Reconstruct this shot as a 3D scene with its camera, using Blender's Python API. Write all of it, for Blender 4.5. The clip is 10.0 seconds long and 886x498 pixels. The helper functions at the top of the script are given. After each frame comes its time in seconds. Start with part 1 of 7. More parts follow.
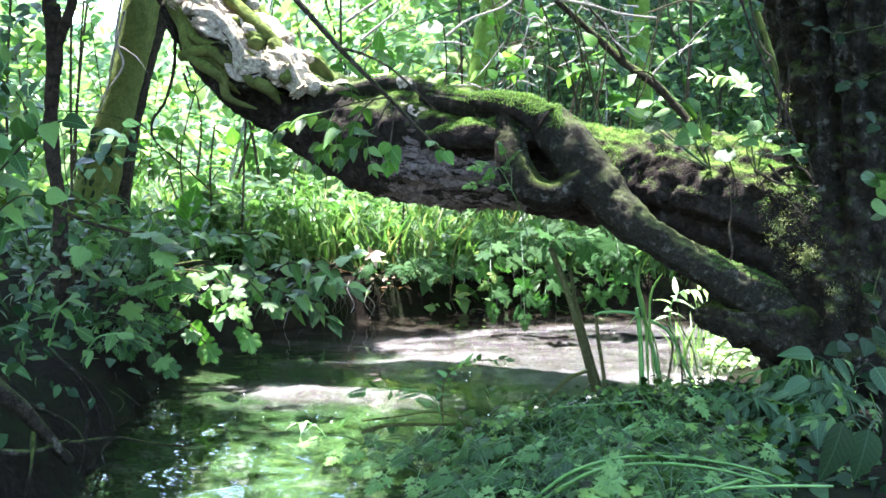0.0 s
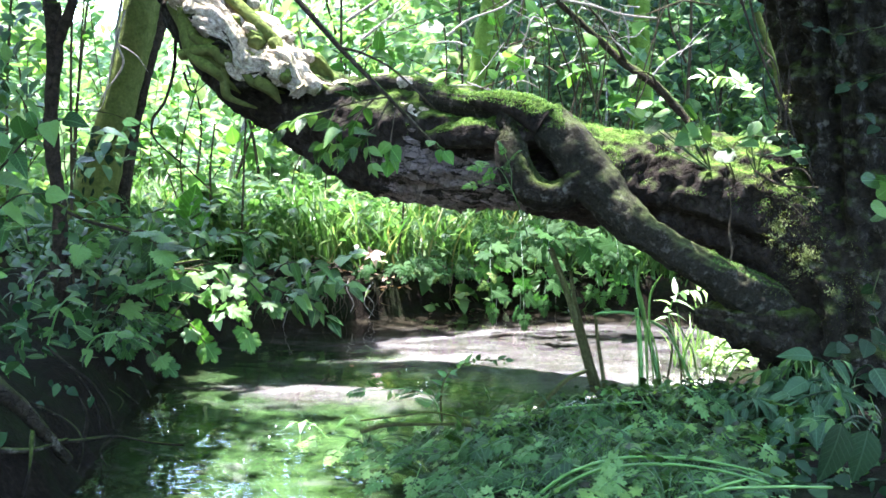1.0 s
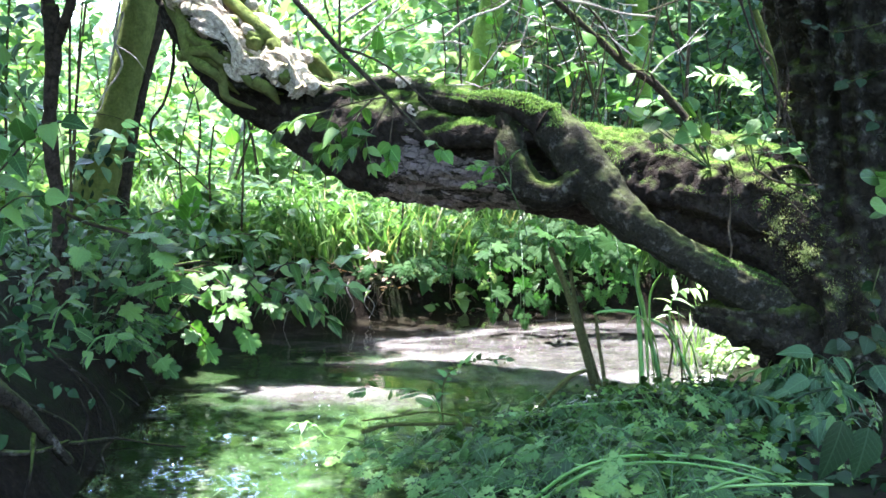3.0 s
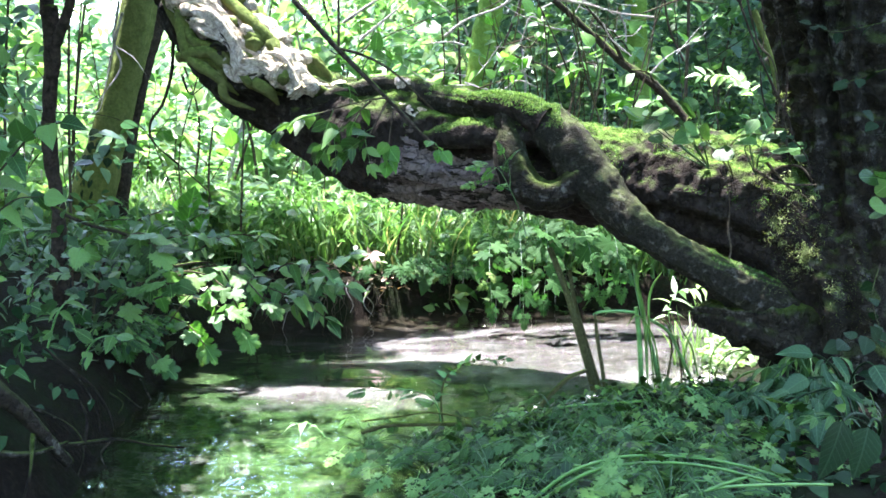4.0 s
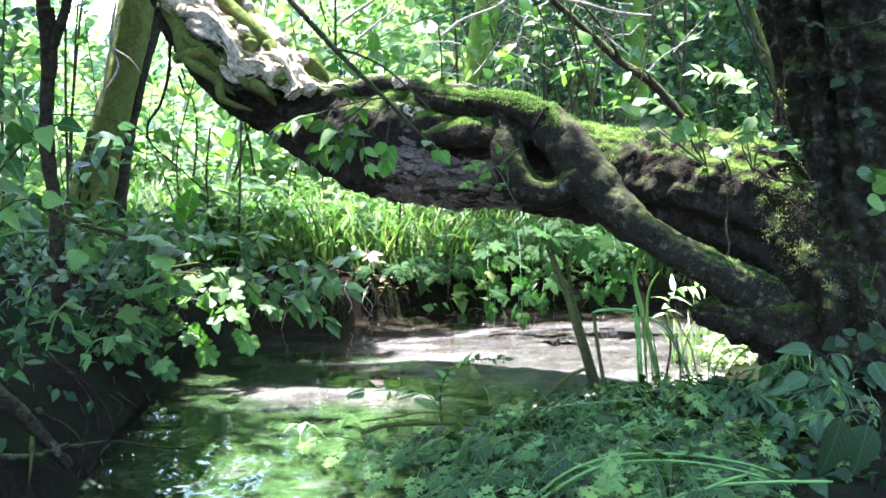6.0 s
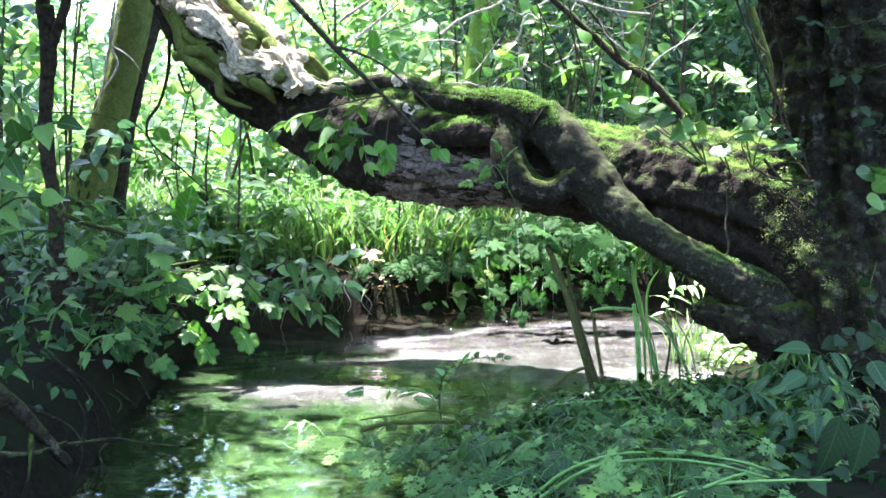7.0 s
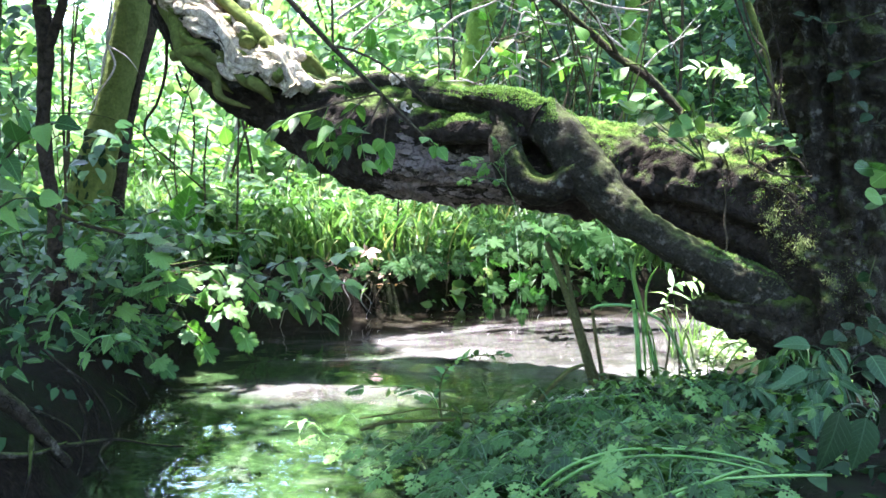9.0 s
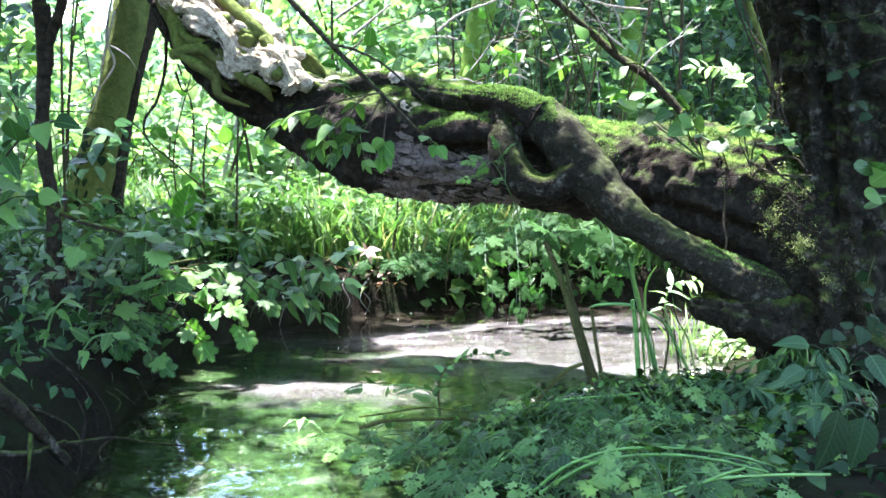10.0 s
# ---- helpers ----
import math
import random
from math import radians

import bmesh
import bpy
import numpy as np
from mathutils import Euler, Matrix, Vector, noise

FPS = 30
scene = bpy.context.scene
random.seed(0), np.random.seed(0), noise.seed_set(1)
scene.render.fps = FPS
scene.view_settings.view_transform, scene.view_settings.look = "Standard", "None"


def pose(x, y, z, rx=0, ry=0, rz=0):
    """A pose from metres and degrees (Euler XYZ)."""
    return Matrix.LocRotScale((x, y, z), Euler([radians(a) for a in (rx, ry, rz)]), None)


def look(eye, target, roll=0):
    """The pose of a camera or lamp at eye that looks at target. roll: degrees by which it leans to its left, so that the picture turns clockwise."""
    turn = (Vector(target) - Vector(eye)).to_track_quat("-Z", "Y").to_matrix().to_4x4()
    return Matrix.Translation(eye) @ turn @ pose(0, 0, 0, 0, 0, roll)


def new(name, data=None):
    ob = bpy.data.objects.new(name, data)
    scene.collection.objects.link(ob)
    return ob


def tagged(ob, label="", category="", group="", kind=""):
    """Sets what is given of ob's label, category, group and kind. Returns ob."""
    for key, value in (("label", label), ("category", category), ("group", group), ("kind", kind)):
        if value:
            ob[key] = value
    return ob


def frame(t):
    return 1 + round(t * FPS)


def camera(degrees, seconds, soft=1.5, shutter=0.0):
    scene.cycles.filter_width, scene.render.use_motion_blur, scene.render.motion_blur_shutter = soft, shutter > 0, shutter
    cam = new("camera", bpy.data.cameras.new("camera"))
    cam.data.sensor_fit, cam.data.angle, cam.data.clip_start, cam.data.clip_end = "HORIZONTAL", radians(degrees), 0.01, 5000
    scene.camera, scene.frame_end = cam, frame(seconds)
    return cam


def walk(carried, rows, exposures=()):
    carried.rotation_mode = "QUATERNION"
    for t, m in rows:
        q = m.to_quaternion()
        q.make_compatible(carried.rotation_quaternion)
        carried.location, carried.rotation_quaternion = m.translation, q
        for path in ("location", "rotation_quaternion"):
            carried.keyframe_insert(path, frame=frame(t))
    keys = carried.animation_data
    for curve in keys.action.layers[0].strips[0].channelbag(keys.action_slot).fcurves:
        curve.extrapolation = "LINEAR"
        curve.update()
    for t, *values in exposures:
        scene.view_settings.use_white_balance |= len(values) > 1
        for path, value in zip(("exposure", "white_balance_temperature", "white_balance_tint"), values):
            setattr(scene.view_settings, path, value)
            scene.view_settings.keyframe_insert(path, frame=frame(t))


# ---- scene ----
EYE = (0.0, 0.0, 1.0)
cam = camera(48, 10.0, soft=1.6)
walk(cam, [
    (0, look(EYE, (0.0000, 9.9634, 0.1456), 0.000)),
    (0.5, look(EYE, (0.0025, 9.9633, 0.1445), 0.120)),
    (1, look(EYE, (0.0029, 9.9633, 0.1444), 0.193)),
    (1.5, look(EYE, (0.0084, 9.9637, 0.1490), 0.113)),
    (2, look(EYE, (0.0053, 9.9630, 0.1402), -0.036)),
    (2.5, look(EYE, (0.0015, 9.9629, 0.1400), -0.150)),
    (4, look(EYE, (0.0120, 9.9635, 0.1466), -0.239)),
    (4.5, look(EYE, (0.0137, 9.9633, 0.1436), -0.350)),
    (5, look(EYE, (0.0214, 9.9631, 0.1425), -0.512)),
    (5.5, look(EYE, (0.0263, 9.9632, 0.1433), -0.635)),
    (7, look(EYE, (0.0347, 9.9617, 0.1265), -0.517)),
    (7.5, look(EYE, (0.0412, 9.9607, 0.1150), -0.660)),
    (8, look(EYE, (0.0433, 9.9608, 0.1165), -0.798)),
    (8.5, look(EYE, (0.0409, 9.9605, 0.1135), -0.898)),
    (9, look(EYE, (0.0449, 9.9598, 0.1059), -0.921)),
    (9.5, look(EYE, (0.0472, 9.9596, 0.1036), -0.903)),
    (10, look(EYE, (0.0521, 9.9587, 0.0940), -0.840)),
])

# ---- light: a summer sun high overhead, and the open sky ----
TO_SUN = Vector((-0.16, 0.15, 0.95)).normalized()
world = bpy.data.worlds.new("sky")
scene.world = world
world.use_nodes = True
_nt = world.node_tree
_sky = _nt.nodes.new("ShaderNodeTexSky")
_sky.sky_type = "NISHITA"
_sky.sun_disc = False
_sky.sun_elevation = math.asin(TO_SUN.z)
_sky.sun_rotation = math.atan2(TO_SUN.x, TO_SUN.y)
_bg = _nt.nodes["Background"]
_bg.inputs["Strength"].default_value = 0.15
_nt.links.new(_sky.outputs["Color"], _bg.inputs["Color"])

sun_data = bpy.data.lights.new("sun", "SUN")
sun_data.energy = 2.8
sun_data.angle = radians(0.53)
sun_data.color = (1.0, 0.975, 0.965)
sun = new("sun", sun_data)
sun.matrix_world = look(TO_SUN * 30, (0, 0, 0))
scene.view_settings.exposure = 4.4
scene.view_settings.use_white_balance = True
scene.view_settings.white_balance_temperature = 6250
scene.view_settings.white_balance_tint = 14

# ---- materials ----
def mat(name):
    m = bpy.data.materials.new(name)
    m.use_nodes = True
    nt = m.node_tree
    return m, nt, nt.nodes["Principled BSDF"]


def node(nt, kind, **values):
    n = nt.nodes.new(kind)
    for key, value in values.items():
        key = key.replace("_", " ")
        n.inputs[key].default_value = value
    return n


def ramp(nt, source, stops):
    """A colour ramp on source, with stops (position, colour)."""
    n = nt.nodes.new("ShaderNodeValToRGB")
    e = n.color_ramp.elements
    e[0].position, e[0].color = stops[0][0], (*stops[0][1], 1)
    e[1].position, e[1].color = stops[-1][0], (*stops[-1][1], 1)
    for p, c in stops[1:-1]:
        e.new(p).color = (*c, 1)
    nt.links.new(source, n.inputs["Fac"])
    return n.outputs["Color"]


def mixc(nt, fac, a, b, how="MIX"):
    n = nt.nodes.new("ShaderNodeMix")
    n.data_type, n.blend_type = "RGBA", how
    for sock, v in ((n.inputs[0], fac), (n.inputs[6], a), (n.inputs[7], b)):
        if isinstance(v, (float, int)):
            sock.default_value = v
        elif isinstance(v, tuple):
            sock.default_value = (*v, 1)
        else:
            nt.links.new(v, sock)
    return n.outputs[2]


def noise_tex(nt, scale, detail=4.0, rough=0.6, stretch=None, coord="Object"):
    tc = nt.nodes.new("ShaderNodeTexCoord")
    out = tc.outputs[coord]
    if stretch:
        mp = nt.nodes.new("ShaderNodeMapping")
        mp.inputs["Scale"].default_value = stretch
        nt.links.new(out, mp.inputs["Vector"])
        out = mp.outputs["Vector"]
    n = node(nt, "ShaderNodeTexNoise", Scale=scale, Detail=detail, Roughness=rough)
    nt.links.new(out, n.inputs["Vector"])
    return n.outputs["Fac"]


def bumped(nt, bsdf, height, strength=0.5, distance=0.02):
    b = node(nt, "ShaderNodeBump", Strength=strength, Distance=distance)
    nt.links.new(height, b.inputs["Height"])
    nt.links.new(b.outputs["Normal"], bsdf.inputs["Normal"])
    return b


def up_facing(nt, low, high):
    """0 to 1 as the surface turns to the sky: where moss settles."""
    g = nt.nodes.new("ShaderNodeNewGeometry")
    s = nt.nodes.new("ShaderNodeSeparateXYZ")
    nt.links.new(g.outputs["Normal"], s.inputs[0])
    r = node(nt, "ShaderNodeMapRange", From_Min=low, From_Max=high)
    nt.links.new(s.outputs["Z"], r.inputs["Value"])
    return r.outputs["Result"]


def times(nt, a, b, op="MULTIPLY"):
    n = nt.nodes.new("ShaderNodeMath")
    n.operation = op
    for sock, v in zip(n.inputs, (a, b)):
        if isinstance(v, (float, int)):
            sock.default_value = v
        else:
            nt.links.new(v, sock)
    return n.outputs[0]


def leaf_mat(name, dark, mid, light, single=False, veins=0.0, through_leaf=0.4, rough=0.42, yellow=(0.14, 0.21, 0.05), gloss=0.35):
    """A thin leaf: gloss on top, light passing through. single: each leaf is an object of its own."""
    m, nt, b = mat(name)
    dark, mid, light, yellow = [(c[0] * 1.05, c[1] * 0.97, c[2] * 1.2) for c in (dark, mid, light, yellow)]
    if single:
        rnd = nt.nodes.new("ShaderNodeObjectInfo").outputs["Random"]
    else:
        rnd = nt.nodes.new("ShaderNodeNewGeometry").outputs["Random Per Island"]
    base = ramp(nt, rnd, [(0.0, dark), (0.5, mid), (0.93, light), (1.0, yellow)])
    grain = noise_tex(nt, 26.0, 3.0)
    base = mixc(nt, 0.55, base, ramp(nt, grain, [(0.3, (0.55, 0.55, 0.55)), (0.7, (1.25, 1.25, 1.2))]), "MULTIPLY")
    relief = grain
    if veins:
        # a pale midrib and side veins along the blade
        sep = nt.nodes.new("ShaderNodeSeparateXYZ")
        nt.links.new(nt.nodes.new("ShaderNodeTexCoord").outputs["Object"], sep.inputs[0])
        ax = times(nt, sep.outputs["X"], 0.0, "ABSOLUTE")
        rib = node(nt, "ShaderNodeMapRange", From_Min=0.022, From_Max=0.006)
        nt.links.new(ax, rib.inputs["Value"])
        slant = times(nt, times(nt, sep.outputs["Y"], times(nt, ax, 0.9), "SUBTRACT"), 52.0)
        side = node(nt, "ShaderNodeMapRange", From_Min=0.86, From_Max=1.0, To_Max=0.55)
        nt.links.new(times(nt, slant, 0.0, "SINE"), side.inputs["Value"])
        lines = times(nt, rib.outputs["Result"], side.outputs["Result"], "MAXIMUM")
        base = mixc(nt, times(nt, lines, veins), base, tuple(min(c * 2.2 + 0.03, 0.5) for c in mid))
        relief = times(nt, grain, times(nt, lines, 0.8), "SUBTRACT")
    nt.links.new(base, b.inputs["Base Color"])
    b.inputs["Roughness"].default_value = rough
    b.inputs["Specular IOR Level"].default_value = gloss
    bumped(nt, b, relief, 0.3, 0.004)
    tr = nt.nodes.new("ShaderNodeBsdfTranslucent")
    warm = mixc(nt, 1.0, base, (1.3, 1.45, 0.8), "MULTIPLY")
    nt.links.new(warm, tr.inputs["Color"])
    mx = nt.nodes.new("ShaderNodeMixShader")
    mx.inputs[0].default_value = through_leaf
    nt.links.new(b.outputs[0], mx.inputs[1])
    nt.links.new(tr.outputs[0], mx.inputs[2])
    nt.links.new(mx.outputs[0], nt.nodes["Material Output"].inputs["Surface"])
    return m


def bark_mat(name, dark, light, moss=(0.06, 0.11, 0.012), moss_low=0.35, moss_high=0.85, scale=9.0, lichen=0.0, cracks=0.6, bare=None):
    m, nt, b = mat(name)
    fine = noise_tex(nt, scale * 4, 8.0, 0.7)
    big = noise_tex(nt, scale * 0.35, 4.0)
    tc = nt.nodes.new("ShaderNodeTexCoord")
    vor = node(nt, "ShaderNodeTexVoronoi", Scale=scale * 2.2)
    vor.feature = "DISTANCE_TO_EDGE"
    warp = node(nt, "ShaderNodeTexNoise", Scale=scale * 1.5, Detail=5.0)
    nt.links.new(tc.outputs["Object"], warp.inputs["Vector"])
    push = nt.nodes.new("ShaderNodeVectorMath")
    push.operation = "MULTIPLY_ADD"
    push.inputs[1].default_value = (0.22, 0.22, 0.22)
    nt.links.new(warp.outputs["Color"], push.inputs[0])
    nt.links.new(tc.outputs["Object"], push.inputs[2])
    nt.links.new(push.outputs[0], vor.inputs["Vector"])
    crack = ramp(nt, vor.outputs["Distance"], [(0.0, (0.35, 0.35, 0.35)), (0.10, (1, 1, 1))])
    col = ramp(nt, fine, [(0.25, dark), (0.75, light)])
    col = mixc(nt, cracks, col, crack, "MULTIPLY")
    if lichen:
        spots = ramp(nt, noise_tex(nt, scale * 1.7, 5.0, 0.7), [(0.56, (0, 0, 0)), (0.66, (1, 1, 1))])
        col = mixc(nt, times(nt, spots, lichen), col, (0.42, 0.40, 0.35))
    if bare:
        # pale inner bark where the outer plates have flaked off
        worn = nt.nodes.new("ShaderNodeAttribute")
        worn.attribute_name = "bare"
        flake = noise_tex(nt, scale * 1.3, 6.0, 0.72, (0.45, 1.0, 1.6))
        on = ramp(nt, times(nt, times(nt, worn.outputs["Fac"], 0.55), times(nt, times(nt, flake, 0.5, "SUBTRACT"), 2.2), "ADD"), [(0.40, (0, 0, 0)), (0.46, (1, 1, 1))])
        pale = mixc(nt, 0.8, ramp(nt, fine, [(0.3, tuple(c * 0.45 for c in bare)), (0.7, bare)]), crack, "MULTIPLY")
        col = mixc(nt, on, col, pale)
    ms = times(nt, up_facing(nt, moss_low, moss_high), ramp(nt, big, [(0.36, (0, 0, 0)), (0.52, (1, 1, 1))]))
    mossy = ramp(nt, noise_tex(nt, 60.0, 4.0), [(0.3, tuple(c * 0.45 for c in moss)), (0.7, tuple(c * 1.35 for c in moss))])
    col = mixc(nt, ms, col, mossy)
    nt.links.new(col, b.inputs["Base Color"])
    b.inputs["Roughness"].default_value = 0.85
    b.inputs["Specular IOR Level"].default_value = 0.06
    bumped(nt, b, mixc(nt, 0.5 * min(cracks * 1.6, 1), fine, crack), 0.8, 0.025)
    return m


def ground_mat():
    """Dark soil on the banks; below the water line pale sand and gravel with drifts of green weed."""
    m, nt, b = mat("soil_and_bed")
    a = noise_tex(nt, 4.0, 6.0, 0.7)
    c = noise_tex(nt, 45.0, 6.0, 0.7)
    soil = ramp(nt, c, [(0.3, (0.003, 0.0025, 0.002)), (0.55, (0.010, 0.0075, 0.0055)), (0.78, (0.034, 0.026, 0.018))])
    soil = mixc(nt, ramp(nt, a, [(0.45, (0, 0, 0)), (0.62, (1, 1, 1))]), soil, (0.009, 0.013, 0.005))
    drift = noise_tex(nt, 5.0, 5.0, 0.6, (1.0, 1.5, 1.0))
    # bluish sand tones hold some of the sky's sheen on the water
    sand = ramp(nt, c, [(0.25, (0.064, 0.057, 0.056)), (0.5, (0.098, 0.091, 0.096)), (0.8, (0.130, 0.124, 0.136))])
    w = noise_tex(nt, 2.7, 5.0, 0.62, (1.0, 1.9, 1.0))
    weed = ramp(nt, noise_tex(nt, 24.0, 5.0, 0.75, (1.0, 2.2, 1.0)), [(0.32, (0.004, 0.010, 0.004)), (0.46, (0.017, 0.036, 0.012)), (0.68, (0.028, 0.054, 0.019))])
    g = nt.nodes.new("ShaderNodeNewGeometry")
    s = nt.nodes.new("ShaderNodeSeparateXYZ")
    nt.links.new(g.outputs["Position"], s.inputs[0])
    bars = nt.nodes.new("ShaderNodeAttribute")
    bars.attribute_name = "sand"
    edge = times(nt, bars.outputs["Fac"], times(nt, times(nt, w, 0.5, "SUBTRACT"), 1.6), "ADD")
    k = ramp(nt, edge, [(0.12, (1, 1, 1)), (0.62, (0, 0, 0))])
    # darkens the bed along the banks, painting in their dark reflection
    bank_reflection = nt.nodes.new("ShaderNodeAttribute")
    bank_reflection.attribute_name = "bank_reflection"
    weed = mixc(nt, bank_reflection.outputs["Fac"], weed, (0.022, 0.018, 0.013))
    wet = node(nt, "ShaderNodeMapRange", From_Min=0.01, From_Max=-0.015)
    nt.links.new(times(nt, s.outputs["Z"], times(nt, times(nt, c, 0.5, "SUBTRACT"), 0.08), "ADD"), wet.inputs["Value"])
    sand = mixc(nt, 1.0, sand, ramp(nt, drift, [(0.34, (0.50, 0.44, 0.38)), (0.5, (0.95, 0.92, 0.90)), (0.66, (1.35, 1.34, 1.37))]), "MULTIPLY")
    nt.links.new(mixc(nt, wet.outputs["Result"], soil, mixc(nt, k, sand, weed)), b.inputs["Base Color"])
    b.inputs["Roughness"].default_value = 0.9
    b.inputs["Specular IOR Level"].default_value = 0.04
    bumped(nt, b, c, 0.9, 0.03)
    return m


def water_mat():
    m, nt, b = mat("stream_water")
    b.inputs["Base Color"].default_value = (0.86, 0.93, 0.84, 1)
    b.inputs["Transmission Weight"].default_value = 1.0
    b.inputs["IOR"].default_value = 1.333
    b.inputs["Roughness"].default_value = 0.0
    h = noise_tex(nt, 7.0, 1.5, 0.5, (1.0, 1.7, 1.0))
    # choppy riffles where the bed is stony
    pos = nt.nodes.new("ShaderNodeNewGeometry").outputs["Position"]
    fine = noise_tex(nt, 34.0, 2.0, 0.5, (1.0, 2.0, 1.0))
    for x, y, r in ((*(0.600, 4.607), 0.30), (*(-0.102, 3.594), 0.22), (*(0.193, 3.139), 0.2), (*(-0.726, 4.774), 0.16)):
        away = nt.nodes.new("ShaderNodeVectorMath")
        away.operation = "DISTANCE"
        away.inputs[1].default_value = (x, y, 0)
        nt.links.new(pos, away.inputs[0])
        near = node(nt, "ShaderNodeMapRange", From_Min=r, From_Max=r * 0.4, To_Max=1.3)
        nt.links.new(away.outputs["Value"], near.inputs["Value"])
        h = times(nt, h, times(nt, fine, near.outputs["Result"]), "ADD")
    bumped(nt, b, h, 0.10, 0.02)
    return m


SOIL, WATER = ground_mat(), water_mat()
WILLOW_BARK = bark_mat("willow_bark", (0.004, 0.003, 0.0027), (0.032, 0.025, 0.021), moss=(0.07, 0.12, 0.02), lichen=0.06, bare=(0.17, 0.135, 0.130))
OLD_BARK = bark_mat("trunk_bark", (0.004, 0.0034, 0.0028), (0.033, 0.027, 0.021), moss=(0.04, 0.06, 0.012), moss_low=0.2, moss_high=0.9, scale=9.0, lichen=0.16)
LIMB_BARK = bark_mat("limb_bark", (0.005, 0.0045, 0.0035), (0.040, 0.036, 0.027), moss=(0.085, 0.108, 0.038), moss_low=0.3, moss_high=1.0, scale=20.0, lichen=0.14)
LEAF_HEMLOCK = leaf_mat("hemlock_leaf", (0.015, 0.054, 0.011), (0.025, 0.076, 0.016), (0.042, 0.108, 0.024), single=True, veins=0.4, through_leaf=0.5, rough=0.6, gloss=0.1)
GREEN_BARK = bark_mat("green_bark", (0.022, 0.026, 0.008), (0.135, 0.145, 0.050), moss=(0.085, 0.115, 0.026), moss_low=-0.6, moss_high=0.6, scale=4.0, cracks=0.12)
ALGAE_BARK = bark_mat("algae_bark", (0.05, 0.085, 0.012), (0.16, 0.24, 0.045), moss=(0.10, 0.17, 0.03), moss_low=-0.6, moss_high=0.6, scale=4.0, cracks=0.12)
DARK_BARK = bark_mat("dark_bark", (0.008, 0.006, 0.005), (0.06, 0.046, 0.036), scale=8.0)
TWIG_BARK = bark_mat("twig_bark", (0.02, 0.016, 0.012), (0.10, 0.08, 0.055), scale=14.0, moss_low=0.6, moss_high=1.2)
DEAD_BARK = bark_mat("dead_wood", (0.16, 0.14, 0.13), (0.50, 0.46, 0.43), scale=14.0, moss_low=0.9, moss_high=1.6)
STEM_GREEN = leaf_mat("green_stem", (0.065, 0.17, 0.035), (0.085, 0.21, 0.045), (0.11, 0.25, 0.055), single=True, through_leaf=0.1, yellow=(0.11, 0.24, 0.05))
STALK_DIM = leaf_mat("leaf_stalk", (0.016, 0.05, 0.012), (0.024, 0.066, 0.016), (0.034, 0.085, 0.02), single=True, through_leaf=0.1, yellow=(0.06, 0.11, 0.03))
STEM_BROWN = bark_mat("wet_stem", (0.03, 0.03, 0.010), (0.11, 0.11, 0.045), scale=20.0)
MOSS = leaf_mat("moss", (0.018, 0.050, 0.007), (0.050, 0.115, 0.018), (0.15, 0.235, 0.065), rough=0.9)
LEAF_BG = leaf_mat("undergrowth_leaf", (0.045, 0.110, 0.030), (0.105, 0.210, 0.066), (0.20, 0.31, 0.12), through_leaf=0.5, gloss=0.25)
LEAF_HERB = leaf_mat("herb_leaf", (0.026, 0.075, 0.018), (0.066, 0.150, 0.038), (0.14, 0.24, 0.080), through_leaf=0.5, gloss=0.25)
LEAF_FAR = leaf_mat("far_leaf", (0.046, 0.110, 0.044), (0.100, 0.195, 0.080), (0.19, 0.29, 0.14), through_leaf=0.5, gloss=0.25)
# shaded copy of the far leaf: shade put in as darker, bluer greens
LEAF_SHADE = leaf_mat("shaded_wood_leaf", (0.026, 0.064, 0.036), (0.055, 0.114, 0.068), (0.115, 0.19, 0.125), through_leaf=0.45, gloss=0.3)
LEAF_CROWN = leaf_mat("crown_leaf", (0.022, 0.06, 0.018), (0.038, 0.09, 0.028), (0.06, 0.125, 0.040), through_leaf=0.3)
LEAF_ONE = leaf_mat("shrub_leaf", (0.012, 0.036, 0.006), (0.042, 0.104, 0.018), (0.105, 0.20, 0.040), single=True, veins=0.5, rough=0.42, gloss=0.25, yellow=(0.10, 0.19, 0.06))
LEAF_LIGHT = leaf_mat("young_leaf", (0.036, 0.115, 0.012), (0.054, 0.15, 0.018), (0.085, 0.195, 0.028), single=True, veins=0.5, through_leaf=0.5)
LEAF_BLUE = leaf_mat("shade_leaf", (0.008, 0.026, 0.006), (0.034, 0.092, 0.019), (0.110, 0.215, 0.052), single=True, veins=0.5, through_leaf=0.3, rough=0.42, gloss=0.14, yellow=(0.08, 0.19, 0.07))
# near-white greens: full sun is put into the herbs' colour
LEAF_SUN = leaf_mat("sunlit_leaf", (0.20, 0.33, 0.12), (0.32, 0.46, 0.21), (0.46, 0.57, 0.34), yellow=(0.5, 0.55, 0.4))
STALK_BRIGHT = leaf_mat("juicy_stalk", (0.055, 0.15, 0.022), (0.07, 0.175, 0.028), (0.085, 0.20, 0.036), single=True, through_leaf=0.1, yellow=(0.09, 0.19, 0.04))
LEAF_MAT = leaf_mat("bank_leaf", (0.004, 0.014, 0.002), (0.020, 0.056, 0.007), (0.090, 0.18, 0.030), through_leaf=0.3, rough=0.42, gloss=0.2, yellow=(0.09, 0.20, 0.06))
# leaf green whitened to stand for overexposing sun on the sprigs
LEAF_SUN_PALE = leaf_mat("sun_pale_leaf", (0.20, 0.34, 0.12), (0.28, 0.42, 0.18), (0.36, 0.50, 0.26), single=True, veins=0.3, through_leaf=0.4, rough=0.3)
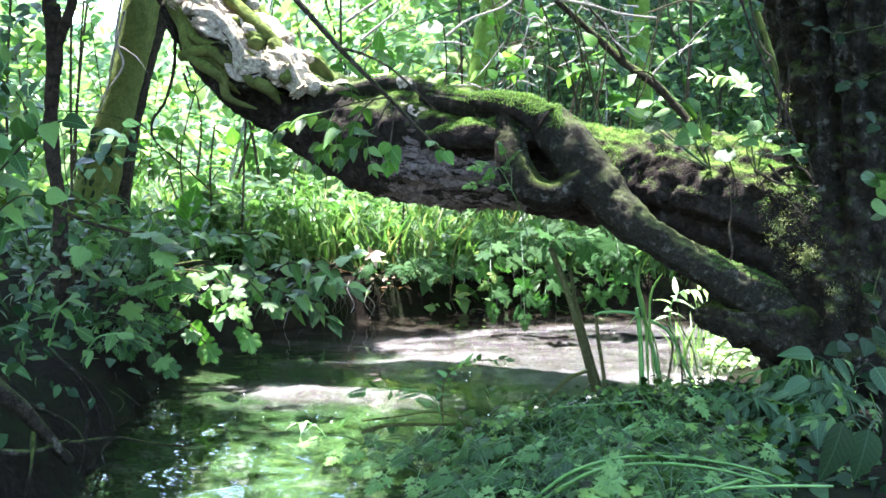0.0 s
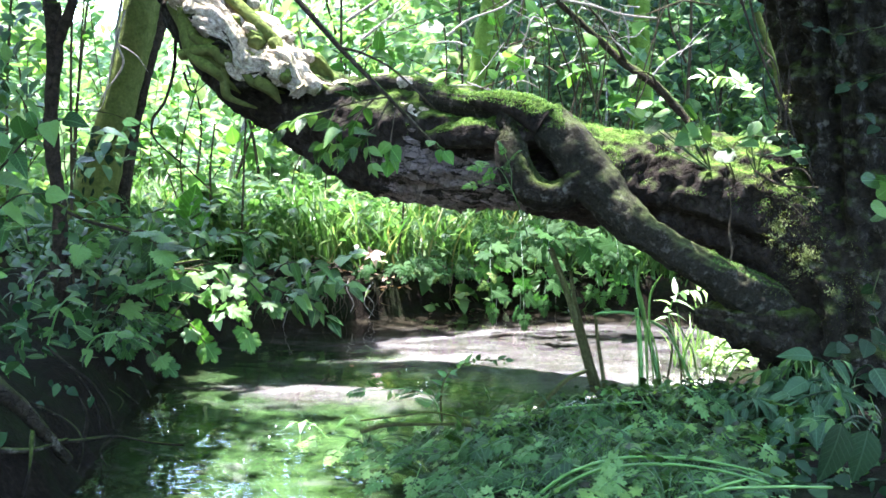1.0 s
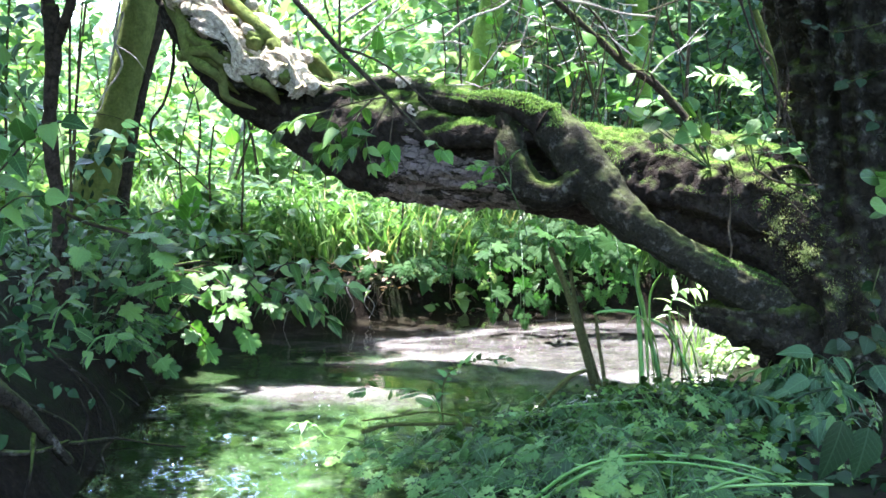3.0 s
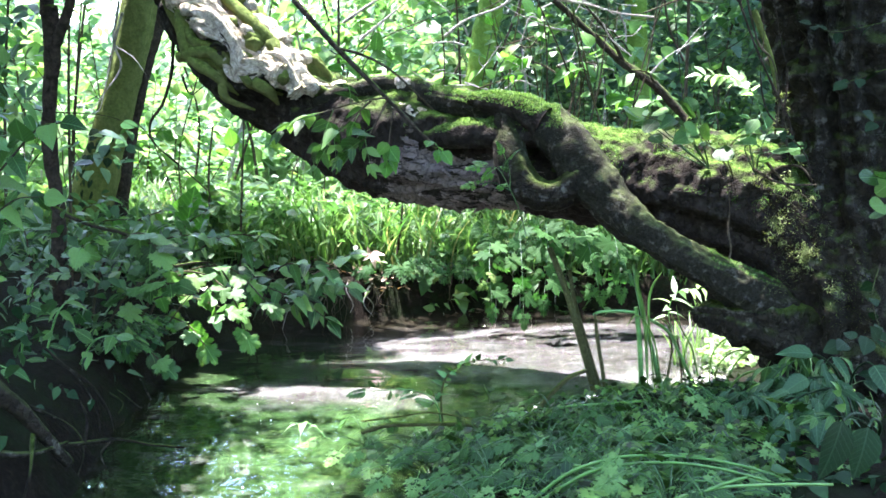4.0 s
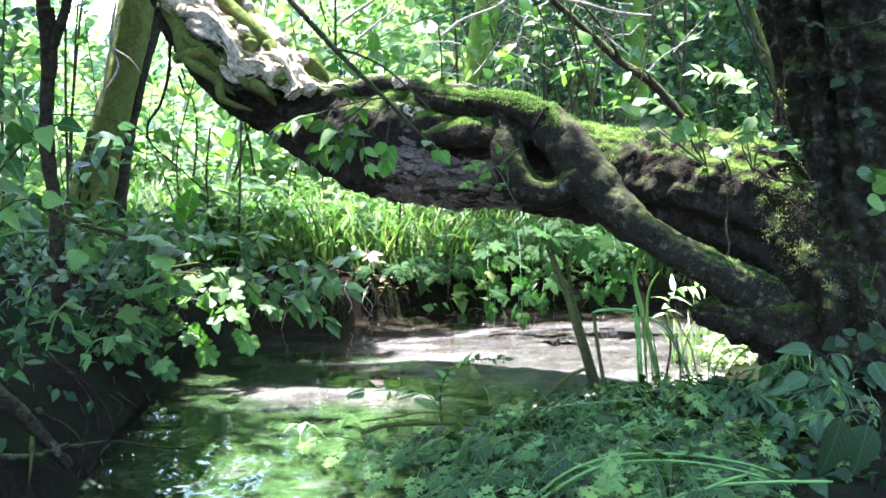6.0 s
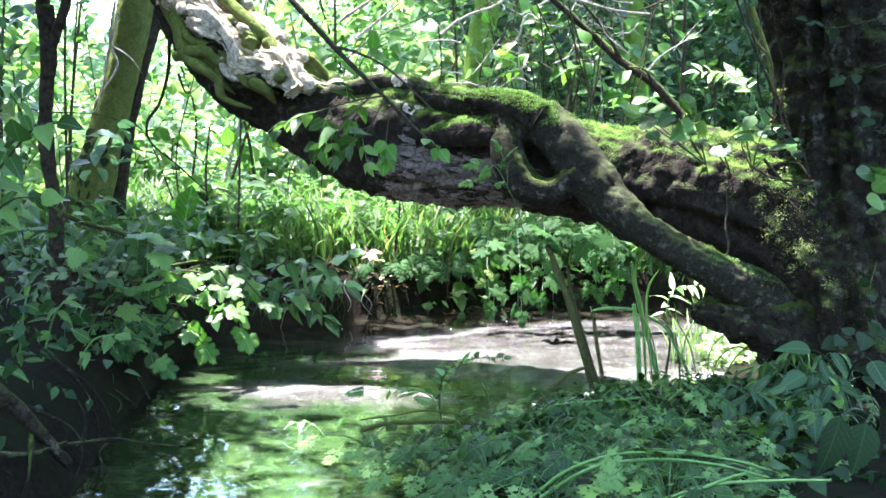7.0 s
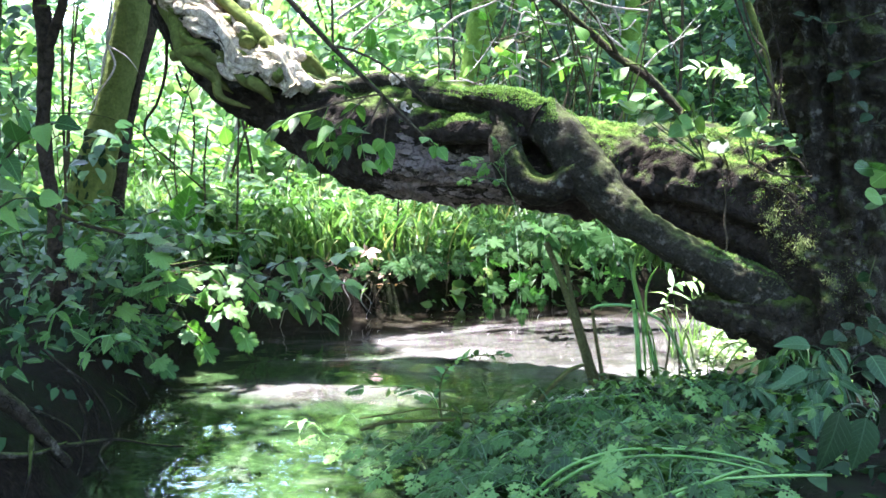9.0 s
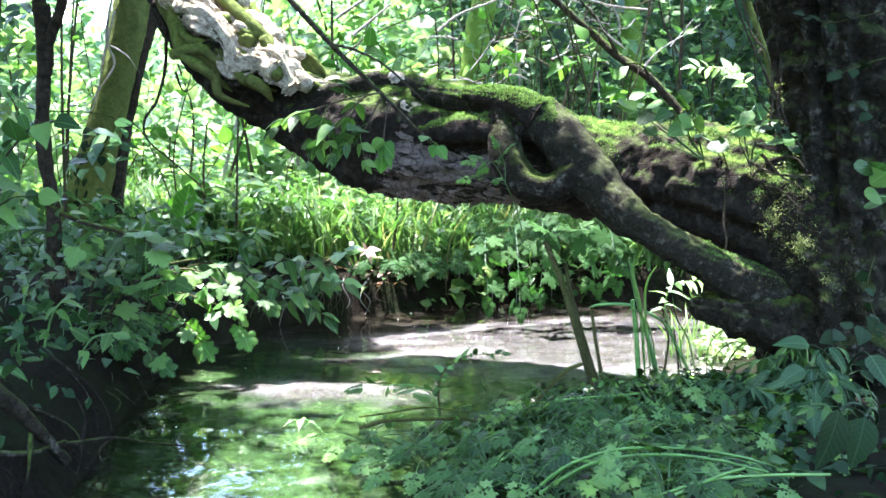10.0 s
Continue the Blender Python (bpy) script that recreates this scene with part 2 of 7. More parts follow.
# near-black greens: the willow's deep shade is put into the leaf colour
LEAF_DEEP_SHADE = leaf_mat("deep_shade_leaf", (0.006, 0.018, 0.005), (0.007, 0.021, 0.006), (0.009, 0.026, 0.007), single=True, veins=0.3, through_leaf=0.15, rough=0.6, yellow=(0.012, 0.032, 0.012), gloss=0.12)
LEAF_BANK_SHADE = leaf_mat("bank_shade_leaf", (0.006, 0.020, 0.007), (0.012, 0.036, 0.012), (0.03, 0.07, 0.022), through_leaf=0.2, rough=0.6, gloss=0.12, yellow=(0.03, 0.06, 0.02))
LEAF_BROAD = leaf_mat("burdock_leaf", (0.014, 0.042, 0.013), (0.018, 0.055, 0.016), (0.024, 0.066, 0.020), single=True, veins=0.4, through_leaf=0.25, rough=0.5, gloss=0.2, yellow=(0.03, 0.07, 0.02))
GRASS_FAR = leaf_mat("bank_grass", (0.03, 0.085, 0.016), (0.06, 0.135, 0.028), (0.12, 0.21, 0.06), yellow=(0.24, 0.22, 0.09))
GRASS = leaf_mat("grass_blade", (0.06, 0.15, 0.025), (0.11, 0.23, 0.04), (0.19, 0.32, 0.085), yellow=(0.30, 0.27, 0.10))
LITTER = leaf_mat("dead_leaf", (0.08, 0.045, 0.02), (0.16, 0.10, 0.05), (0.28, 0.20, 0.12), yellow=(0.35, 0.28, 0.18), through_leaf=0.15)

FOAM, _nt_foam, _b_foam = mat("foam")
_b_foam.inputs["Base Color"].default_value = (0.8, 0.8, 0.78, 1)
_b_foam.inputs["Roughness"].default_value = 0.3



def stone_mat():
    m, nt, b = mat("gravel")
    rnd = nt.nodes.new("ShaderNodeNewGeometry").outputs["Random Per Island"]
    col = ramp(nt, rnd, [(0.0, (0.10, 0.085, 0.075)), (0.6, (0.28, 0.25, 0.23)), (1.0, (0.50, 0.46, 0.43))])
    nt.links.new(mixc(nt, 0.5, col, ramp(nt, noise_tex(nt, 90.0), [(0.3, (0.5, 0.5, 0.5)), (0.7, (1.2, 1.2, 1.2))]), "MULTIPLY"), b.inputs["Base Color"])
    b.inputs["Roughness"].default_value = 0.45
    return m


GRAVEL = stone_mat()

MOSS_PALE = leaf_mat("pale_moss", (0.05, 0.07, 0.02), (0.12, 0.16, 0.045), (0.26, 0.30, 0.12), rough=0.9, yellow=(0.25, 0.25, 0.13))
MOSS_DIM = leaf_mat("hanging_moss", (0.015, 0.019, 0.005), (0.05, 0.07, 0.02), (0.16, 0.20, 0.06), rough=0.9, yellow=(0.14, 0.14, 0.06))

# ---- mesh tools ----
rng = np.random.default_rng(7)


def mesh_from(name, verts, tris, material, smooth=True):
    """A triangle mesh from arrays."""
    me = bpy.data.meshes.new(name)
    verts, tris = np.asarray(verts, dtype=np.float32), np.asarray(tris, dtype=np.int32)
    me.vertices.add(len(verts))
    me.vertices.foreach_set("co", verts.ravel())
    me.loops.add(tris.size)
    me.loops.foreach_set("vertex_index", tris.ravel())
    me.polygons.add(len(tris))
    me.polygons.foreach_set("loop_start", np.arange(0, tris.size, 3, dtype=np.int32))
    me.polygons.foreach_set("use_smooth", np.full(len(tris), smooth))
    me.update(calc_edges=True)
    me.materials.append(material)
    return me


def join(pieces):
    """Several (verts, tris) as one."""
    vs, ts, k = [], [], 0
    for v, t in pieces:
        vs.append(np.asarray(v))
        ts.append(np.asarray(t) + k)
        k += len(v)
    return np.concatenate(vs), np.concatenate(ts)


def spline(points, n):
    """n points on a smooth curve through the given ones (any number of columns)."""
    p = np.asarray(points, dtype=float)
    p = np.vstack([2 * p[0] - p[1], p, 2 * p[-1] - p[-2]])
    t = np.linspace(0, len(p) - 3 - 1e-6, n)
    i = t.astype(int)
    u = (t - i)[:, None]
    a, b, c, d = p[i], p[i + 1], p[i + 2], p[i + 3]
    return 0.5 * (2 * b + (c - a) * u + (2 * a - 5 * b + 4 * c - d) * u ** 2 + (3 * b - a - 3 * c + d) * u ** 3)


def tube(points, radii, rings=24, seg=10, rough=0.0, furrow=0.0, freq=4.0, lumps=0.0, seed=0.0, caps=True, knobs=0.0):
    """A limb along a smooth curve: rough is fine relief, furrow long ridges, lumps wide swellings, in metres."""
    rows = spline(np.hstack([np.asarray(points, dtype=float), np.asarray(radii, dtype=float)[:, None]]), rings)
    c, r = rows[:, :3], np.maximum(rows[:, 3], 0.0008)
    tan = np.gradient(c, axis=0)
    tan /= np.linalg.norm(tan, axis=1)[:, None] + 1e-9
    ref = np.array([0, 0, 1.0]) if abs(tan[0][2]) < 0.8 else np.array([0, 1.0, 0])
    side = np.cross(tan[0], ref)
    side /= np.linalg.norm(side)
    along = np.concatenate([[0], np.cumsum(np.linalg.norm(np.diff(c, axis=0), axis=1))])
    verts = np.zeros((rings, seg, 3))
    ang = np.linspace(0, 2 * np.pi, seg, endpoint=False)
    for i in range(rings):
        side = side - tan[i] * side.dot(tan[i])
        side /= np.linalg.norm(side)
        up = np.cross(side, tan[i])
        for j in range(seg):
            n = np.cos(ang[j]) * side + np.sin(ang[j]) * up
            rr = r[i]
            if rough or furrow or lumps or knobs:
                q = c[i] + n * r[i]
                if knobs:
                    ridge = noise.noise(Vector((math.cos(ang[j]) * 1.9, math.sin(ang[j]) * 1.9, along[i] * 4.5 + seed)))
                    rr += knobs * (2.4 * abs(ridge) - 0.8 + 1.1 * abs(noise.noise(Vector(q * 15.0))) + 0.9 * noise.noise(Vector(q * 7.0)) + 0.25 * noise.noise(Vector(q * 30.0)))
                if lumps:
                    rr += lumps * noise.noise(Vector(q * 2.3) + Vector((seed, 0, 0)))
                if furrow:
                    k = noise.noise(Vector((math.cos(ang[j]) * freq, math.sin(ang[j]) * freq, along[i] * 1.7 + seed)))
                    rr += furrow * (1.0 - 2.2 * abs(k))
                if rough:
                    rr += rough * noise.fractal(Vector(q * 14) + Vector((seed, 0, 0)), 0.9, 2.0, 4)
            verts[i, j] = c[i] + n * max(rr, r[i] * 0.25)
    idx = np.arange(rings * seg).reshape(rings, seg)
    a, b = idx[:-1], idx[1:]
    a2, b2 = np.roll(a, -1, 1), np.roll(b, -1, 1)
    tris = np.concatenate([np.stack([a, b, b2], -1).reshape(-1, 3), np.stack([a, b2, a2], -1).reshape(-1, 3)])
    v = verts.reshape(-1, 3)
    if caps:
        k = len(v)
        v = np.vstack([v, c[0], c[-1]])
        f, l = idx[0], idx[-1]
        tris = np.concatenate([tris, np.stack([np.roll(f, -1), f, np.full(seg, k)], -1)[:, ::-1][:, ::-1],
                               np.stack([l, np.roll(l, -1), np.full(seg, k + 1)], -1)])
    return v, tris


def part(name, geo, material, parent, label="", smooth=True):
    """One mesh object under a thing or a part; geo is a mesh, or (verts, tris) in the parent thing's space."""
    me = geo if isinstance(geo, bpy.types.Mesh) else mesh_from(name, *geo, material, smooth)
    ob = new(name, me)
    ob.parent = parent
    if label:
        tagged(ob, label)
    return ob


def thing(name, place, label, category, group="", kind=""):
    ob = new(name)
    ob.location = place
    ob.empty_display_size = 0.1
    return tagged(ob, label, category, group, kind)


def moved(geo, place):
    return geo[0] - np.asarray(place), geo[1]


# leaf shapes: base at the origin, along +Y, face up, one unit long
def leaf_ovate(width=0.6, bend=0.15, fold=0.10, steps=5):
    t = np.linspace(0, 1, steps + 1)
    w = width * 0.5 * np.sin(np.pi * t ** 0.75) ** 0.9
    z = -bend * t ** 2
    mid = np.stack([0 * t, t, z], -1)
    left = np.stack([-w, t - 0.03, z + fold * w * 2], -1)[1:-1]
    right = np.stack([w, t - 0.03, z + fold * w * 2], -1)[1:-1]
    v = np.vstack([mid, left, right])
    n, k = steps + 1, steps - 1
    tris = []
    for off, flip in ((n, False), (n + k, True)):
        side = [0] + [off + i for i in range(k)] + [n - 1]
        for i in range(steps):
            for tri in ((i, i + 1, side[i + 1]), (i, side[i + 1], side[i])):
                if len(set(tri)) == 3:
                    tris.append(tri[::-1] if flip else tri)
    return v, np.array(tris)


def leaf_lobed(lobes=5, depth=0.42, teeth=0.06, width=1.0, bend=0.2, spread=2.3, n=41):
    """A palmate leaf: a toothed outline round the stalk's end."""
    a = np.linspace(-spread, spread, n)
    k = np.cos(a / spread * np.pi * lobes / 2 * 2 * 0.5 + (0 if lobes % 2 else np.pi / 2))
    r = (1 - 0.35 * np.abs(a) / spread) * (1 - depth + depth * np.abs(k) ** 0.8)
    r = r * (1 + teeth * np.where(np.arange(n) % 2, 1, -1))
    x, y = r * np.sin(a) * 0.62 * width, 0.32 + r * np.cos(a) * 0.68
    z = -bend * (x ** 2 + (y - 0.3) ** 2) + 0.05 * np.abs(k)
    v = np.vstack([[0, 0, 0], [0, 0.32, 0.02], np.stack([x, y, z], -1)])
    tris = [(1, i + 1, i) for i in range(2, n + 1)] + [(0, 1, 2), (0, n + 1, 1)]
    return v, np.array(tris)


def placed(geo, size, turn, spot):
    """geo scaled and turned (Euler radians) to a spot."""
    m = np.array(Euler(turn).to_matrix()) * size
    return geo[0] @ m.T + np.asarray(spot), geo[1]


def leaf_pinnate(pairs=4, leaflet=None, lean=0.9, size=0.34, droop=0.25):
    """A feathered leaf: a thin midrib with leaflets in pairs."""
    leaflet = leaflet or leaf_ovate(0.62, 0.15, 0.12, 3)
    t = np.linspace(0, 0.8, 6)
    rib = tube(np.stack([0 * t, t, -droop * t ** 2], -1), 0.012 - 0.007 * t, 6, 3, caps=False)
    out = [rib]
    for i in range(pairs):
        y = 0.28 + 0.5 * i / max(pairs - 1, 1)
        s = size * (1.0 - 0.35 * i / pairs)
        for sgn in (-1, 1):
            out.append(placed(leaflet, s, (-0.25, 0.15 * sgn, -sgn * lean), (0, y, -droop * y ** 2)))
    out.append(placed(leaflet, size * 0.9, (-0.35, 0, 0), (0, 0.8, -droop * 0.64)))
    return join(out)


def leaf_parsley(size=0.42):
    """A thrice-cut leaf with toothed lobes."""
    lob = leaf_lobed(5, 0.55, 0.10, 0.9, 0.25, 1.9, 25)
    t = np.linspace(0, 0.7, 5)
    out = [tube(np.stack([0 * t, t, -0.2 * t ** 2], -1), 0.014 - 0.006 * t, 5, 3, caps=False)]
    for y, a, s in ((0.28, 1.05, 0.95), (0.5, 0.9, 0.75), (0.62, 0.5, 0.6)):
        for sgn in (-1, 1):
            out.append(placed(lob, size * s, (-0.2, 0.2 * sgn, -sgn * a), (0, y, -0.2 * y * y)))
    out.append(placed(lob, size, (-0.35, 0, 0), (0, 0.62, -0.08)))
    return join(out)


def blade(length=1.0, width=0.03, arch=0.5, steps=5):
    """A grass blade that rises and arches over towards +Y."""
    t = np.linspace(0, 1, steps + 1)
    y, z = arch * t ** 2, length * t * (1 - 0.35 * arch * t ** 2)
    w = width * 0.5 * (1 - t ** 2.2)
    v = np.vstack([np.stack([-w, y, z], -1), np.stack([w, y + 0.1 * w, z], -1)])
    n = steps + 1
    tris = []
    for i in range(steps):
        tris += [(i, n + i, n + i + 1), (i, n + i + 1, i + 1)]
    return v, np.array(tris)


def turns(n, pitch=(-0.6, 0.6), roll=0.5, yaw=None):
    """n rotation matrices: any heading, pitched and rolled at random."""
    a = rng.uniform(0, 2 * np.pi, n) if yaw is None else yaw
    p, r = rng.uniform(*pitch, n), rng.normal(0, roll, n)
    ca, sa, cx, sx, cr, sr = np.cos(a), np.sin(a), np.cos(p), np.sin(p), np.cos(r), np.sin(r)
    o, e = np.zeros(n), np.ones(n)
    rz = np.stack([ca, -sa, o, sa, ca, o, o, o, e], -1).reshape(n, 3, 3)
    rx = np.stack([e, o, o, o, cx, -sx, o, sx, cx], -1).reshape(n, 3, 3)
    ry = np.stack([cr, o, sr, o, e, o, -sr, o, cr], -1).reshape(n, 3, 3)
    return rz @ rx @ ry


def swarm(geo, spots, sizes, rots):
    """Many copies of one small shape as arrays."""
    v, t = geo
    spots, n = np.asarray(spots), len(spots)
    vs = np.einsum("nij,kj->nki", rots * np.asarray(sizes)[:, None, None], v) + spots[:, None, :]
    ts = t[None] + (np.arange(n) * len(v))[:, None, None]
    return vs.reshape(-1, 3), ts.reshape(-1, 3)

# ---- the setting: banks, stream bed, water ----
CHANNEL = np.array([(-5.6, -5.6), (-2.9, -2.2), (-1.8, 0.25), (-1.25, 1.5), (-1.115, 2.248), (-1.109, 2.822), (-1.222, 3.462), (-1.294, 4.118), (-1.354, 4.911),
                    (-1.184, 5.827), (-0.792, 6.160), (-0.238, 6.484), (0.378, 6.870), (0.847, 6.843), (1.402, 6.685), (2.136, 6.583), (4.1, 6.9), (9.0, 7.3),
                    (9.0, 5.6), (3.7, 5.6), (1.651, 5.162), (1.257, 4.486), (0.951, 4.158), (0.502, 4.020), (0.261, 3.721), (0.130, 3.392), (0.076, 2.822),
                    (0.021, 2.218), (-0.40, 1.4), (-1.0, 0.12), (-1.6, -2.2), (-3.4, -5.6)])
# shallow pale sand bars, also painting sun patches and sheen: place and half-widths
SUN_SHOALS = [(*(1.088, 5.636), 0.7, 0.5), (*(0.051, 5.563), 0.6, 0.22), (*(-0.184, 4.982), 0.35, 0.12), (*(0.358, 5.372), 0.7, 0.3), (*(-0.650, 4.439), 0.36, 0.22, 0.85), (*(-0.336, 4.349), 0.31, 0.14, 0.85), (*(0.325, 4.869), 0.5, 0.22), (*(0.763, 4.982), 0.5, 0.44), (*(1.204, 5.290), 0.56, 0.56), (*(0.723, 5.827), 0.8, 0.28), (*(1.356, 5.290), 0.5, 0.5)]


def shore(x, y):
    """How far each place is from the water's edge: below 0 in the stream."""
    x, y = np.asarray(x, dtype=float), np.asarray(y, dtype=float)
    d, inside = np.full(x.shape, 1e9), np.zeros(x.shape, bool)
    for (ax, ay), (bx, by) in zip(CHANNEL, np.roll(CHANNEL, -1, 0)):
        ux, uy = bx - ax, by - ay
        t = np.clip(((x - ax) * ux + (y - ay) * uy) / (ux * ux + uy * uy), 0, 1)
        d = np.minimum(d, np.hypot(x - ax - t * ux, y - ay - t * uy))
        cross = (ay > y) != (by > y)
        xi = ax + (y - ay) / (by - ay if by != ay else 1e-9) * ux
        inside ^= cross & (x < xi)
    return np.where(inside, -d, d)


def step(v, width):
    return 0.5 + 0.5 * np.tanh(np.clip(v / width, -20, 20))


def height(x, y):
    """The lie of the land: steep banks across the stream and to the left, a low one on the near side."""
    x, y = np.asarray(x, dtype=float), np.asarray(y, dtype=float)
    s = shore(x, y)
    far = np.where((x > 0.3) & (y < 5.8), 0, step(y - 5.1 + 0.9 * x, 0.5))
    high = np.maximum(far, step(-x - 1.0, 0.3))
    bank = 0.06 + 0.20 * high
    steep = 0.40 - 0.35 * high
    wob = 0.03 * np.sin(x * 3.4 + 1.3 * np.sin(y * 2.7)) + 0.025 * np.sin(y * 5.0 + x * 1.1) + 0.012 * np.sin(x * 11.7 + y * 8.2)
    out = np.maximum(s, 0)
    up = bank * (1 - np.exp(-out / steep)) + 0.05 * np.minimum(out, 9) + wob * np.clip(s * 3, 0, 1)
    down = -0.19 * (1 - np.exp(np.minimum(s, 0) / 0.28)) + 0.3 * wob
    for bx, by, rx, ry, *_ in SUN_SHOALS:
        down += 0.11 * np.exp(-((x - bx) / rx) ** 2 - ((y - by) / ry) ** 2)
    return np.where(s > 0, up + 0.012, np.minimum(down, -0.004))


def graded(lo, hi, every, reach, grow=1.25):
    """Even steps from lo to hi, then wider and wider ones out to reach."""
    mid = list(np.arange(lo, hi, every))
    a, d = [lo], every
    while a[-1] > -reach:
        d *= grow
        a.append(a[-1] - d)
    b, d = [mid[-1]], every
    while b[-1] < reach:
        d *= grow
        b.append(b[-1] + d)
    return np.array(a[:0:-1] + mid + b[1:])


def sheet(gx, gy, z):
    v = np.stack([gx, gy, z], -1).reshape(-1, 3)
    idx = np.arange(len(v)).reshape(gx.shape)
    a, b, c, d = idx[:-1, :-1], idx[:-1, 1:], idx[1:, 1:], idx[1:, :-1]
    return v, np.concatenate([np.stack([a, b, c], -1).reshape(-1, 3), np.stack([a, c, d], -1).reshape(-1, 3)])


def build_ground():
    gx, gy = np.meshgrid(graded(-3.2, 3.6, 0.04, 1800), graded(1.4, 8.2, 0.04, 1800))
    v, tris = sheet(gx, gy, height(gx, gy))
    me = mesh_from("ground", v, tris, SOIL)
    bars = np.zeros(len(v), dtype=np.float32)
    for bx, by, rx, ry, *thick in SUN_SHOALS:
        bars += (thick or [1.0])[0] * np.exp(-((v[:, 0] - bx) / rx) ** 2 - ((v[:, 1] - by) / ry) ** 2)
    edge = shore(v[:, 0], v[:, 1])
    # shore edges and far strip of the bed darkened for the banks' reflection
    bank_reflection = np.clip(np.exp(edge / 0.13) + step(v[:, 1] - 5.7, 0.18), 0, 1).astype(np.float32)
    me.attributes.new("bank_reflection", "FLOAT", "POINT").data.foreach_set("value", bank_reflection)
    me.attributes.new("sand", "FLOAT", "POINT").data.foreach_set("value", bars)
    tagged(new("ground", me), "dark woodland soil banks and pale sandy stream bed", "ground", kind="structure")


def build_water():
    gx, gy = np.meshgrid(graded(-3.4, 4.6, 0.026, 11, 1.12), graded(0.6, 9.0, 0.026, 11, 1.12))
    z = np.zeros_like(gx)
    for k in range(26):
        a, wl = rng.normal(0.9, 0.75), rng.uniform(0.10, 0.5)
        w = 6.283 / wl
        q = gx * math.cos(a) * w + gy * math.sin(a) * w + rng.uniform(0, 6.28)
        z += 0.0011 * wl * np.sin(q + 1.2 * np.sin(gx * rng.uniform(0.8, 3.5) + gy * rng.uniform(0.8, 3.5)))
    ob = new("water", mesh_from("water", *sheet(gx, gy, z), WATER))
    ob.visible_shadow = False
    n = 130
    spots = np.column_stack([rng.uniform(-3, 4, n), rng.uniform(2.0, 8.0, n), np.full(n, 0.004)])
    dome = tube([(0, 0, -0.4), (0, 0, 0.3), (0, 0, 0.8), (0, 0, 1.0)], [0.9, 0.95, 0.6, 0.05], 5, 7)
    foam = part("foam_flecks", swarm(dome, spots, rng.uniform(0.0015, 0.004, n), turns(n, (0, 0.01), 0.01)), FOAM, ob, "tiny white flecks of foam adrift")
    tagged(foam, kind="stuff")
    return tagged(ob, "clear shallow stream water with moving ripples", "stream", kind="structure")


build_ground()
water = build_water()

# ---- the trees ----
def unit(v):
    v = np.asarray(v, dtype=float)
    return v / (np.linalg.norm(v) + 1e-9)


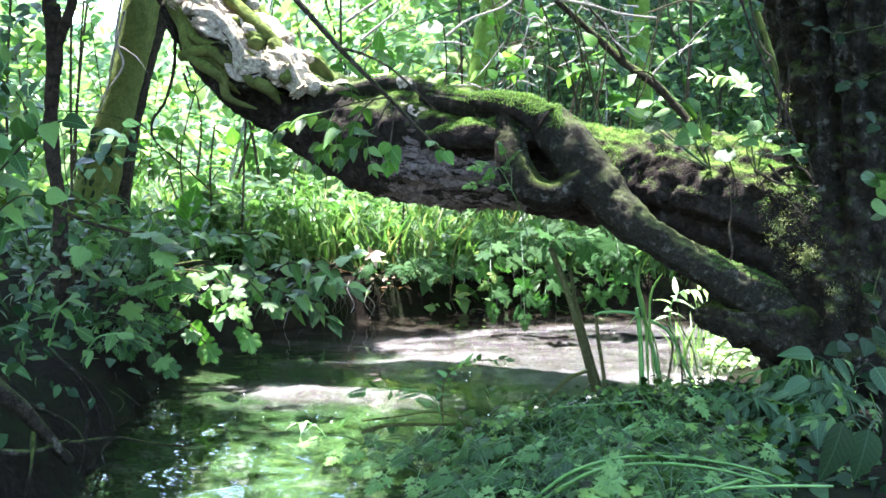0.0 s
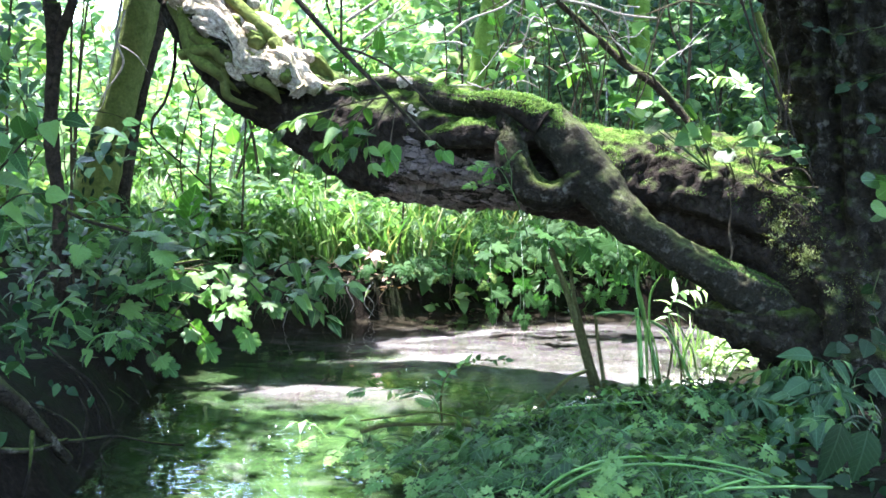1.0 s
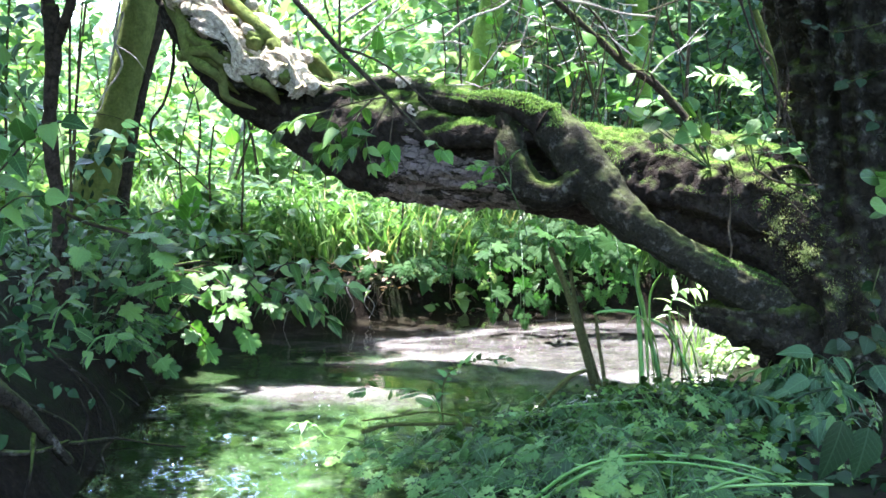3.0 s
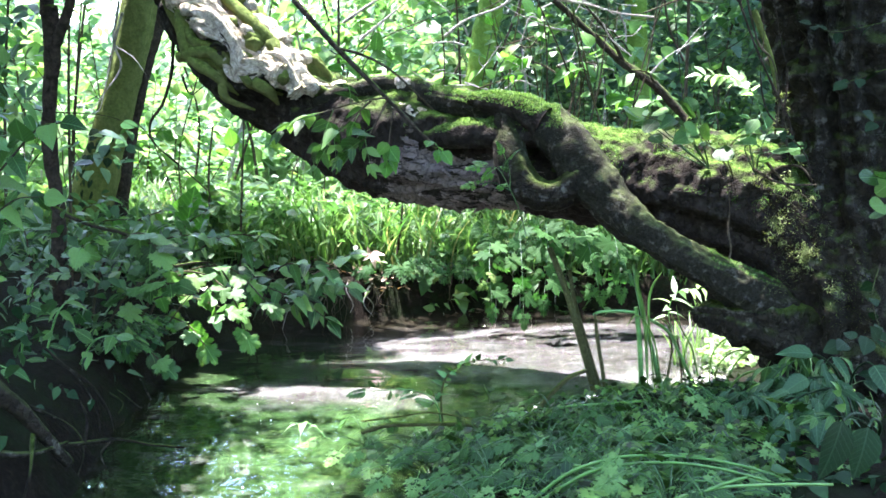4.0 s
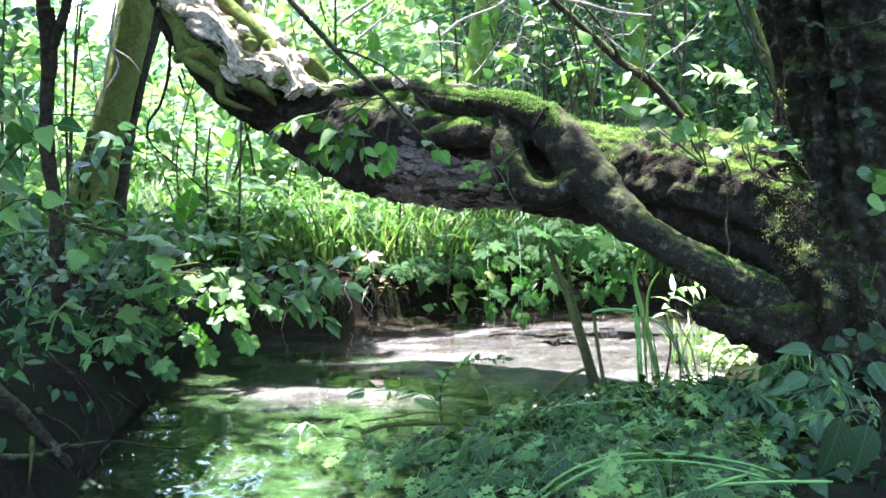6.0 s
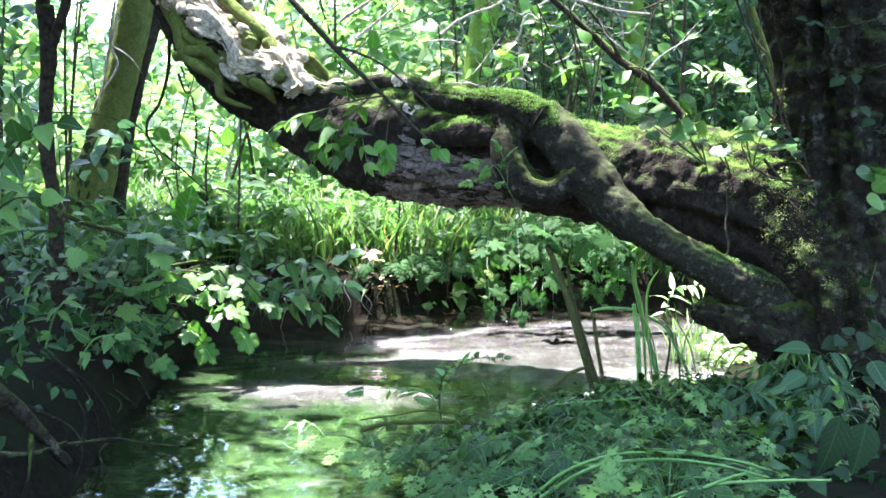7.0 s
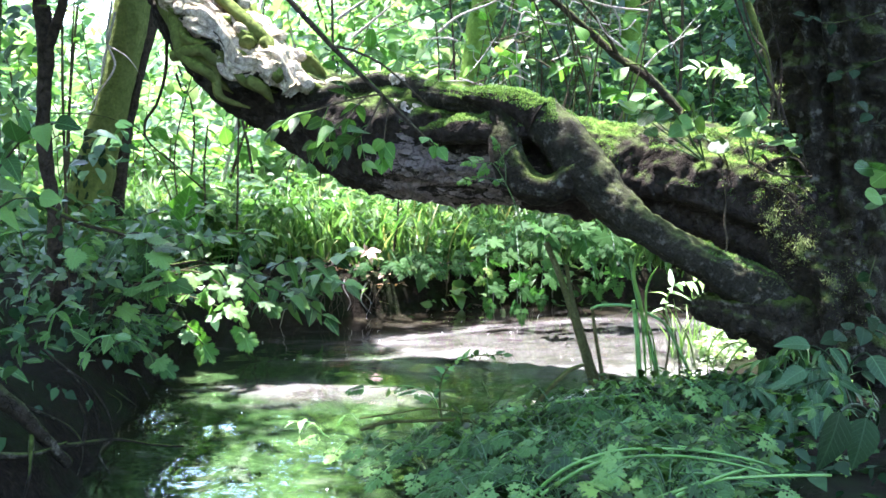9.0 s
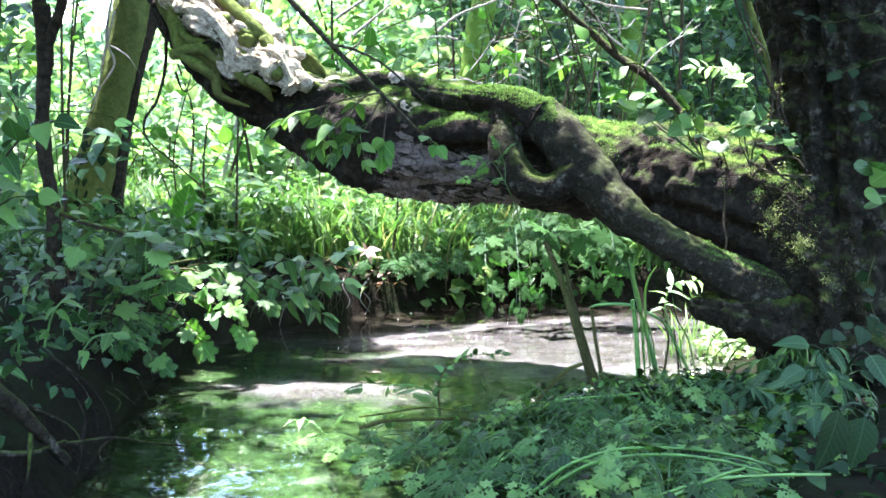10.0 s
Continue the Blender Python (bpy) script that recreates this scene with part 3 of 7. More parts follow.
def gaps():
    """Holes between the crowns, above the places that the sun reaches: (place, radius)."""
    return [((-0.305, 6.375, 0.402), 0.2), ((-0.523, 6.375, 0.420), 0.15), ((1.329, 3.906, 0.978), 0.10), ((1.220, 3.844, 0.584), 0.06), ((-1.225, 5.000, 1.779), 0.28), ((-1.102, 4.938, 1.633), 0.32), ((-0.952, 4.938, 1.551), 0.32), ((-0.782, 4.906, 1.439), 0.28), ((-0.609, 4.838, 1.352), 0.2), ((-0.173, 4.800, 1.296), 0.10),
            ((0.191, 4.462, 1.288), 0.16), ((0.312, 4.400, 1.271), 0.17), ((0.430, 4.338, 1.231), 0.18), ((0.541, 4.244, 1.119), 0.08), ((0.691, 4.431, 1.100), 0.16), ((0.810, 4.400, 1.099), 0.22), ((0.967, 4.325, 1.085), 0.24), ((1.107, 4.250, 1.060), 0.2), ((0.603, 4.162, 1.000), 0.1), ((1.363, 4.188, 1.071), 0.08),
            ((*(-0.673, 4.416), 0), 0.15), ((*(-0.494, 4.416), 0), 0.2), ((*(-0.237, 4.371), 0), 0.19),
            ((*(0.109, 5.257), 0), 0.26), ((*(0.271, 4.911), 0), 0.30), ((*(0.539, 4.774), 0), 0.38), ((*(0.865, 4.911), 0), 0.46), ((*(1.285, 5.372), 0), 0.56),
            ((*(-0.139, 5.492), 0), 0.24), ((*(0.382, 5.730), 0), 0.36), ((*(0.790, 5.827), 0), 0.48), ((*(1.245, 5.927), 0), 0.5), ((*(0.865, 4.463), 0), 0.26), ((*(0.549, 4.405), 0), 0.22),
            ((1.436, 5.250, 0.038), 0.5), ((1.640, 5.125, -0.029), 0.4), ((1.168, 4.875, -0.007), 0.3), ((0.621, 4.375, -0.006), 0.15), ((0.861, 4.312, 0.008), 0.12), ((1.20, 4.95, 0.36), 0.26), ((1.563, 5.500, 1.462), 0.18),
            ((-1.028, 4.500, 0.384), 0.04), ((-0.902, 4.438, 0.238), 0.06), ((-1.082, 4.438, 0.161), 0.05), ((-1.220, 4.500, 0.410), 0.04), ((-1.987, 6.500, 1.798), 0.26), ((1.302, 3.850, 1.237), 0.08), ((1.225, 3.900, 1.066), 0.10), ((0.863, 6.000, 1.470), 0.25), ((0.323, 6.000, 1.570), 0.2), ((1.333, 4.438, 0.520), 0.08),
            ((1.231, 4.582, 0.000), 0.25), ((1.019, 4.349, 0.000), 0.16), ((1.522, 4.842, 0.000), 0.2), ((0.669, 4.130, 0.977), 0.08), ((0.730, 4.070, 0.873), 0.06), ((1.089, 3.930, 0.631), 0.05), ((1.203, 3.930, 0.586), 0.06), ((1.297, 3.940, 0.540), 0.06), ((1.280, 3.950, 0.448), 0.07), ((1.416, 3.950, 0.459), 0.05), ((1.461, 3.950, 0.322), 0.06), ((1.340, 3.950, 0.731), 0.08), ((1.467, 3.950, 0.630), 0.08), ((1.266, 3.950, 0.978), 0.10), ((0.951, 4.250, 1.072), 0.16), ((-0.547, 3.875, -0.028), 0.06), ((-0.199, 3.750, 1.011), 0.06), ((-0.897, 4.688, 0.331), 0.12), ((1.573, 4.125, 0.412), 0.05)]


def crown_leaves(cx, cy, rx, ry, z0, z1, n, keep_far):
    """Leaves of one crown, overhead and unseen, in clumps, cut open where sun is wanted."""
    k = max(n // 60, 1)
    lift = (z0 + z1) / 2 - 0.4
    cx, cy = cx + lift * TO_SUN.x / TO_SUN.z, cy + lift * TO_SUN.y / TO_SUN.z
    a, r = rng.uniform(0, 2 * np.pi, k), np.sqrt(rng.uniform(0, 1, k))
    c = np.stack([cx + rx * r * np.cos(a), cy + ry * r * np.sin(a), rng.uniform(z0, z1, k)], -1)
    p = c[rng.integers(0, k, n)] + rng.normal(0, 1, (n, 3)) * (0.27, 0.27, 0.15)
    keep = np.ones(len(p), bool)
    s = np.array(TO_SUN)
    for spot, rad in gaps():
        d = p - np.array(spot)
        off = np.linalg.norm(d - (d @ s)[:, None] * s, axis=1)
        keep &= off > (rad + 0.05) * rng.uniform(0.85, 1.3, len(p))
    land = p - ((p[:, 2] - 0.7) / s[2])[:, None] * s
    sunny = np.where(land[:, 0] < 0.15, np.where(land[:, 1] < 7.3, max(keep_far, 0.33), keep_far), np.where(land[:, 1] > 7.4, 1.0, 0.35))
    keep &= ~((land[:, 1] > np.where(land[:, 0] > -0.2, 7.25, 6.6)) & (rng.uniform(0, 1, len(p)) > sunny))
    keep &= p[:, 1] > rng.normal(0, 0.35, len(p)) + np.where(p[:, 0] < -0.7, -0.8, np.where(p[:, 0] > 0.9, -0.6, 1.1))
    keep |= (land[:, 0] < -1.75) & (land[:, 1] < 7.5) & (land[:, 1] > 6.4) & (rng.uniform(0, 1, len(p)) < 0.8)
    near_water = (land[:, 1] < 5.4) & (land[:, 1] > 2.2) & (land[:, 0] > np.where(land[:, 1] < 4.2, -1.02, -1.3)) & (land[:, 0] < -0.28)
    keep &= ~(near_water & (rng.uniform(0, 1, len(p)) > 0.07))
    near_bank = (land[:, 1] < 3.6) & (land[:, 0] >= -0.28) & (land[:, 0] < 0.75)
    keep &= ~(near_bank & (rng.uniform(0, 1, len(p)) > 0.97))
    return p[keep]


CROWN_LEAF = leaf_ovate(0.75, 0.1, 0.05, 2)


# crowns lie out of view, added to shade the ground around the sun patches
def crown(parent, place, cx, cy, rx, ry, z0, z1, n, keep_far=0.18):
    p = crown_leaves(cx, cy, rx, ry, z0, z1, n, keep_far)
    geo = swarm(CROWN_LEAF, p, rng.uniform(0.09, 0.15, len(p)), turns(len(p), (-0.5, 0.5), 0.5))
    tagged(part("crown", moved(geo, place), LEAF_CROWN, parent, "dense green leafy crown overhead, unseen, added for shade"), kind="stuff")


def tufts(geo, test, n, size, up=0.35):
    """Moss: short soft blades on the upward faces of a limb, where test(points) allows."""
    v, t = geo
    a, b, c = v[t[:, 0]], v[t[:, 1]], v[t[:, 2]]
    nr = np.cross(b - a, c - a)
    ar = np.linalg.norm(nr, axis=1)
    nz = np.abs(nr[:, 2]) / (ar + 1e-12)
    mid = (a + b + c) / 3
    axis = spline_mid(v, t)
    ok = (nz > up) & test(mid) & (mid[:, 2] > axis)
    ids = np.where(ok)[0]
    pick = rng.choice(ids, n, p=ar[ids] / ar[ids].sum())
    u, w = rng.uniform(0, 1, n), rng.uniform(0, 1, n)
    flip = u + w > 1
    u[flip], w[flip] = 1 - u[flip], 1 - w[flip]
    p = a[pick] + (b - a)[pick] * u[:, None] + (c - a)[pick] * w[:, None]
    return swarm(blade(1.0, 0.35, 0.7, 2), p, rng.uniform(size * 0.5, size, n), turns(n, (-0.7, 0.7), 0.7))


def spline_mid(v, t):
    """The mean height of the limb near each face."""
    mid = v[t].mean(1)
    order = np.argsort(mid[:, 0])
    z = mid[order, 2]
    k = max(len(z) // 60, 1)
    smooth = np.convolve(np.pad(z, (k, k), mode="edge"), np.ones(2 * k + 1) / (2 * k + 1), "valid")
    out = np.empty_like(smooth)
    out[order] = smooth
    return out


def willow_tree():
    base = np.array((1.675, 4.062, 0.161))
    base[2] = float(height(base[0], base[1])) - 0.06
    t = thing("willow_tree", base, "old dark-barked willow with a huge mossy bough leaning over the stream", "tree")
    x, y = base[0], base[1]
    trunk = tube([(x + 0.03, y, base[2] - 0.12), (x, y, 0.34), (x + 0.04, y, 0.75), (x + 0.02, y + 0.03, 1.2), (x - 0.05, y + 0.03, 1.6), (x - 0.12, y, 2.2), (x - 0.06, y, 3.8), (x, y, 6.4)],
                 [0.288, 0.263, 0.256, 0.263, 0.288, 0.275, 0.200, 0.125], 220, 120, 0.045, 0.055, 3.8, 0.05, 3.0)
    wood = part("trunk", moved(trunk, base), OLD_BARK, t, "very dark furrowed trunk")
    bough = tube([(1.696, 4.150, 0.575), (1.461, 4.170, 0.740), (1.212, 4.220, 0.852), (0.976, 4.350, 0.907), (0.699, 4.470, 0.944), (0.406, 4.600, 1.026), (0.123, 4.730, 1.064), (-0.176, 4.860, 1.104), (-0.462, 4.990, 1.182), (-0.743, 5.100, 1.329), (-1.000, 5.180, 1.515), (-1.209, 5.250, 1.737), (-1.372, 5.310, 2.001), (-1.559, 5.375, 2.364)],
                 [0.354, 0.289, 0.244, 0.217, 0.198, 0.230, 0.255, 0.268, 0.227, 0.191, 0.212, 0.191, 0.145, 0.110], 320, 96, 0.024, 0.026, 2.6, 0.022, 1.0)
    bough_wood = part("bough", moved(bough, base), WILLOW_BARK, t, "thick leaning bough with flaking bark, mossy on top")
    v = bough[0]
    belly = step(v[:, 0] + 0.30, 0.10) * step(0.42 - v[:, 0], 0.12) * step(1.06 - 0.12 * v[:, 0] - v[:, 2], 0.03) * step(4.95 - 0.4 * v[:, 0] - v[:, 1], 0.1)
    bough_wood.data.attributes.new("bare", "FLOAT", "POINT").data.foreach_set("value", belly.astype(np.float32))
    limb = tube([(-0.076, 4.660, 1.313), (0.117, 4.500, 1.263), (0.275, 4.400, 1.222), (0.402, 4.300, 1.188), (0.524, 4.220, 1.088), (0.630, 4.150, 0.934), (0.754, 4.070, 0.774), (0.898, 4.000, 0.673), (1.040, 3.950, 0.587), (1.193, 3.950, 0.496), (1.455, 4.050, 0.340)],
                [0.053, 0.051, 0.060, 0.081, 0.091, 0.092, 0.081, 0.068, 0.065, 0.085, 0.129], 220, 56, 0.012, 0.008, 2.2, 0.008, 7.0)
    limb_wood = part("limb", moved(limb, base), LIMB_BARK, t, "lower mossy limb rooted at the bank")
    roll = tube([(0.129, 4.400, 1.281), (0.235, 4.340, 1.258), (0.340, 4.280, 1.231), (0.439, 4.235, 1.167)], [0.027, 0.047, 0.063, 0.082], 60, 30, 0.008, 0.006, 2.0, 0.008, 6.0)
    roll_wood = part("branch", moved(roll, base), WILLOW_BARK, t, "rounded branch stub under deep moss")
    knot = tube([(0.272, 4.310, 1.225), (0.290, 4.285, 1.121), (0.300, 4.235, 1.000), (0.371, 4.190, 0.891), (0.486, 4.160, 0.868), (0.577, 4.140, 0.935), (0.618, 4.140, 1.000)], [0.030, 0.050, 0.066, 0.067, 0.057, 0.061, 0.047], 80, 30, 0.010, 0.010, 2.0, 0.012, 5.0)
    part("branch_collar", moved(knot, base), OLD_BARK, t, "twisted collar of wood round a dark hollow")
    shelf = tube([(-0.066, 4.520, 1.112), (0.090, 4.420, 1.129), (0.259, 4.330, 1.134), (0.447, 4.260, 1.129)], [0.033, 0.053, 0.059, 0.053], 60, 26, 0.012, 0.01, 2.0, 0.012, 8.0)
    shelf_wood = part("branch", moved(shelf, base), WILLOW_BARK, t, "short mossy branch against the bough")
    crest = tube([(-0.607, 4.860, 1.311), (-0.499, 4.820, 1.330), (-0.387, 4.780, 1.359), (-0.250, 4.740, 1.377), (-0.116, 4.700, 1.353), (-0.024, 4.660, 1.308)], [0.036, 0.036, 0.038, 0.040, 0.045, 0.040], 90, 24, 0.008, 0.006, 2.0, 0.010, 9.0)
    crest_wood = part("climbing_stem", moved(crest, base), LIMB_BARK, t, "old stem creeping along the top of the bough")
    root = tube([(1.072, 4.100, 0.377), (1.132, 4.020, 0.380), (1.246, 3.980, 0.363), (1.415, 4.000, 0.318), (1.624, 4.060, 0.244)], [0.028, 0.059, 0.095, 0.118, 0.143], 90, 44, 0.024, 0.02, 2.0, 0.03, 11.0)
    part("root", moved(root, base), OLD_BARK, t, "dark buttress root above the water")
    # bare torn wood where a branch broke off
    for pts, rad in (([(-0.219, 4.620, 1.259), (-0.161, 4.600, 1.243), (-0.093, 4.600, 1.202), (-0.063, 4.620, 1.166)], [0.012, 0.034, 0.036, 0.014]), ([(-0.206, 4.700, 1.368), (-0.179, 4.690, 1.378), (-0.142, 4.690, 1.368)], [0.018, 0.028, 0.02]), ([(-0.187, 4.600, 1.140), (-0.155, 4.590, 1.145), (-0.119, 4.600, 1.129)], [0.008, 0.016, 0.01])):
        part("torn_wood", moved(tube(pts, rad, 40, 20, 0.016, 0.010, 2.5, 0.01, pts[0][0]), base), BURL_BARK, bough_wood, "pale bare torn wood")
    # knobbly wood and winding stems along the sunlit upper end
    # most strands and knots wear bark whitened to stand for full sun
    lo, hi, side = np.array((0.0, 0.0, 0.0)) + (-0.511, 4.938, 1.305), np.array((-1.310, 5.125, 1.938)), np.array((0.62, 0.0, 0.78))
    for k, (off, near, r, start, end) in enumerate(((0.075, 0.02, 0.054, 0.05, 1.0), (0.045, -0.07, 0.060, 0.0, 1.0), (0.0, -0.13, 0.066, 0.1, 1.0), (-0.045, -0.19, 0.058, 0.15, 0.95), (-0.085, -0.22, 0.052, 0.25, 0.9), (-0.125, -0.20, 0.05, 0.35, 0.8))):
        pts, rad = [], []
        for i in range(7):
            f = start + (end - start) * i / 6
            q = lo + (hi - lo) * f + side * (off * (0.35 + 0.65 * min(f * 2.2, 1)) + 0.04 * math.sin(i * 2.1 + k * 1.7)) + np.array((0, near + 0.035 * math.cos(i * 1.6 + k), -0.03 * math.sin(f * 3.14)))
            pts.append(q)
            rad.append(0.82 * r * (0.55 + 0.45 * math.sin(min(f * 3, 1) * 1.57)) * (0.95 + 0.4 * math.sin(i * 2.7 + k * 2.3)))
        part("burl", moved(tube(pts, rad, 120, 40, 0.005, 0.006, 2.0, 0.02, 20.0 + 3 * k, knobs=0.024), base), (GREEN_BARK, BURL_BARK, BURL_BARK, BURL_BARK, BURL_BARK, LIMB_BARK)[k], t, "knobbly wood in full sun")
    for k in range(34):
        f, off, r = rng.uniform(0.14, 0.95), rng.uniform(-0.10, 0.12), rng.uniform(0.014, 0.030)
        q = lo + (hi - lo) * f + side * off + np.array((0, -0.085 - 0.9 * (0.09 - off) - rng.uniform(0, 0.03), 0))
        d = unit(hi - lo) * 1.4 + rng.normal(0, 1, 3) * (0.6, 0.4, 0.6)
        d = d / np.linalg.norm(d) * r * rng.uniform(1.2, 2.4)
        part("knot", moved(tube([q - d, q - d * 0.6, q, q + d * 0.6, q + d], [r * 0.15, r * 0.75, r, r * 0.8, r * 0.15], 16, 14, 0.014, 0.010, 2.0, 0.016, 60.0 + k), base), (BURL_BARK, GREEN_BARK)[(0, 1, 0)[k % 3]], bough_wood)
    for k, pts in enumerate(([(-1.324, 4.906, 1.845), (-1.237, 4.875, 1.706), (-1.190, 4.844, 1.594), (-1.036, 4.812, 1.537), (-0.903, 4.812, 1.377), (-0.769, 4.812, 1.337)], [(-1.167, 4.938, 1.850), (-1.237, 4.875, 1.679), (-1.219, 4.844, 1.528), (-1.092, 4.812, 1.431), (-0.985, 4.812, 1.337)],
                             [(-1.057, 4.938, 1.823), (-0.910, 4.875, 1.679), (-0.776, 4.875, 1.544), (-0.688, 4.825, 1.432), (-0.492, 4.750, 1.319)], [(-1.241, 4.900, 1.817), (-1.250, 4.880, 1.666), (-1.177, 4.860, 1.529), (-1.065, 4.840, 1.465), (-1.040, 4.840, 1.326), (-0.910, 4.840, 1.266)], [(-1.347, 4.950, 1.825), (-1.271, 4.920, 1.685), (-1.204, 4.900, 1.623), (-1.123, 4.860, 1.521)], [(-0.861, 4.900, 1.612), (-0.783, 4.880, 1.507), (-0.693, 4.860, 1.440), (-0.609, 4.840, 1.379), (-0.559, 4.820, 1.330)], [(-0.892, 4.780, 1.396), (-0.822, 4.780, 1.348), (-0.786, 4.780, 1.290)], [(-0.766, 4.800, 1.403), (-0.697, 4.790, 1.434), (-0.636, 4.800, 1.403)], [(-1.268, 4.875, 1.517), (-1.117, 4.812, 1.537), (-1.037, 4.812, 1.484), (-0.928, 4.812, 1.511), (-0.849, 4.812, 1.404)])):
        part("climbing_stem", moved(tube(pts[:-1] + [np.array(pts[-1]) + (0, 0.07, 0)], [0.028, 0.03, 0.026, 0.024, 0.02][:len(pts) - 1] + [0.005], 70, 14, 0.005, 0, 2.0, 0.008, 40.0 + k), base), GREEN_BARK, t, "old yellow-green climbing stem")
    top = lambda lo, hi: (lambda m: (m[:, 0] > lo) & (m[:, 0] < hi))
    def patchy(lo, hi, scale, level):
        return lambda m: (m[:, 0] > lo) & (m[:, 0] < hi) & (np.array([noise.noise(Vector(q * scale)) for q in m]) > level)
    tagged(part("moss", moved(tufts(limb, patchy(-0.08, 0.50, 9.0, -0.12), 9000, 0.012), base), MOSS, limb_wood, "bright green moss cushion"), kind="stuff")
    tagged(part("moss", moved(tufts(roll, top(-1, 0.50), 7000, 0.013, 0.1), base), MOSS, roll_wood, "bright green moss cushion"), kind="stuff")
    tagged(part("moss", moved(tufts(shelf, top(-0.03, 0.52), 5000, 0.011, 0.45), base), MOSS, shelf_wood, "bright green moss cushion"), kind="stuff")
    tagged(part("moss", moved(tufts(limb, top(1.06, 1.34), 2200, 0.013, 0.7), base), MOSS, limb_wood, "bright green moss cushion"), kind="stuff")
    tagged(part("moss", moved(tufts(bough, patchy(0.58, 1.5, 7.0, 0.02), 11000, 0.009, 0.45), base), MOSS, bough_wood, "bright green moss cushion"), kind="stuff")
    tagged(part("moss", moved(tufts(bough, patchy(0.60, 1.45, 9.0, 0.14), 7000, 0.012, 0.05), base), MOSS, bough_wood, "pale green moss hanging over the bough's flank"), kind="stuff")
    tagged(part("moss", moved(tufts(bough, patchy(-0.3, 0.5, 8.0, 0.05), 2600, 0.010, 0.6), base), MOSS, bough_wood, "bright green moss cushion"), kind="stuff")
    tagged(part("moss", moved(tufts(crest, patchy(-2, 2, 10.0, 0.0), 1800, 0.010, 0.5), base), MOSS, crest_wood, "bright green moss cushion"), kind="stuff")
    # loose moss hanging on the trunk's shaded side
    v, f = join([trunk, bough, limb])
    mid = v[f].mean(1)
    keep = (mid[:, 1] < base[1] + 0.1) & (mid[:, 2] > 0.2) & (mid[:, 2] < 1.0) & (mid[:, 0] < base[0] - 0.05) & (mid[:, 0] > base[0] - 0.42)
    ids = np.where(keep)[0]
    ids = np.array([i for i in ids if noise.noise(Vector(mid[i] * 6.0)) > 0.12])
    pick = mid[rng.choice(ids, 5200)] + rng.normal(0, 0.006, (5200, 3)) - (0, 0.006, 0)
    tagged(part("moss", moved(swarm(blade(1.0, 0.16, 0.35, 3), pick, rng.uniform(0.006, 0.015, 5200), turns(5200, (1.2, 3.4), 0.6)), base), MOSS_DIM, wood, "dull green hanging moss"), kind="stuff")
    crown(t, base, 1.0, 3.4, 3.8, 3.2, 5.4, 7.4, 30000)
    # low unseen crown, added only to darken the willow's foot
    crown(t, base, 1.5, 2.5, 0.9, 0.9, 2.6, 3.6, 3600, 1.0)
    for pts, r, m in (([(1.115, 3.840, 1.661), (1.171, 3.820, 1.490), (1.234, 3.800, 1.330), (1.308, 3.800, 1.181), (1.349, 3.800, 1.043)], 0.006, DARK_BARK), ([(1.152, 3.840, 1.661), (1.200, 3.820, 1.458), (1.253, 3.800, 1.378), (1.279, 3.800, 1.234), (1.266, 3.800, 1.096)], 0.005, TWIG_BARK),
                      ([(1.194, 3.860, 1.580), (1.238, 3.850, 1.462), (1.267, 3.840, 1.365), (1.283, 3.840, 1.269)], 0.015, GREEN_BARK), ([(1.212, 3.840, 1.661), (1.223, 3.820, 1.490), (1.208, 3.800, 1.319), (1.237, 3.800, 1.192), (1.310, 3.800, 1.118)], 0.004, DARK_BARK),
                      ([(1.252, 3.820, 1.658), (1.279, 3.800, 1.466), (1.307, 3.790, 1.318), (1.295, 3.790, 1.160), (1.325, 3.790, 1.000)], 0.005, DARK_BARK), ([(1.238, 3.800, 1.000), (1.313, 3.790, 0.914), (1.386, 3.780, 0.867), (1.427, 3.770, 0.819)], 0.004, TWIG_BARK),
                      ([(1.198, 3.840, 0.978), (1.266, 3.800, 0.931), (1.341, 3.780, 0.915), (1.419, 3.770, 0.915)], 0.004, TWIG_BARK), ([(1.210, 3.840, 0.913), (1.282, 3.800, 0.979), (1.357, 3.780, 0.983), (1.402, 3.770, 0.932)], 0.002, TWIG_BARK), ([(1.244, 3.840, 0.881), (1.307, 3.800, 0.867), (1.377, 3.780, 0.797)], 0.002, TWIG_BARK)):
        part("climbing_stem", moved(tube(pts, np.linspace(r, r * 0.6, len(pts)), 50, 8, 0.002, 0, 2.0, 0.004, pts[0][0] * 9), base), m, wood)
    for spot, rx, rz, n in (((1.314, 3.860, 0.733), 0.050, 0.065, 1100), ((1.412, 3.820, 0.640), 0.040, 0.075, 1000), ((1.271, 3.880, 0.939), 0.060, 0.030, 600), ((1.339, 3.840, 0.978), 0.050, 0.030, 500), ((1.387, 3.820, 0.870), 0.05, 0.03, 400), ((1.294, 3.820, 1.182), 0.03, 0.10, 500), ((1.379, 3.860, 0.609), 0.03, 0.05, 300), ((1.505, 3.780, 0.504), 0.05, 0.05, 400)):
        q = np.array(spot) + rng.normal(0, 0.5, (n, 3)) * (rx, 0.02, rz)
        q = q[np.array([noise.noise(Vector(w * 22.0)) for w in q]) > 0.0]
        tagged(part("moss", moved(swarm(blade(1.0, 0.22, 0.4, 2), q, rng.uniform(0.006, 0.018, len(q)), turns(len(q), (1.6, 3.6), 0.6)), base), MOSS_PALE, wood, "pale yellow-green moss hanging on the trunk"), kind="stuff")
    # loose plates of bark on the shaded side
    v, f = bough
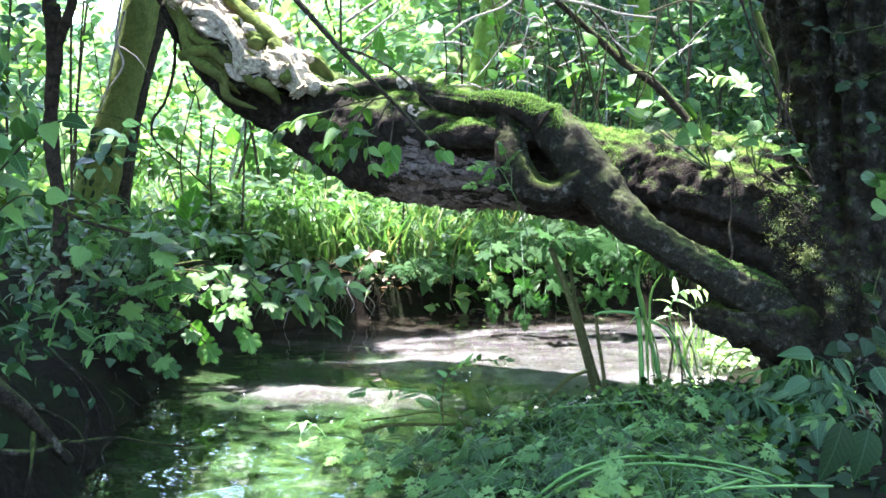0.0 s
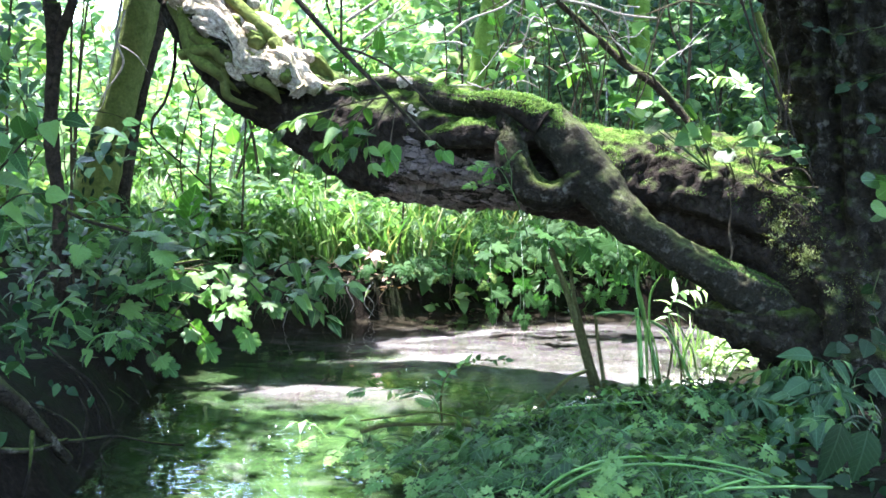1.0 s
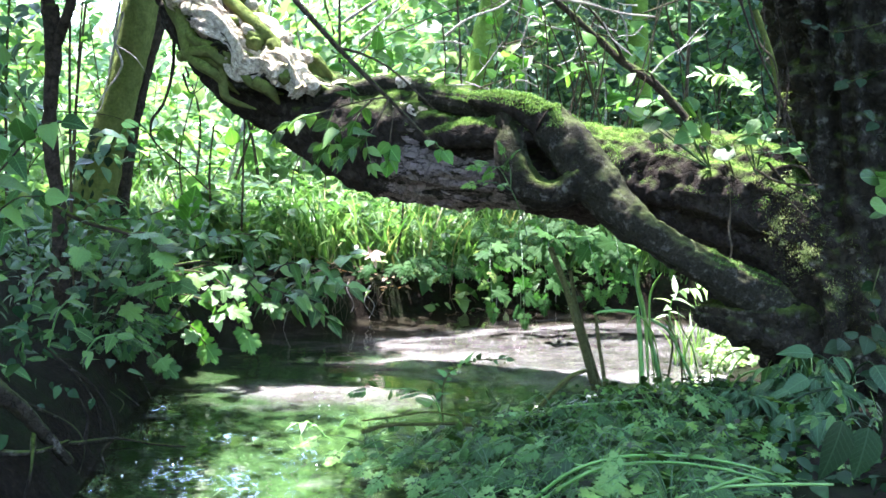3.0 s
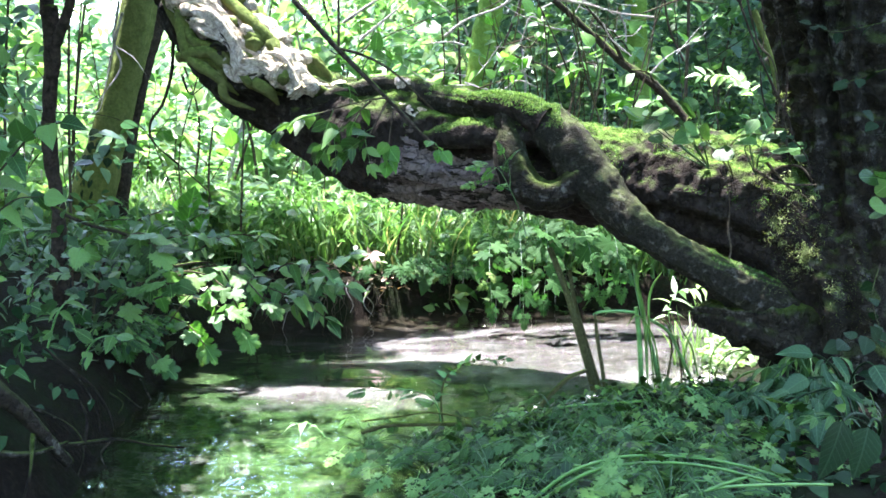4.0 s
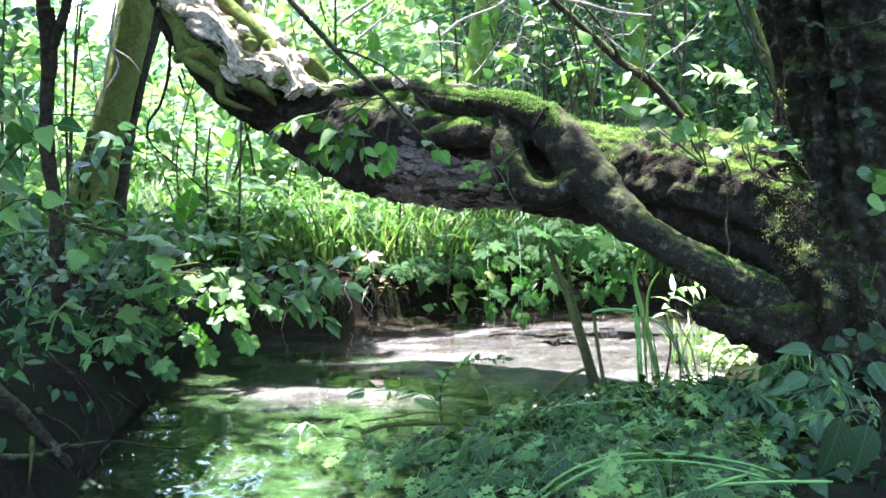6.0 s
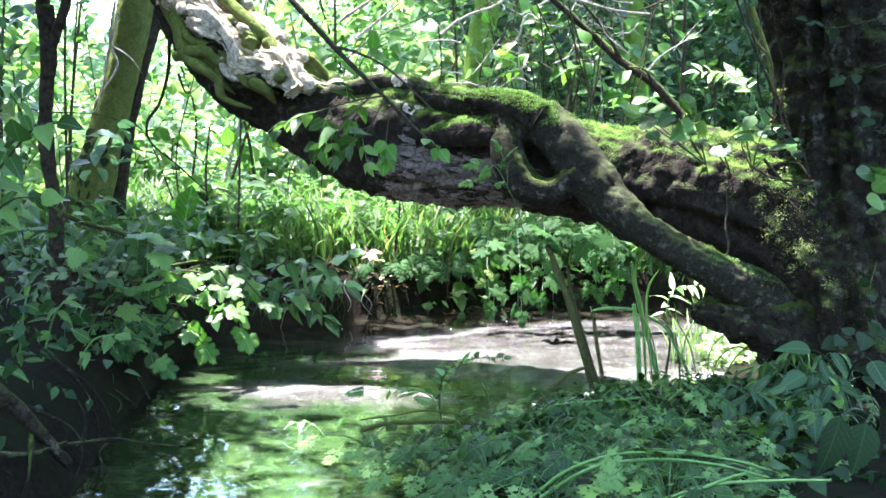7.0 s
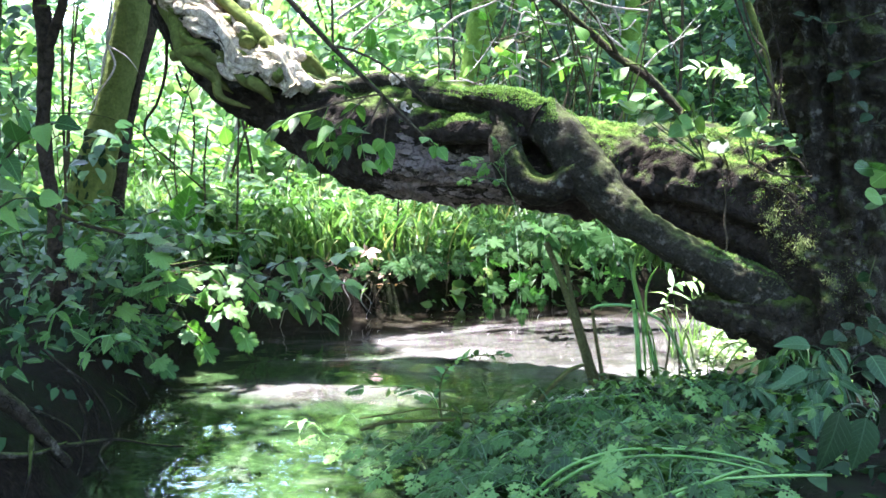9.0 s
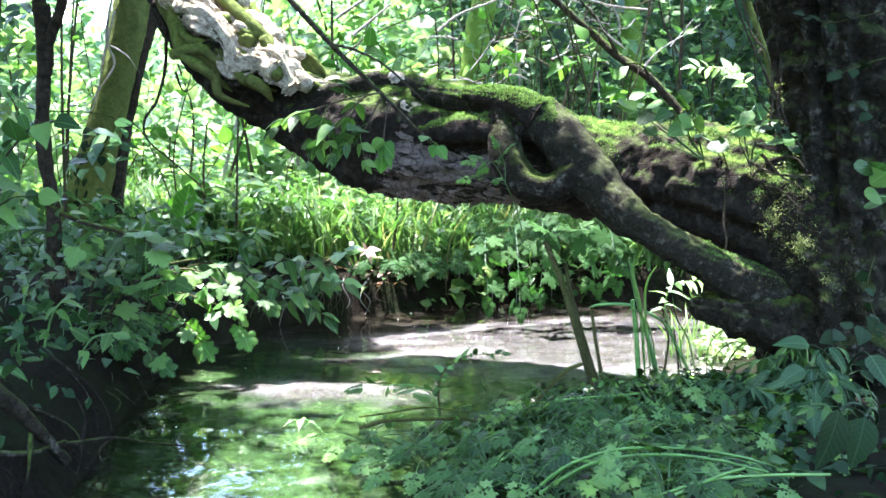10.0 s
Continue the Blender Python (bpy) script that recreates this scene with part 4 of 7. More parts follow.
    mid, nr = v[f].mean(1), np.cross(v[f[:, 1]] - v[f[:, 0]], v[f[:, 2]] - v[f[:, 0]])
    nr /= np.linalg.norm(nr, axis=1)[:, None] + 1e-12
    nr *= np.where(np.einsum("ij,ij->i", nr, mid - (0, 4.7, 1.2)) < 0, -1, 1)[:, None]
    ids = np.where((mid[:, 0] > -0.22) & (mid[:, 0] < 0.38) & (nr[:, 1] < -0.25) & (nr[:, 2] < -0.15))[0]
    for q in rng.choice(ids, 60):
        y_ax = unit(np.array((1.0, 0.0, -0.15)) - nr[q] * (nr[q][0] - 0.15 * nr[q][2]))
        x_ax = np.cross(y_ax, nr[q])
        n = 9
        a = np.linspace(0, 2 * np.pi, n, endpoint=False)
        rr = rng.uniform(0.45, 1.25, n)
        flat = np.outer(np.cos(a) * rr, y_ax) * rng.uniform(0.018, 0.060) + np.outer(np.sin(a) * rr, x_ax) * rng.uniform(0.006, 0.016)
        up = nr[q] * (0.002 + rng.uniform(0, 0.004))
        pv = np.vstack([flat + mid[q] + up, flat * 1.08 + mid[q] - up, mid[q] + up * 1.3])
        pf = [(i, (i + 1) % n, 2 * n) for i in range(n)] + [t2 for i in range(n) for t2 in ((i, n + i, n + (i + 1) % n), (i, n + (i + 1) % n, (i + 1) % n))]
        part("bark_plate", moved((pv, np.array(pf)), base), PLATE_BARK, bough_wood, smooth=False)
    return t


PLATE_BARK = bark_mat("bark_plates", (0.05, 0.040, 0.036), (0.24, 0.19, 0.18), moss_low=0.9, moss_high=1.8, scale=12.0)
# burl bark whitened to stand for overexposing sun; bare torn wood shares it
BURL_BARK = bark_mat("sun_whitened_bark", (0.17, 0.128, 0.10), (0.76, 0.655, 0.57), moss=(0.20, 0.185, 0.07), moss_low=-0.4, moss_high=1.6, scale=10.0, cracks=0.8)


def simple_tree(label, bark, path, radii, crowns=(), forks=(), rough=0.007, name="tree", rings=70, seg=22):
    base = np.array(path[0])
    t = thing(name, base, label, "tree")
    part("trunk", moved(tube(path, radii, rings, seg, rough, rough * 1.2, 2.2, rough * 2, base[0]), base), bark, t)
    for fp, fr in forks:
        part("limb", moved(tube(fp, fr, 30, 12, rough * 0.6, 0, 2.0, rough, base[0] + 3), base), bark, t)
    for c in crowns:
        crown(t, base, *c)
    return t


willow_tree()
leaning_tree = simple_tree("leaning tree with smooth yellow-green bark in sunlight", GREEN_BARK,
            [(-2.492, 6.560, 0.140), (-2.374, 6.560, 0.554), (-2.250, 6.560, 0.963), (-2.129, 6.560, 1.331), (-2.023, 6.560, 1.696), (-1.947, 6.560, 2.058), (-1.849, 6.560, 2.629), (-1.718, 6.500, 5.123)], [0.164, 0.149, 0.127, 0.112, 0.101, 0.104, 0.097, 0.075],
            [(-1.8, 3.6, 2.4, 2.8, 5.6, 7.6, 12000)])
def shade_ivy(tree, path, r, n, size):
    """Dim ivy leaves added close on a trunk to stand for leaf shade."""
    o = np.array(tree.location)
    c = spline(path, 80)
    for i in range(n):
        q, a = c[int(rng.integers(80))], rng.uniform(-2.6, -0.5)
        out = np.array((math.cos(a), math.sin(a), 0.0))
        add_leaf(tree, o, q + out * r * rng.uniform(1.0, 1.25), out * 0.3 + np.array((rng.normal(0, 0.4), 0, -1.0)), out + (0, 0, 0.4), size * rng.uniform(0.6, 1.2), L_DIM if i % 3 else L_OV_BLUE)


simple_tree("dark tree trunk leaning beside a paler one", DARK_BARK,
            [(-2.289, 6.810, 0.303), (-2.212, 6.810, 0.730), (-2.158, 6.810, 1.000), (-2.076, 6.810, 1.344), (-1.994, 6.810, 1.704), (-1.909, 6.810, 2.023), (-1.785, 6.810, 2.470), (-1.637, 6.875, 5.188)], [0.101, 0.066, 0.050, 0.046, 0.054, 0.070, 0.054, 0.050],
            [(-3.1, 6.2, 2.5, 2.5, 5.8, 7.5, 10000)])
# its two low crowns are unseen, added to darken the left bank
simple_tree("slender dark forked tree on the bank", DARK_BARK,
            [(-1.946, 5.000, 0.229), (-1.933, 5.000, 0.545), (-1.929, 5.000, 0.830), (-1.947, 5.000, 0.972), (-1.957, 5.000, 1.197), (-1.938, 5.000, 1.420), (-1.924, 5.000, 1.586), (-1.932, 5.000, 1.779), (-1.942, 5.000, 1.970), (-1.928, 5.000, 4.423)], [0.051, 0.040, 0.031, 0.031, 0.031, 0.037, 0.043, 0.037, 0.031, 0.019],
            [(-2.8, 2.6, 2.2, 2.4, 5.2, 7.0, 7000), (-2.3, 3.9, 1.5, 1.9, 2.5, 3.5, 9000, 1.0), (-1.9, 2.4, 0.9, 0.9, 2.2, 3.0, 5000, 1.0)], [([(-1.925, 5.000, 1.572), (-1.868, 4.970, 1.659), (-1.809, 4.940, 1.783), (-1.742, 4.940, 1.985)], [0.031, 0.025, 0.025, 0.020])])
for path, radii in (([(0.173, 8.438, 0.474), (0.290, 8.438, 1.568), (0.368, 8.438, 2.082), (0.442, 8.438, 2.545), (0.531, 8.438, 5.059)], [0.125, 0.106, 0.103, 0.100, 0.075]),
                    ([(1.934, 9.688, 0.396), (1.916, 9.688, 1.489), (1.876, 9.688, 2.242), (1.856, 9.688, 2.774), (1.774, 9.688, 5.156)], [0.125, 0.100, 0.094, 0.094, 0.062])):
    # the further unseen crown is added to shade the background
    simple_tree("straight tree trunk green with algae among undergrowth", ALGAE_BARK, path, radii, [(path[0][0] + 1.6, 9.0, 2.6, 2.4, 5.0, 7.2, 7000), (path[0][0] + 1.4, 12.6, 3.4, 3.0, 5.2, 7.6, 7000, 0.05)])

# ---- undergrowth ----
def clumps(x0, x1, y0, y1, z0, z1, k, n, spread=0.19, flat=0.6):
    """n spots in k clumps above the ground."""
    c = np.stack([rng.uniform(x0, x1, k), rng.uniform(y0, y1, k)], -1)
    g = height(c[:, 0], c[:, 1])
    c = np.column_stack([c, g + rng.uniform(z0, z1, k)])
    p = c[rng.integers(0, k, n)] + rng.normal(0, 1, (n, 3)) * (spread, spread, spread * flat)
    p[:, 2] = np.maximum(p[:, 2], height(p[:, 0], p[:, 1]) + 0.02)
    return p[shore(p[:, 0], p[:, 1]) > -0.12]


def fringe(p):
    """Thins the cover towards the willow's foot, where little grows."""
    edge = 0.30 + 0.04 * np.sin(p[:, 1] * 7.0) + rng.normal(0, 0.04, len(p))
    return p[(p[:, 0] < edge * p[:, 1]) | (rng.uniform(0, 1, len(p)) < 0.06)]


def leafy(name, label, category, p, geo, lo, hi, material, pitch=(-0.9, 0.3), roll=0.5):
    ob = new(name, mesh_from(name, *swarm(geo, p, rng.uniform(lo, hi, len(p)), turns(len(p), pitch, roll)), material))
    return tagged(ob, label, category, kind="stuff")


OVATE, LOBED, PARSLEY, PINNATE = leaf_ovate(0.6, 0.25, 0.12, 4), leaf_lobed(5, 0.35, 0.08), leaf_parsley(), leaf_pinnate()
def thicket(name, label, x0, x1, y0, y1, z0, z1, k, per, spread, lo, hi, material, open_sky=False):
    """Uneven clumps of leaves, each clump with its own leaf size, mostly level leaves."""
    spots, sizes = [], []
    for i in range(k):
        x, y = rng.uniform(x0, x1), rng.uniform(y0, y1)
        z = rng.uniform(z0, z1) ** 1.0
        g = float(height(x, y))
        if open_sky and -0.41 < x / y < -0.13 and (g + z - 1.0) / y > 0.03 and rng.uniform() < 0.62:
            continue
        if open_sky and 0.172 < (g + z - 1.0) / y < 0.24 and abs(x / y) < 0.42 and rng.uniform() < 0.8:
            continue
        n = int(per * rng.uniform(0.3, 1.8))
        r = spread * rng.uniform(0.5, 1.5)
        q = rng.normal(0, 1, (n, 3)) * (r, r, r * 0.55) + (x, y, g + z)
        spots.append(q)
        sizes.append(np.full(n, rng.uniform(lo, hi) * (0.62 if x > 0.2 and y < 17 else 1.0)) * rng.uniform(0.6, 1.25, n))
    p, sz = np.concatenate(spots), np.concatenate(sizes)
    p[:, 2] = np.maximum(p[:, 2], height(p[:, 0], p[:, 1]) + 0.02)
    ok = shore(p[:, 0], p[:, 1]) > -0.12
    p, sz = p[ok], sz[ok]
    ob = new(name, mesh_from(name, *swarm(OVATE, p, sz, turns(len(p), (-0.75, 0.35), 0.45)), material))
    return tagged(ob, label, "undergrowth", kind="stuff")


thicket("bank_herbs", "sunlit green herbs covering the far bank", -3.6, 3.6, 6.35, 8.8, 0.02, 0.44, 300, 22, 0.14, 0.05, 0.19, LEAF_HERB)
thicket("shrubs", "tall sunlit green shrubs behind the stream", -6, 5.5, 8.4, 12.5, 0.1, 2.9, 440, 26, 0.30, 0.09, 0.30, LEAF_BG, True)
thicket("far_shrubs", "green thicket of the wood beyond the stream", -13, 13, 12, 22, 0.1, 4.8, 660, 40, 0.55, 0.18, 0.42, LEAF_FAR, True)
thicket("far_woods", "green woodland foliage in the distance", -32, 32, 22, 60, 0.2, 14, 1500, 36, 1.5, 0.45, 1.1, LEAF_FAR, True)
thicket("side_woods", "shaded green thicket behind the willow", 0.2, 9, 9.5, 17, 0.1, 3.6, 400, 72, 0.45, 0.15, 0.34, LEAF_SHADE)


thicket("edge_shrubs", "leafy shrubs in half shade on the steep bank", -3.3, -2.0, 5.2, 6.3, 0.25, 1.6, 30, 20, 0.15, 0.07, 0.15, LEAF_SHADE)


def screen_around():
    """Unseen wood at the sides and behind, added to hold back skylight."""
    k = 700
    a, r = rng.uniform(0, 2 * np.pi, k), rng.uniform(5.5, 14, k)
    x, y = r * np.sin(a), 2.0 + r * np.cos(a)
    ok = ~((y > 0) & (np.abs(x) < 0.62 * y + 1.2))
    c = np.column_stack([x[ok], y[ok], rng.uniform(0.2, 1.0, ok.sum()) * np.where((y[ok] < 0) & (x[ok] > -1.5), 4.4, 7.5)])
    p = c[rng.integers(0, len(c), 22000)] + rng.normal(0, 1, (22000, 3)) * (0.6, 0.6, 0.45)
    p = p[(p[:, 2] > 0.1) & ~((p[:, 1] > 0) & (np.abs(p[:, 0]) < 0.56 * p[:, 1] + 0.9)) & (np.hypot(p[:, 0], p[:, 1]) > 3.5)]
    leafy("wood_screen", "unseen green leafy wood on all sides, added to dim the skylight", "woods", p, OVATE, 0.2, 0.42, LEAF_FAR)


screen_around()
gp = np.stack([rng.uniform(-2.8, 2.2, 6500), rng.uniform(6.6, 8.5, 6500), np.zeros(6500)], -1)
gp[:, 2] = height(gp[:, 0], gp[:, 1])
gp = gp[shore(gp[:, 0], gp[:, 1]) > 0.05]
tagged(new("tall_grass", mesh_from("tall_grass", *swarm(blade(1.0, 0.035, 0.6), gp, rng.uniform(0.2, 0.65, len(gp)), turns(len(gp), (-0.3, 0.3), 0.25)), GRASS_FAR)),
       "bright green tall grass on the far bank", "grass", kind="stuff")
leafy("bank_cover", "shaded feathery green herbs over the low bank", "undergrowth", fringe(clumps(-0.1, 2.9, 1.9, 3.35, 0.0, 0.085, 120, 1900, 0.10, 0.6)), PARSLEY, 0.05, 0.15, LEAF_MAT)
leafy("side_bank_cover", "small dark leaves over the shaded steep bank", "undergrowth", clumps(-3.2, -1.35, 4.1, 6.2, 0.12, 0.4, 120, 1300, 0.13), OVATE, 0.04, 0.09, LEAF_CROWN)
# dark leaf cover added to deepen the shade on the bank
leafy("shade_cover", "near-black herbs added for the deep shade at the willow's foot", "undergrowth", clumps(0.85, 2.2, 2.2, 3.25, 0.0, 0.05, 60, 280, 0.10, 0.3), OVATE, 0.03, 0.08, LEAF_BANK_SHADE, (-1.0, 0.2), 0.5)
leafy("steep_bank_cover", "dark sparse herbs over the steep shaded bank by the water", "undergrowth", clumps(-2.6, -1.16, 2.5, 4.2, 0.05, 0.30, 60, 360, 0.10), OVATE, 0.03, 0.07, LEAF_BANK_SHADE, (-1.2, 0.2), 0.6)
leafy("far_ground_cover", "low green plants on the woodland floor", "undergrowth", clumps(-11, 11, 8.5, 22, 0.02, 0.3, 500, 9000, 0.4, 0.3), OVATE, 0.12, 0.25, LEAF_FAR)
leafy("low_cover", "tiny low herbs between the stones at the water's edge", "undergrowth", fringe(clumps(0.35, 2.0, 3.4, 4.2, 0.0, 0.03, 90, 2000, 0.07, 0.32)), OVATE, 0.02, 0.05, LEAF_MAT)
stone = tube([(0, 0, -0.5), (0, 0, -0.3), (0, 0, 0.25), (0, 0, 0.5)], [0.35, 0.8, 0.75, 0.3], 6, 8, 0.2)
gn = 900
gpos = np.column_stack([rng.uniform(0.25, 1.3, gn), rng.uniform(3.85, 4.6, gn)])
gpos = gpos[(np.abs(shore(gpos[:, 0], gpos[:, 1])) < 0.16)]
gpos = np.column_stack([gpos, height(gpos[:, 0], gpos[:, 1]) + 0.003])
tagged(new("gravel", mesh_from("gravel", *swarm(stone, gpos, rng.uniform(0.008, 0.026, len(gpos)), turns(len(gpos), (-0.5, 0.5), 0.5)), GRAVEL)), "pale wet gravel at the water's edge", "gravel", kind="stuff")
leafy("leaf_litter", "dry brown fallen leaves on the far bank", "litter", clumps(-1.2, 0.6, 6.4, 7.4, 0.0, 0.02, 30, 500, 0.12, 0.05), OVATE, 0.03, 0.06, LITTER, (-0.2, 0.2), 0.2)


# ---- single plants, leaf by leaf ----
def leaf_mesh(geo, material):
    return mesh_from("leaf", *geo, material)


L_OV_BLUE, L_OV_LIGHT, L_OV = leaf_mesh(OVATE, LEAF_BLUE), leaf_mesh(OVATE, LEAF_LIGHT), leaf_mesh(OVATE, LEAF_ONE)
L_LOB, L_LOB_LIGHT, L_LOB_BLUE = leaf_mesh(LOBED, LEAF_ONE), leaf_mesh(LOBED, LEAF_LIGHT), leaf_mesh(LOBED, LEAF_BLUE)
L_PAR, L_PAR_BLUE, L_PIN, L_PIN_BLUE = leaf_mesh(PARSLEY, LEAF_ONE), leaf_mesh(PARSLEY, LEAF_BLUE), leaf_mesh(PINNATE, LEAF_ONE), leaf_mesh(PINNATE, LEAF_BLUE)
L_PAR_LIGHT = leaf_mesh(PARSLEY, LEAF_LIGHT)
L_ROUND = leaf_mesh(leaf_ovate(0.85, 0.2, 0.06, 5), LEAF_BLUE)
L_ROUND_LIGHT = leaf_mesh(leaf_ovate(0.85, 0.2, 0.06, 5), LEAF_LIGHT)
L_ELDER = leaf_mesh(leaf_pinnate(2, leaf_ovate(0.5, 0.25, 0.12, 4), 0.85, 0.52, 0.2), LEAF_ONE)
L_SUN_PALE = leaf_mesh(OVATE, LEAF_SUN_PALE)
L_SUN_PALE_LONG = leaf_mesh(leaf_ovate(0.32, 0.5, 0.15, 6), LEAF_SUN_PALE)
L_HEM_BROAD = leaf_mesh(leaf_lobed(5, 0.5, 0.1, 0.95, 0.3), LEAF_HEMLOCK)
L_HEM = leaf_mesh(PARSLEY, LEAF_HEMLOCK)
L_LONG = leaf_mesh(leaf_ovate(0.38, 0.45, 0.15, 6), LEAF_ONE)
L_LONG_DIM = leaf_mesh(leaf_ovate(0.30, 0.6, 0.25, 6), LEAF_BROAD)
L_PAR_DIM = leaf_mesh(PARSLEY, LEAF_BROAD)
L_DISC = leaf_mesh(leaf_lobed(3, 0.10, 0.015, 1.05, 0.15), LEAF_ONE)
L_BROAD = leaf_mesh(leaf_ovate(0.5, 0.35, 0.14, 8), LEAF_BROAD)
# round leaf in near-black green, dimmed to sit in the trunk's shade
L_DIM = leaf_mesh(leaf_ovate(0.85, 0.2, 0.06, 5), LEAF_DEEP_SHADE)
L_DOCK = leaf_mesh(leaf_ovate(0.62, 0.22, 0.10, 8), LEAF_DEEP_SHADE)


VARIANTS = {}
for me, shape, material in ((L_OV_BLUE, (0.5, 0.45, 0.2), LEAF_BLUE), (L_OV_LIGHT, (0.5, 0.4, 0.2), LEAF_LIGHT), (L_OV, (0.5, 0.45, 0.2), LEAF_ONE), (L_ROUND, (0.75, 0.4, 0.2), LEAF_BLUE), (L_ROUND_LIGHT, (0.75, 0.4, 0.2), LEAF_LIGHT)):
    w, bend, fold = shape
    VARIANTS[me] = [me, leaf_mesh(leaf_ovate(w, bend, fold, 5), material), leaf_mesh(leaf_ovate(w * 1.25, bend * 0.3, -fold * 0.3, 5), material), leaf_mesh(leaf_ovate(w * 0.85, bend * 1.6, fold * 1.4, 5), material)]
for me, material in ((L_LOB, LEAF_ONE), (L_LOB_LIGHT, LEAF_LIGHT), (L_LOB_BLUE, LEAF_BLUE)):
    VARIANTS[me] = [me, leaf_mesh(leaf_lobed(3, 0.3, 0.1, 0.85, 0.35), material), leaf_mesh(leaf_lobed(5, 0.25, 0.1, 1.1, 0.1), material), leaf_mesh(leaf_lobed(5, 0.45, 0.09, 0.9, 0.5), material)]


def add_leaf(t, origin, spot, way, up, size, me):
    """One leaf from spot along way, its face towards up."""
    y = unit(way)
    x = unit(np.cross(y, up))
    z = np.cross(x, y)
    kinds = VARIANTS.get(me, [me])
    ob = new("leaf", kinds[int(rng.integers(len(kinds)))])
    ob.parent = t
    m = Matrix(((x[0], y[0], z[0], 0), (x[1], y[1], z[1], 0), (x[2], y[2], z[2], 0), (0, 0, 0, 1)))
    ob.matrix_basis = Matrix.Translation(Vector(np.asarray(spot) - origin)) @ m @ Matrix.Diagonal((size, size, size, 1))
    return ob


def sprig(t, origin, path, r0, r1, meshes, n, size, start=0.15, out=1.0, droop=0.3, stem=None, face=(0, -0.5, 1.0), ahead=0.5, name="stem", tip=True):
    """A stem with leaves set alternately along it."""
    k = max(4 * len(path), 10)
    stalk = part(name, moved(tube(path, np.linspace(r0, r1, len(path)), k, 7), origin), stem or STEM_GREEN, t)
    c = spline(path, 60)
    for i in range(n):
        u = start + (1 - start) * (i + 0.6) / n
        j = min(int(u * 59), 58)
        tan = unit(c[j + 1] - c[j])
        a = i * 2.4 + rng.uniform(-0.5, 0.5)
        side = unit(np.cross(tan, (0.1, 0.2, 1.0)))
        rad = side * math.cos(a) * 1.0 + np.cross(side, tan) * math.sin(a) * 0.55
        way = tan * ahead + rad * out - np.array([0, 0, droop]) + rng.normal(0, 0.18, 3)
        up = np.array(face) + rng.normal(0, 0.35, 3)
        add_leaf(stalk, origin, c[j], way, up, size * rng.uniform(0.7, 1.2), meshes[i % len(meshes)])
    if tip:
        add_leaf(stalk, origin, c[-1], unit(c[-1] - c[-3]) - np.array([0, 0, droop * 0.5]), np.array(face) + rng.normal(0, 0.2, 3), size, meshes[0])


def plant(name, label, category, base, sprigs, group=""):
    """A plant on base from several sprigs, each a dict for sprig()."""
    o = np.asarray(base, dtype=float)
    t = thing(name, o, label, category, group)
    for s in sprigs:
        sprig(t, o, **s)
    return t


def herb(name, label, category, x, y, n, reach, tall, meshes, size, group="", leaves=1, droop=0.25, lean=(0, 0), stem=None, z=None):
    """A low plant: leaf stalks that spring from one root and arch outwards."""
    z = float(height(x, y)) if z is None else z
    o = np.array((x, y, z))
    t = thing(name, o, label, category, group)
    for i in range(n):
        a = i * 2.399 + rng.uniform(-0.4, 0.4)
        r, h = reach * rng.uniform(0.5, 1.1), tall * rng.uniform(0.6, 1.15)
        d = np.array((math.cos(a) + lean[0], math.sin(a) + lean[1], 0))
        path = [o + (0, 0, -0.01), o + d * r * 0.3 + (0, 0, h * 0.65), o + d * r * 0.75 + (0, 0, h), o + d * r + (0, 0, h * 0.95)]
        sprig(t, o, path, 0.0022, 0.0013, meshes, leaves - 1, size, 0.45, 0.9, droop, stem or STALK_DIM, (0, -0.6, 1.0), 0.6, "stalk")
    return t


# leaves added to darken the leaning trunk's shaded lower part
shade_ivy(leaning_tree, [(-2.457, 6.560, 0.291), (-2.374, 6.560, 0.554), (-2.250, 6.560, 0.963), (-2.161, 6.560, 1.240)], 0.125, 70, 0.085)
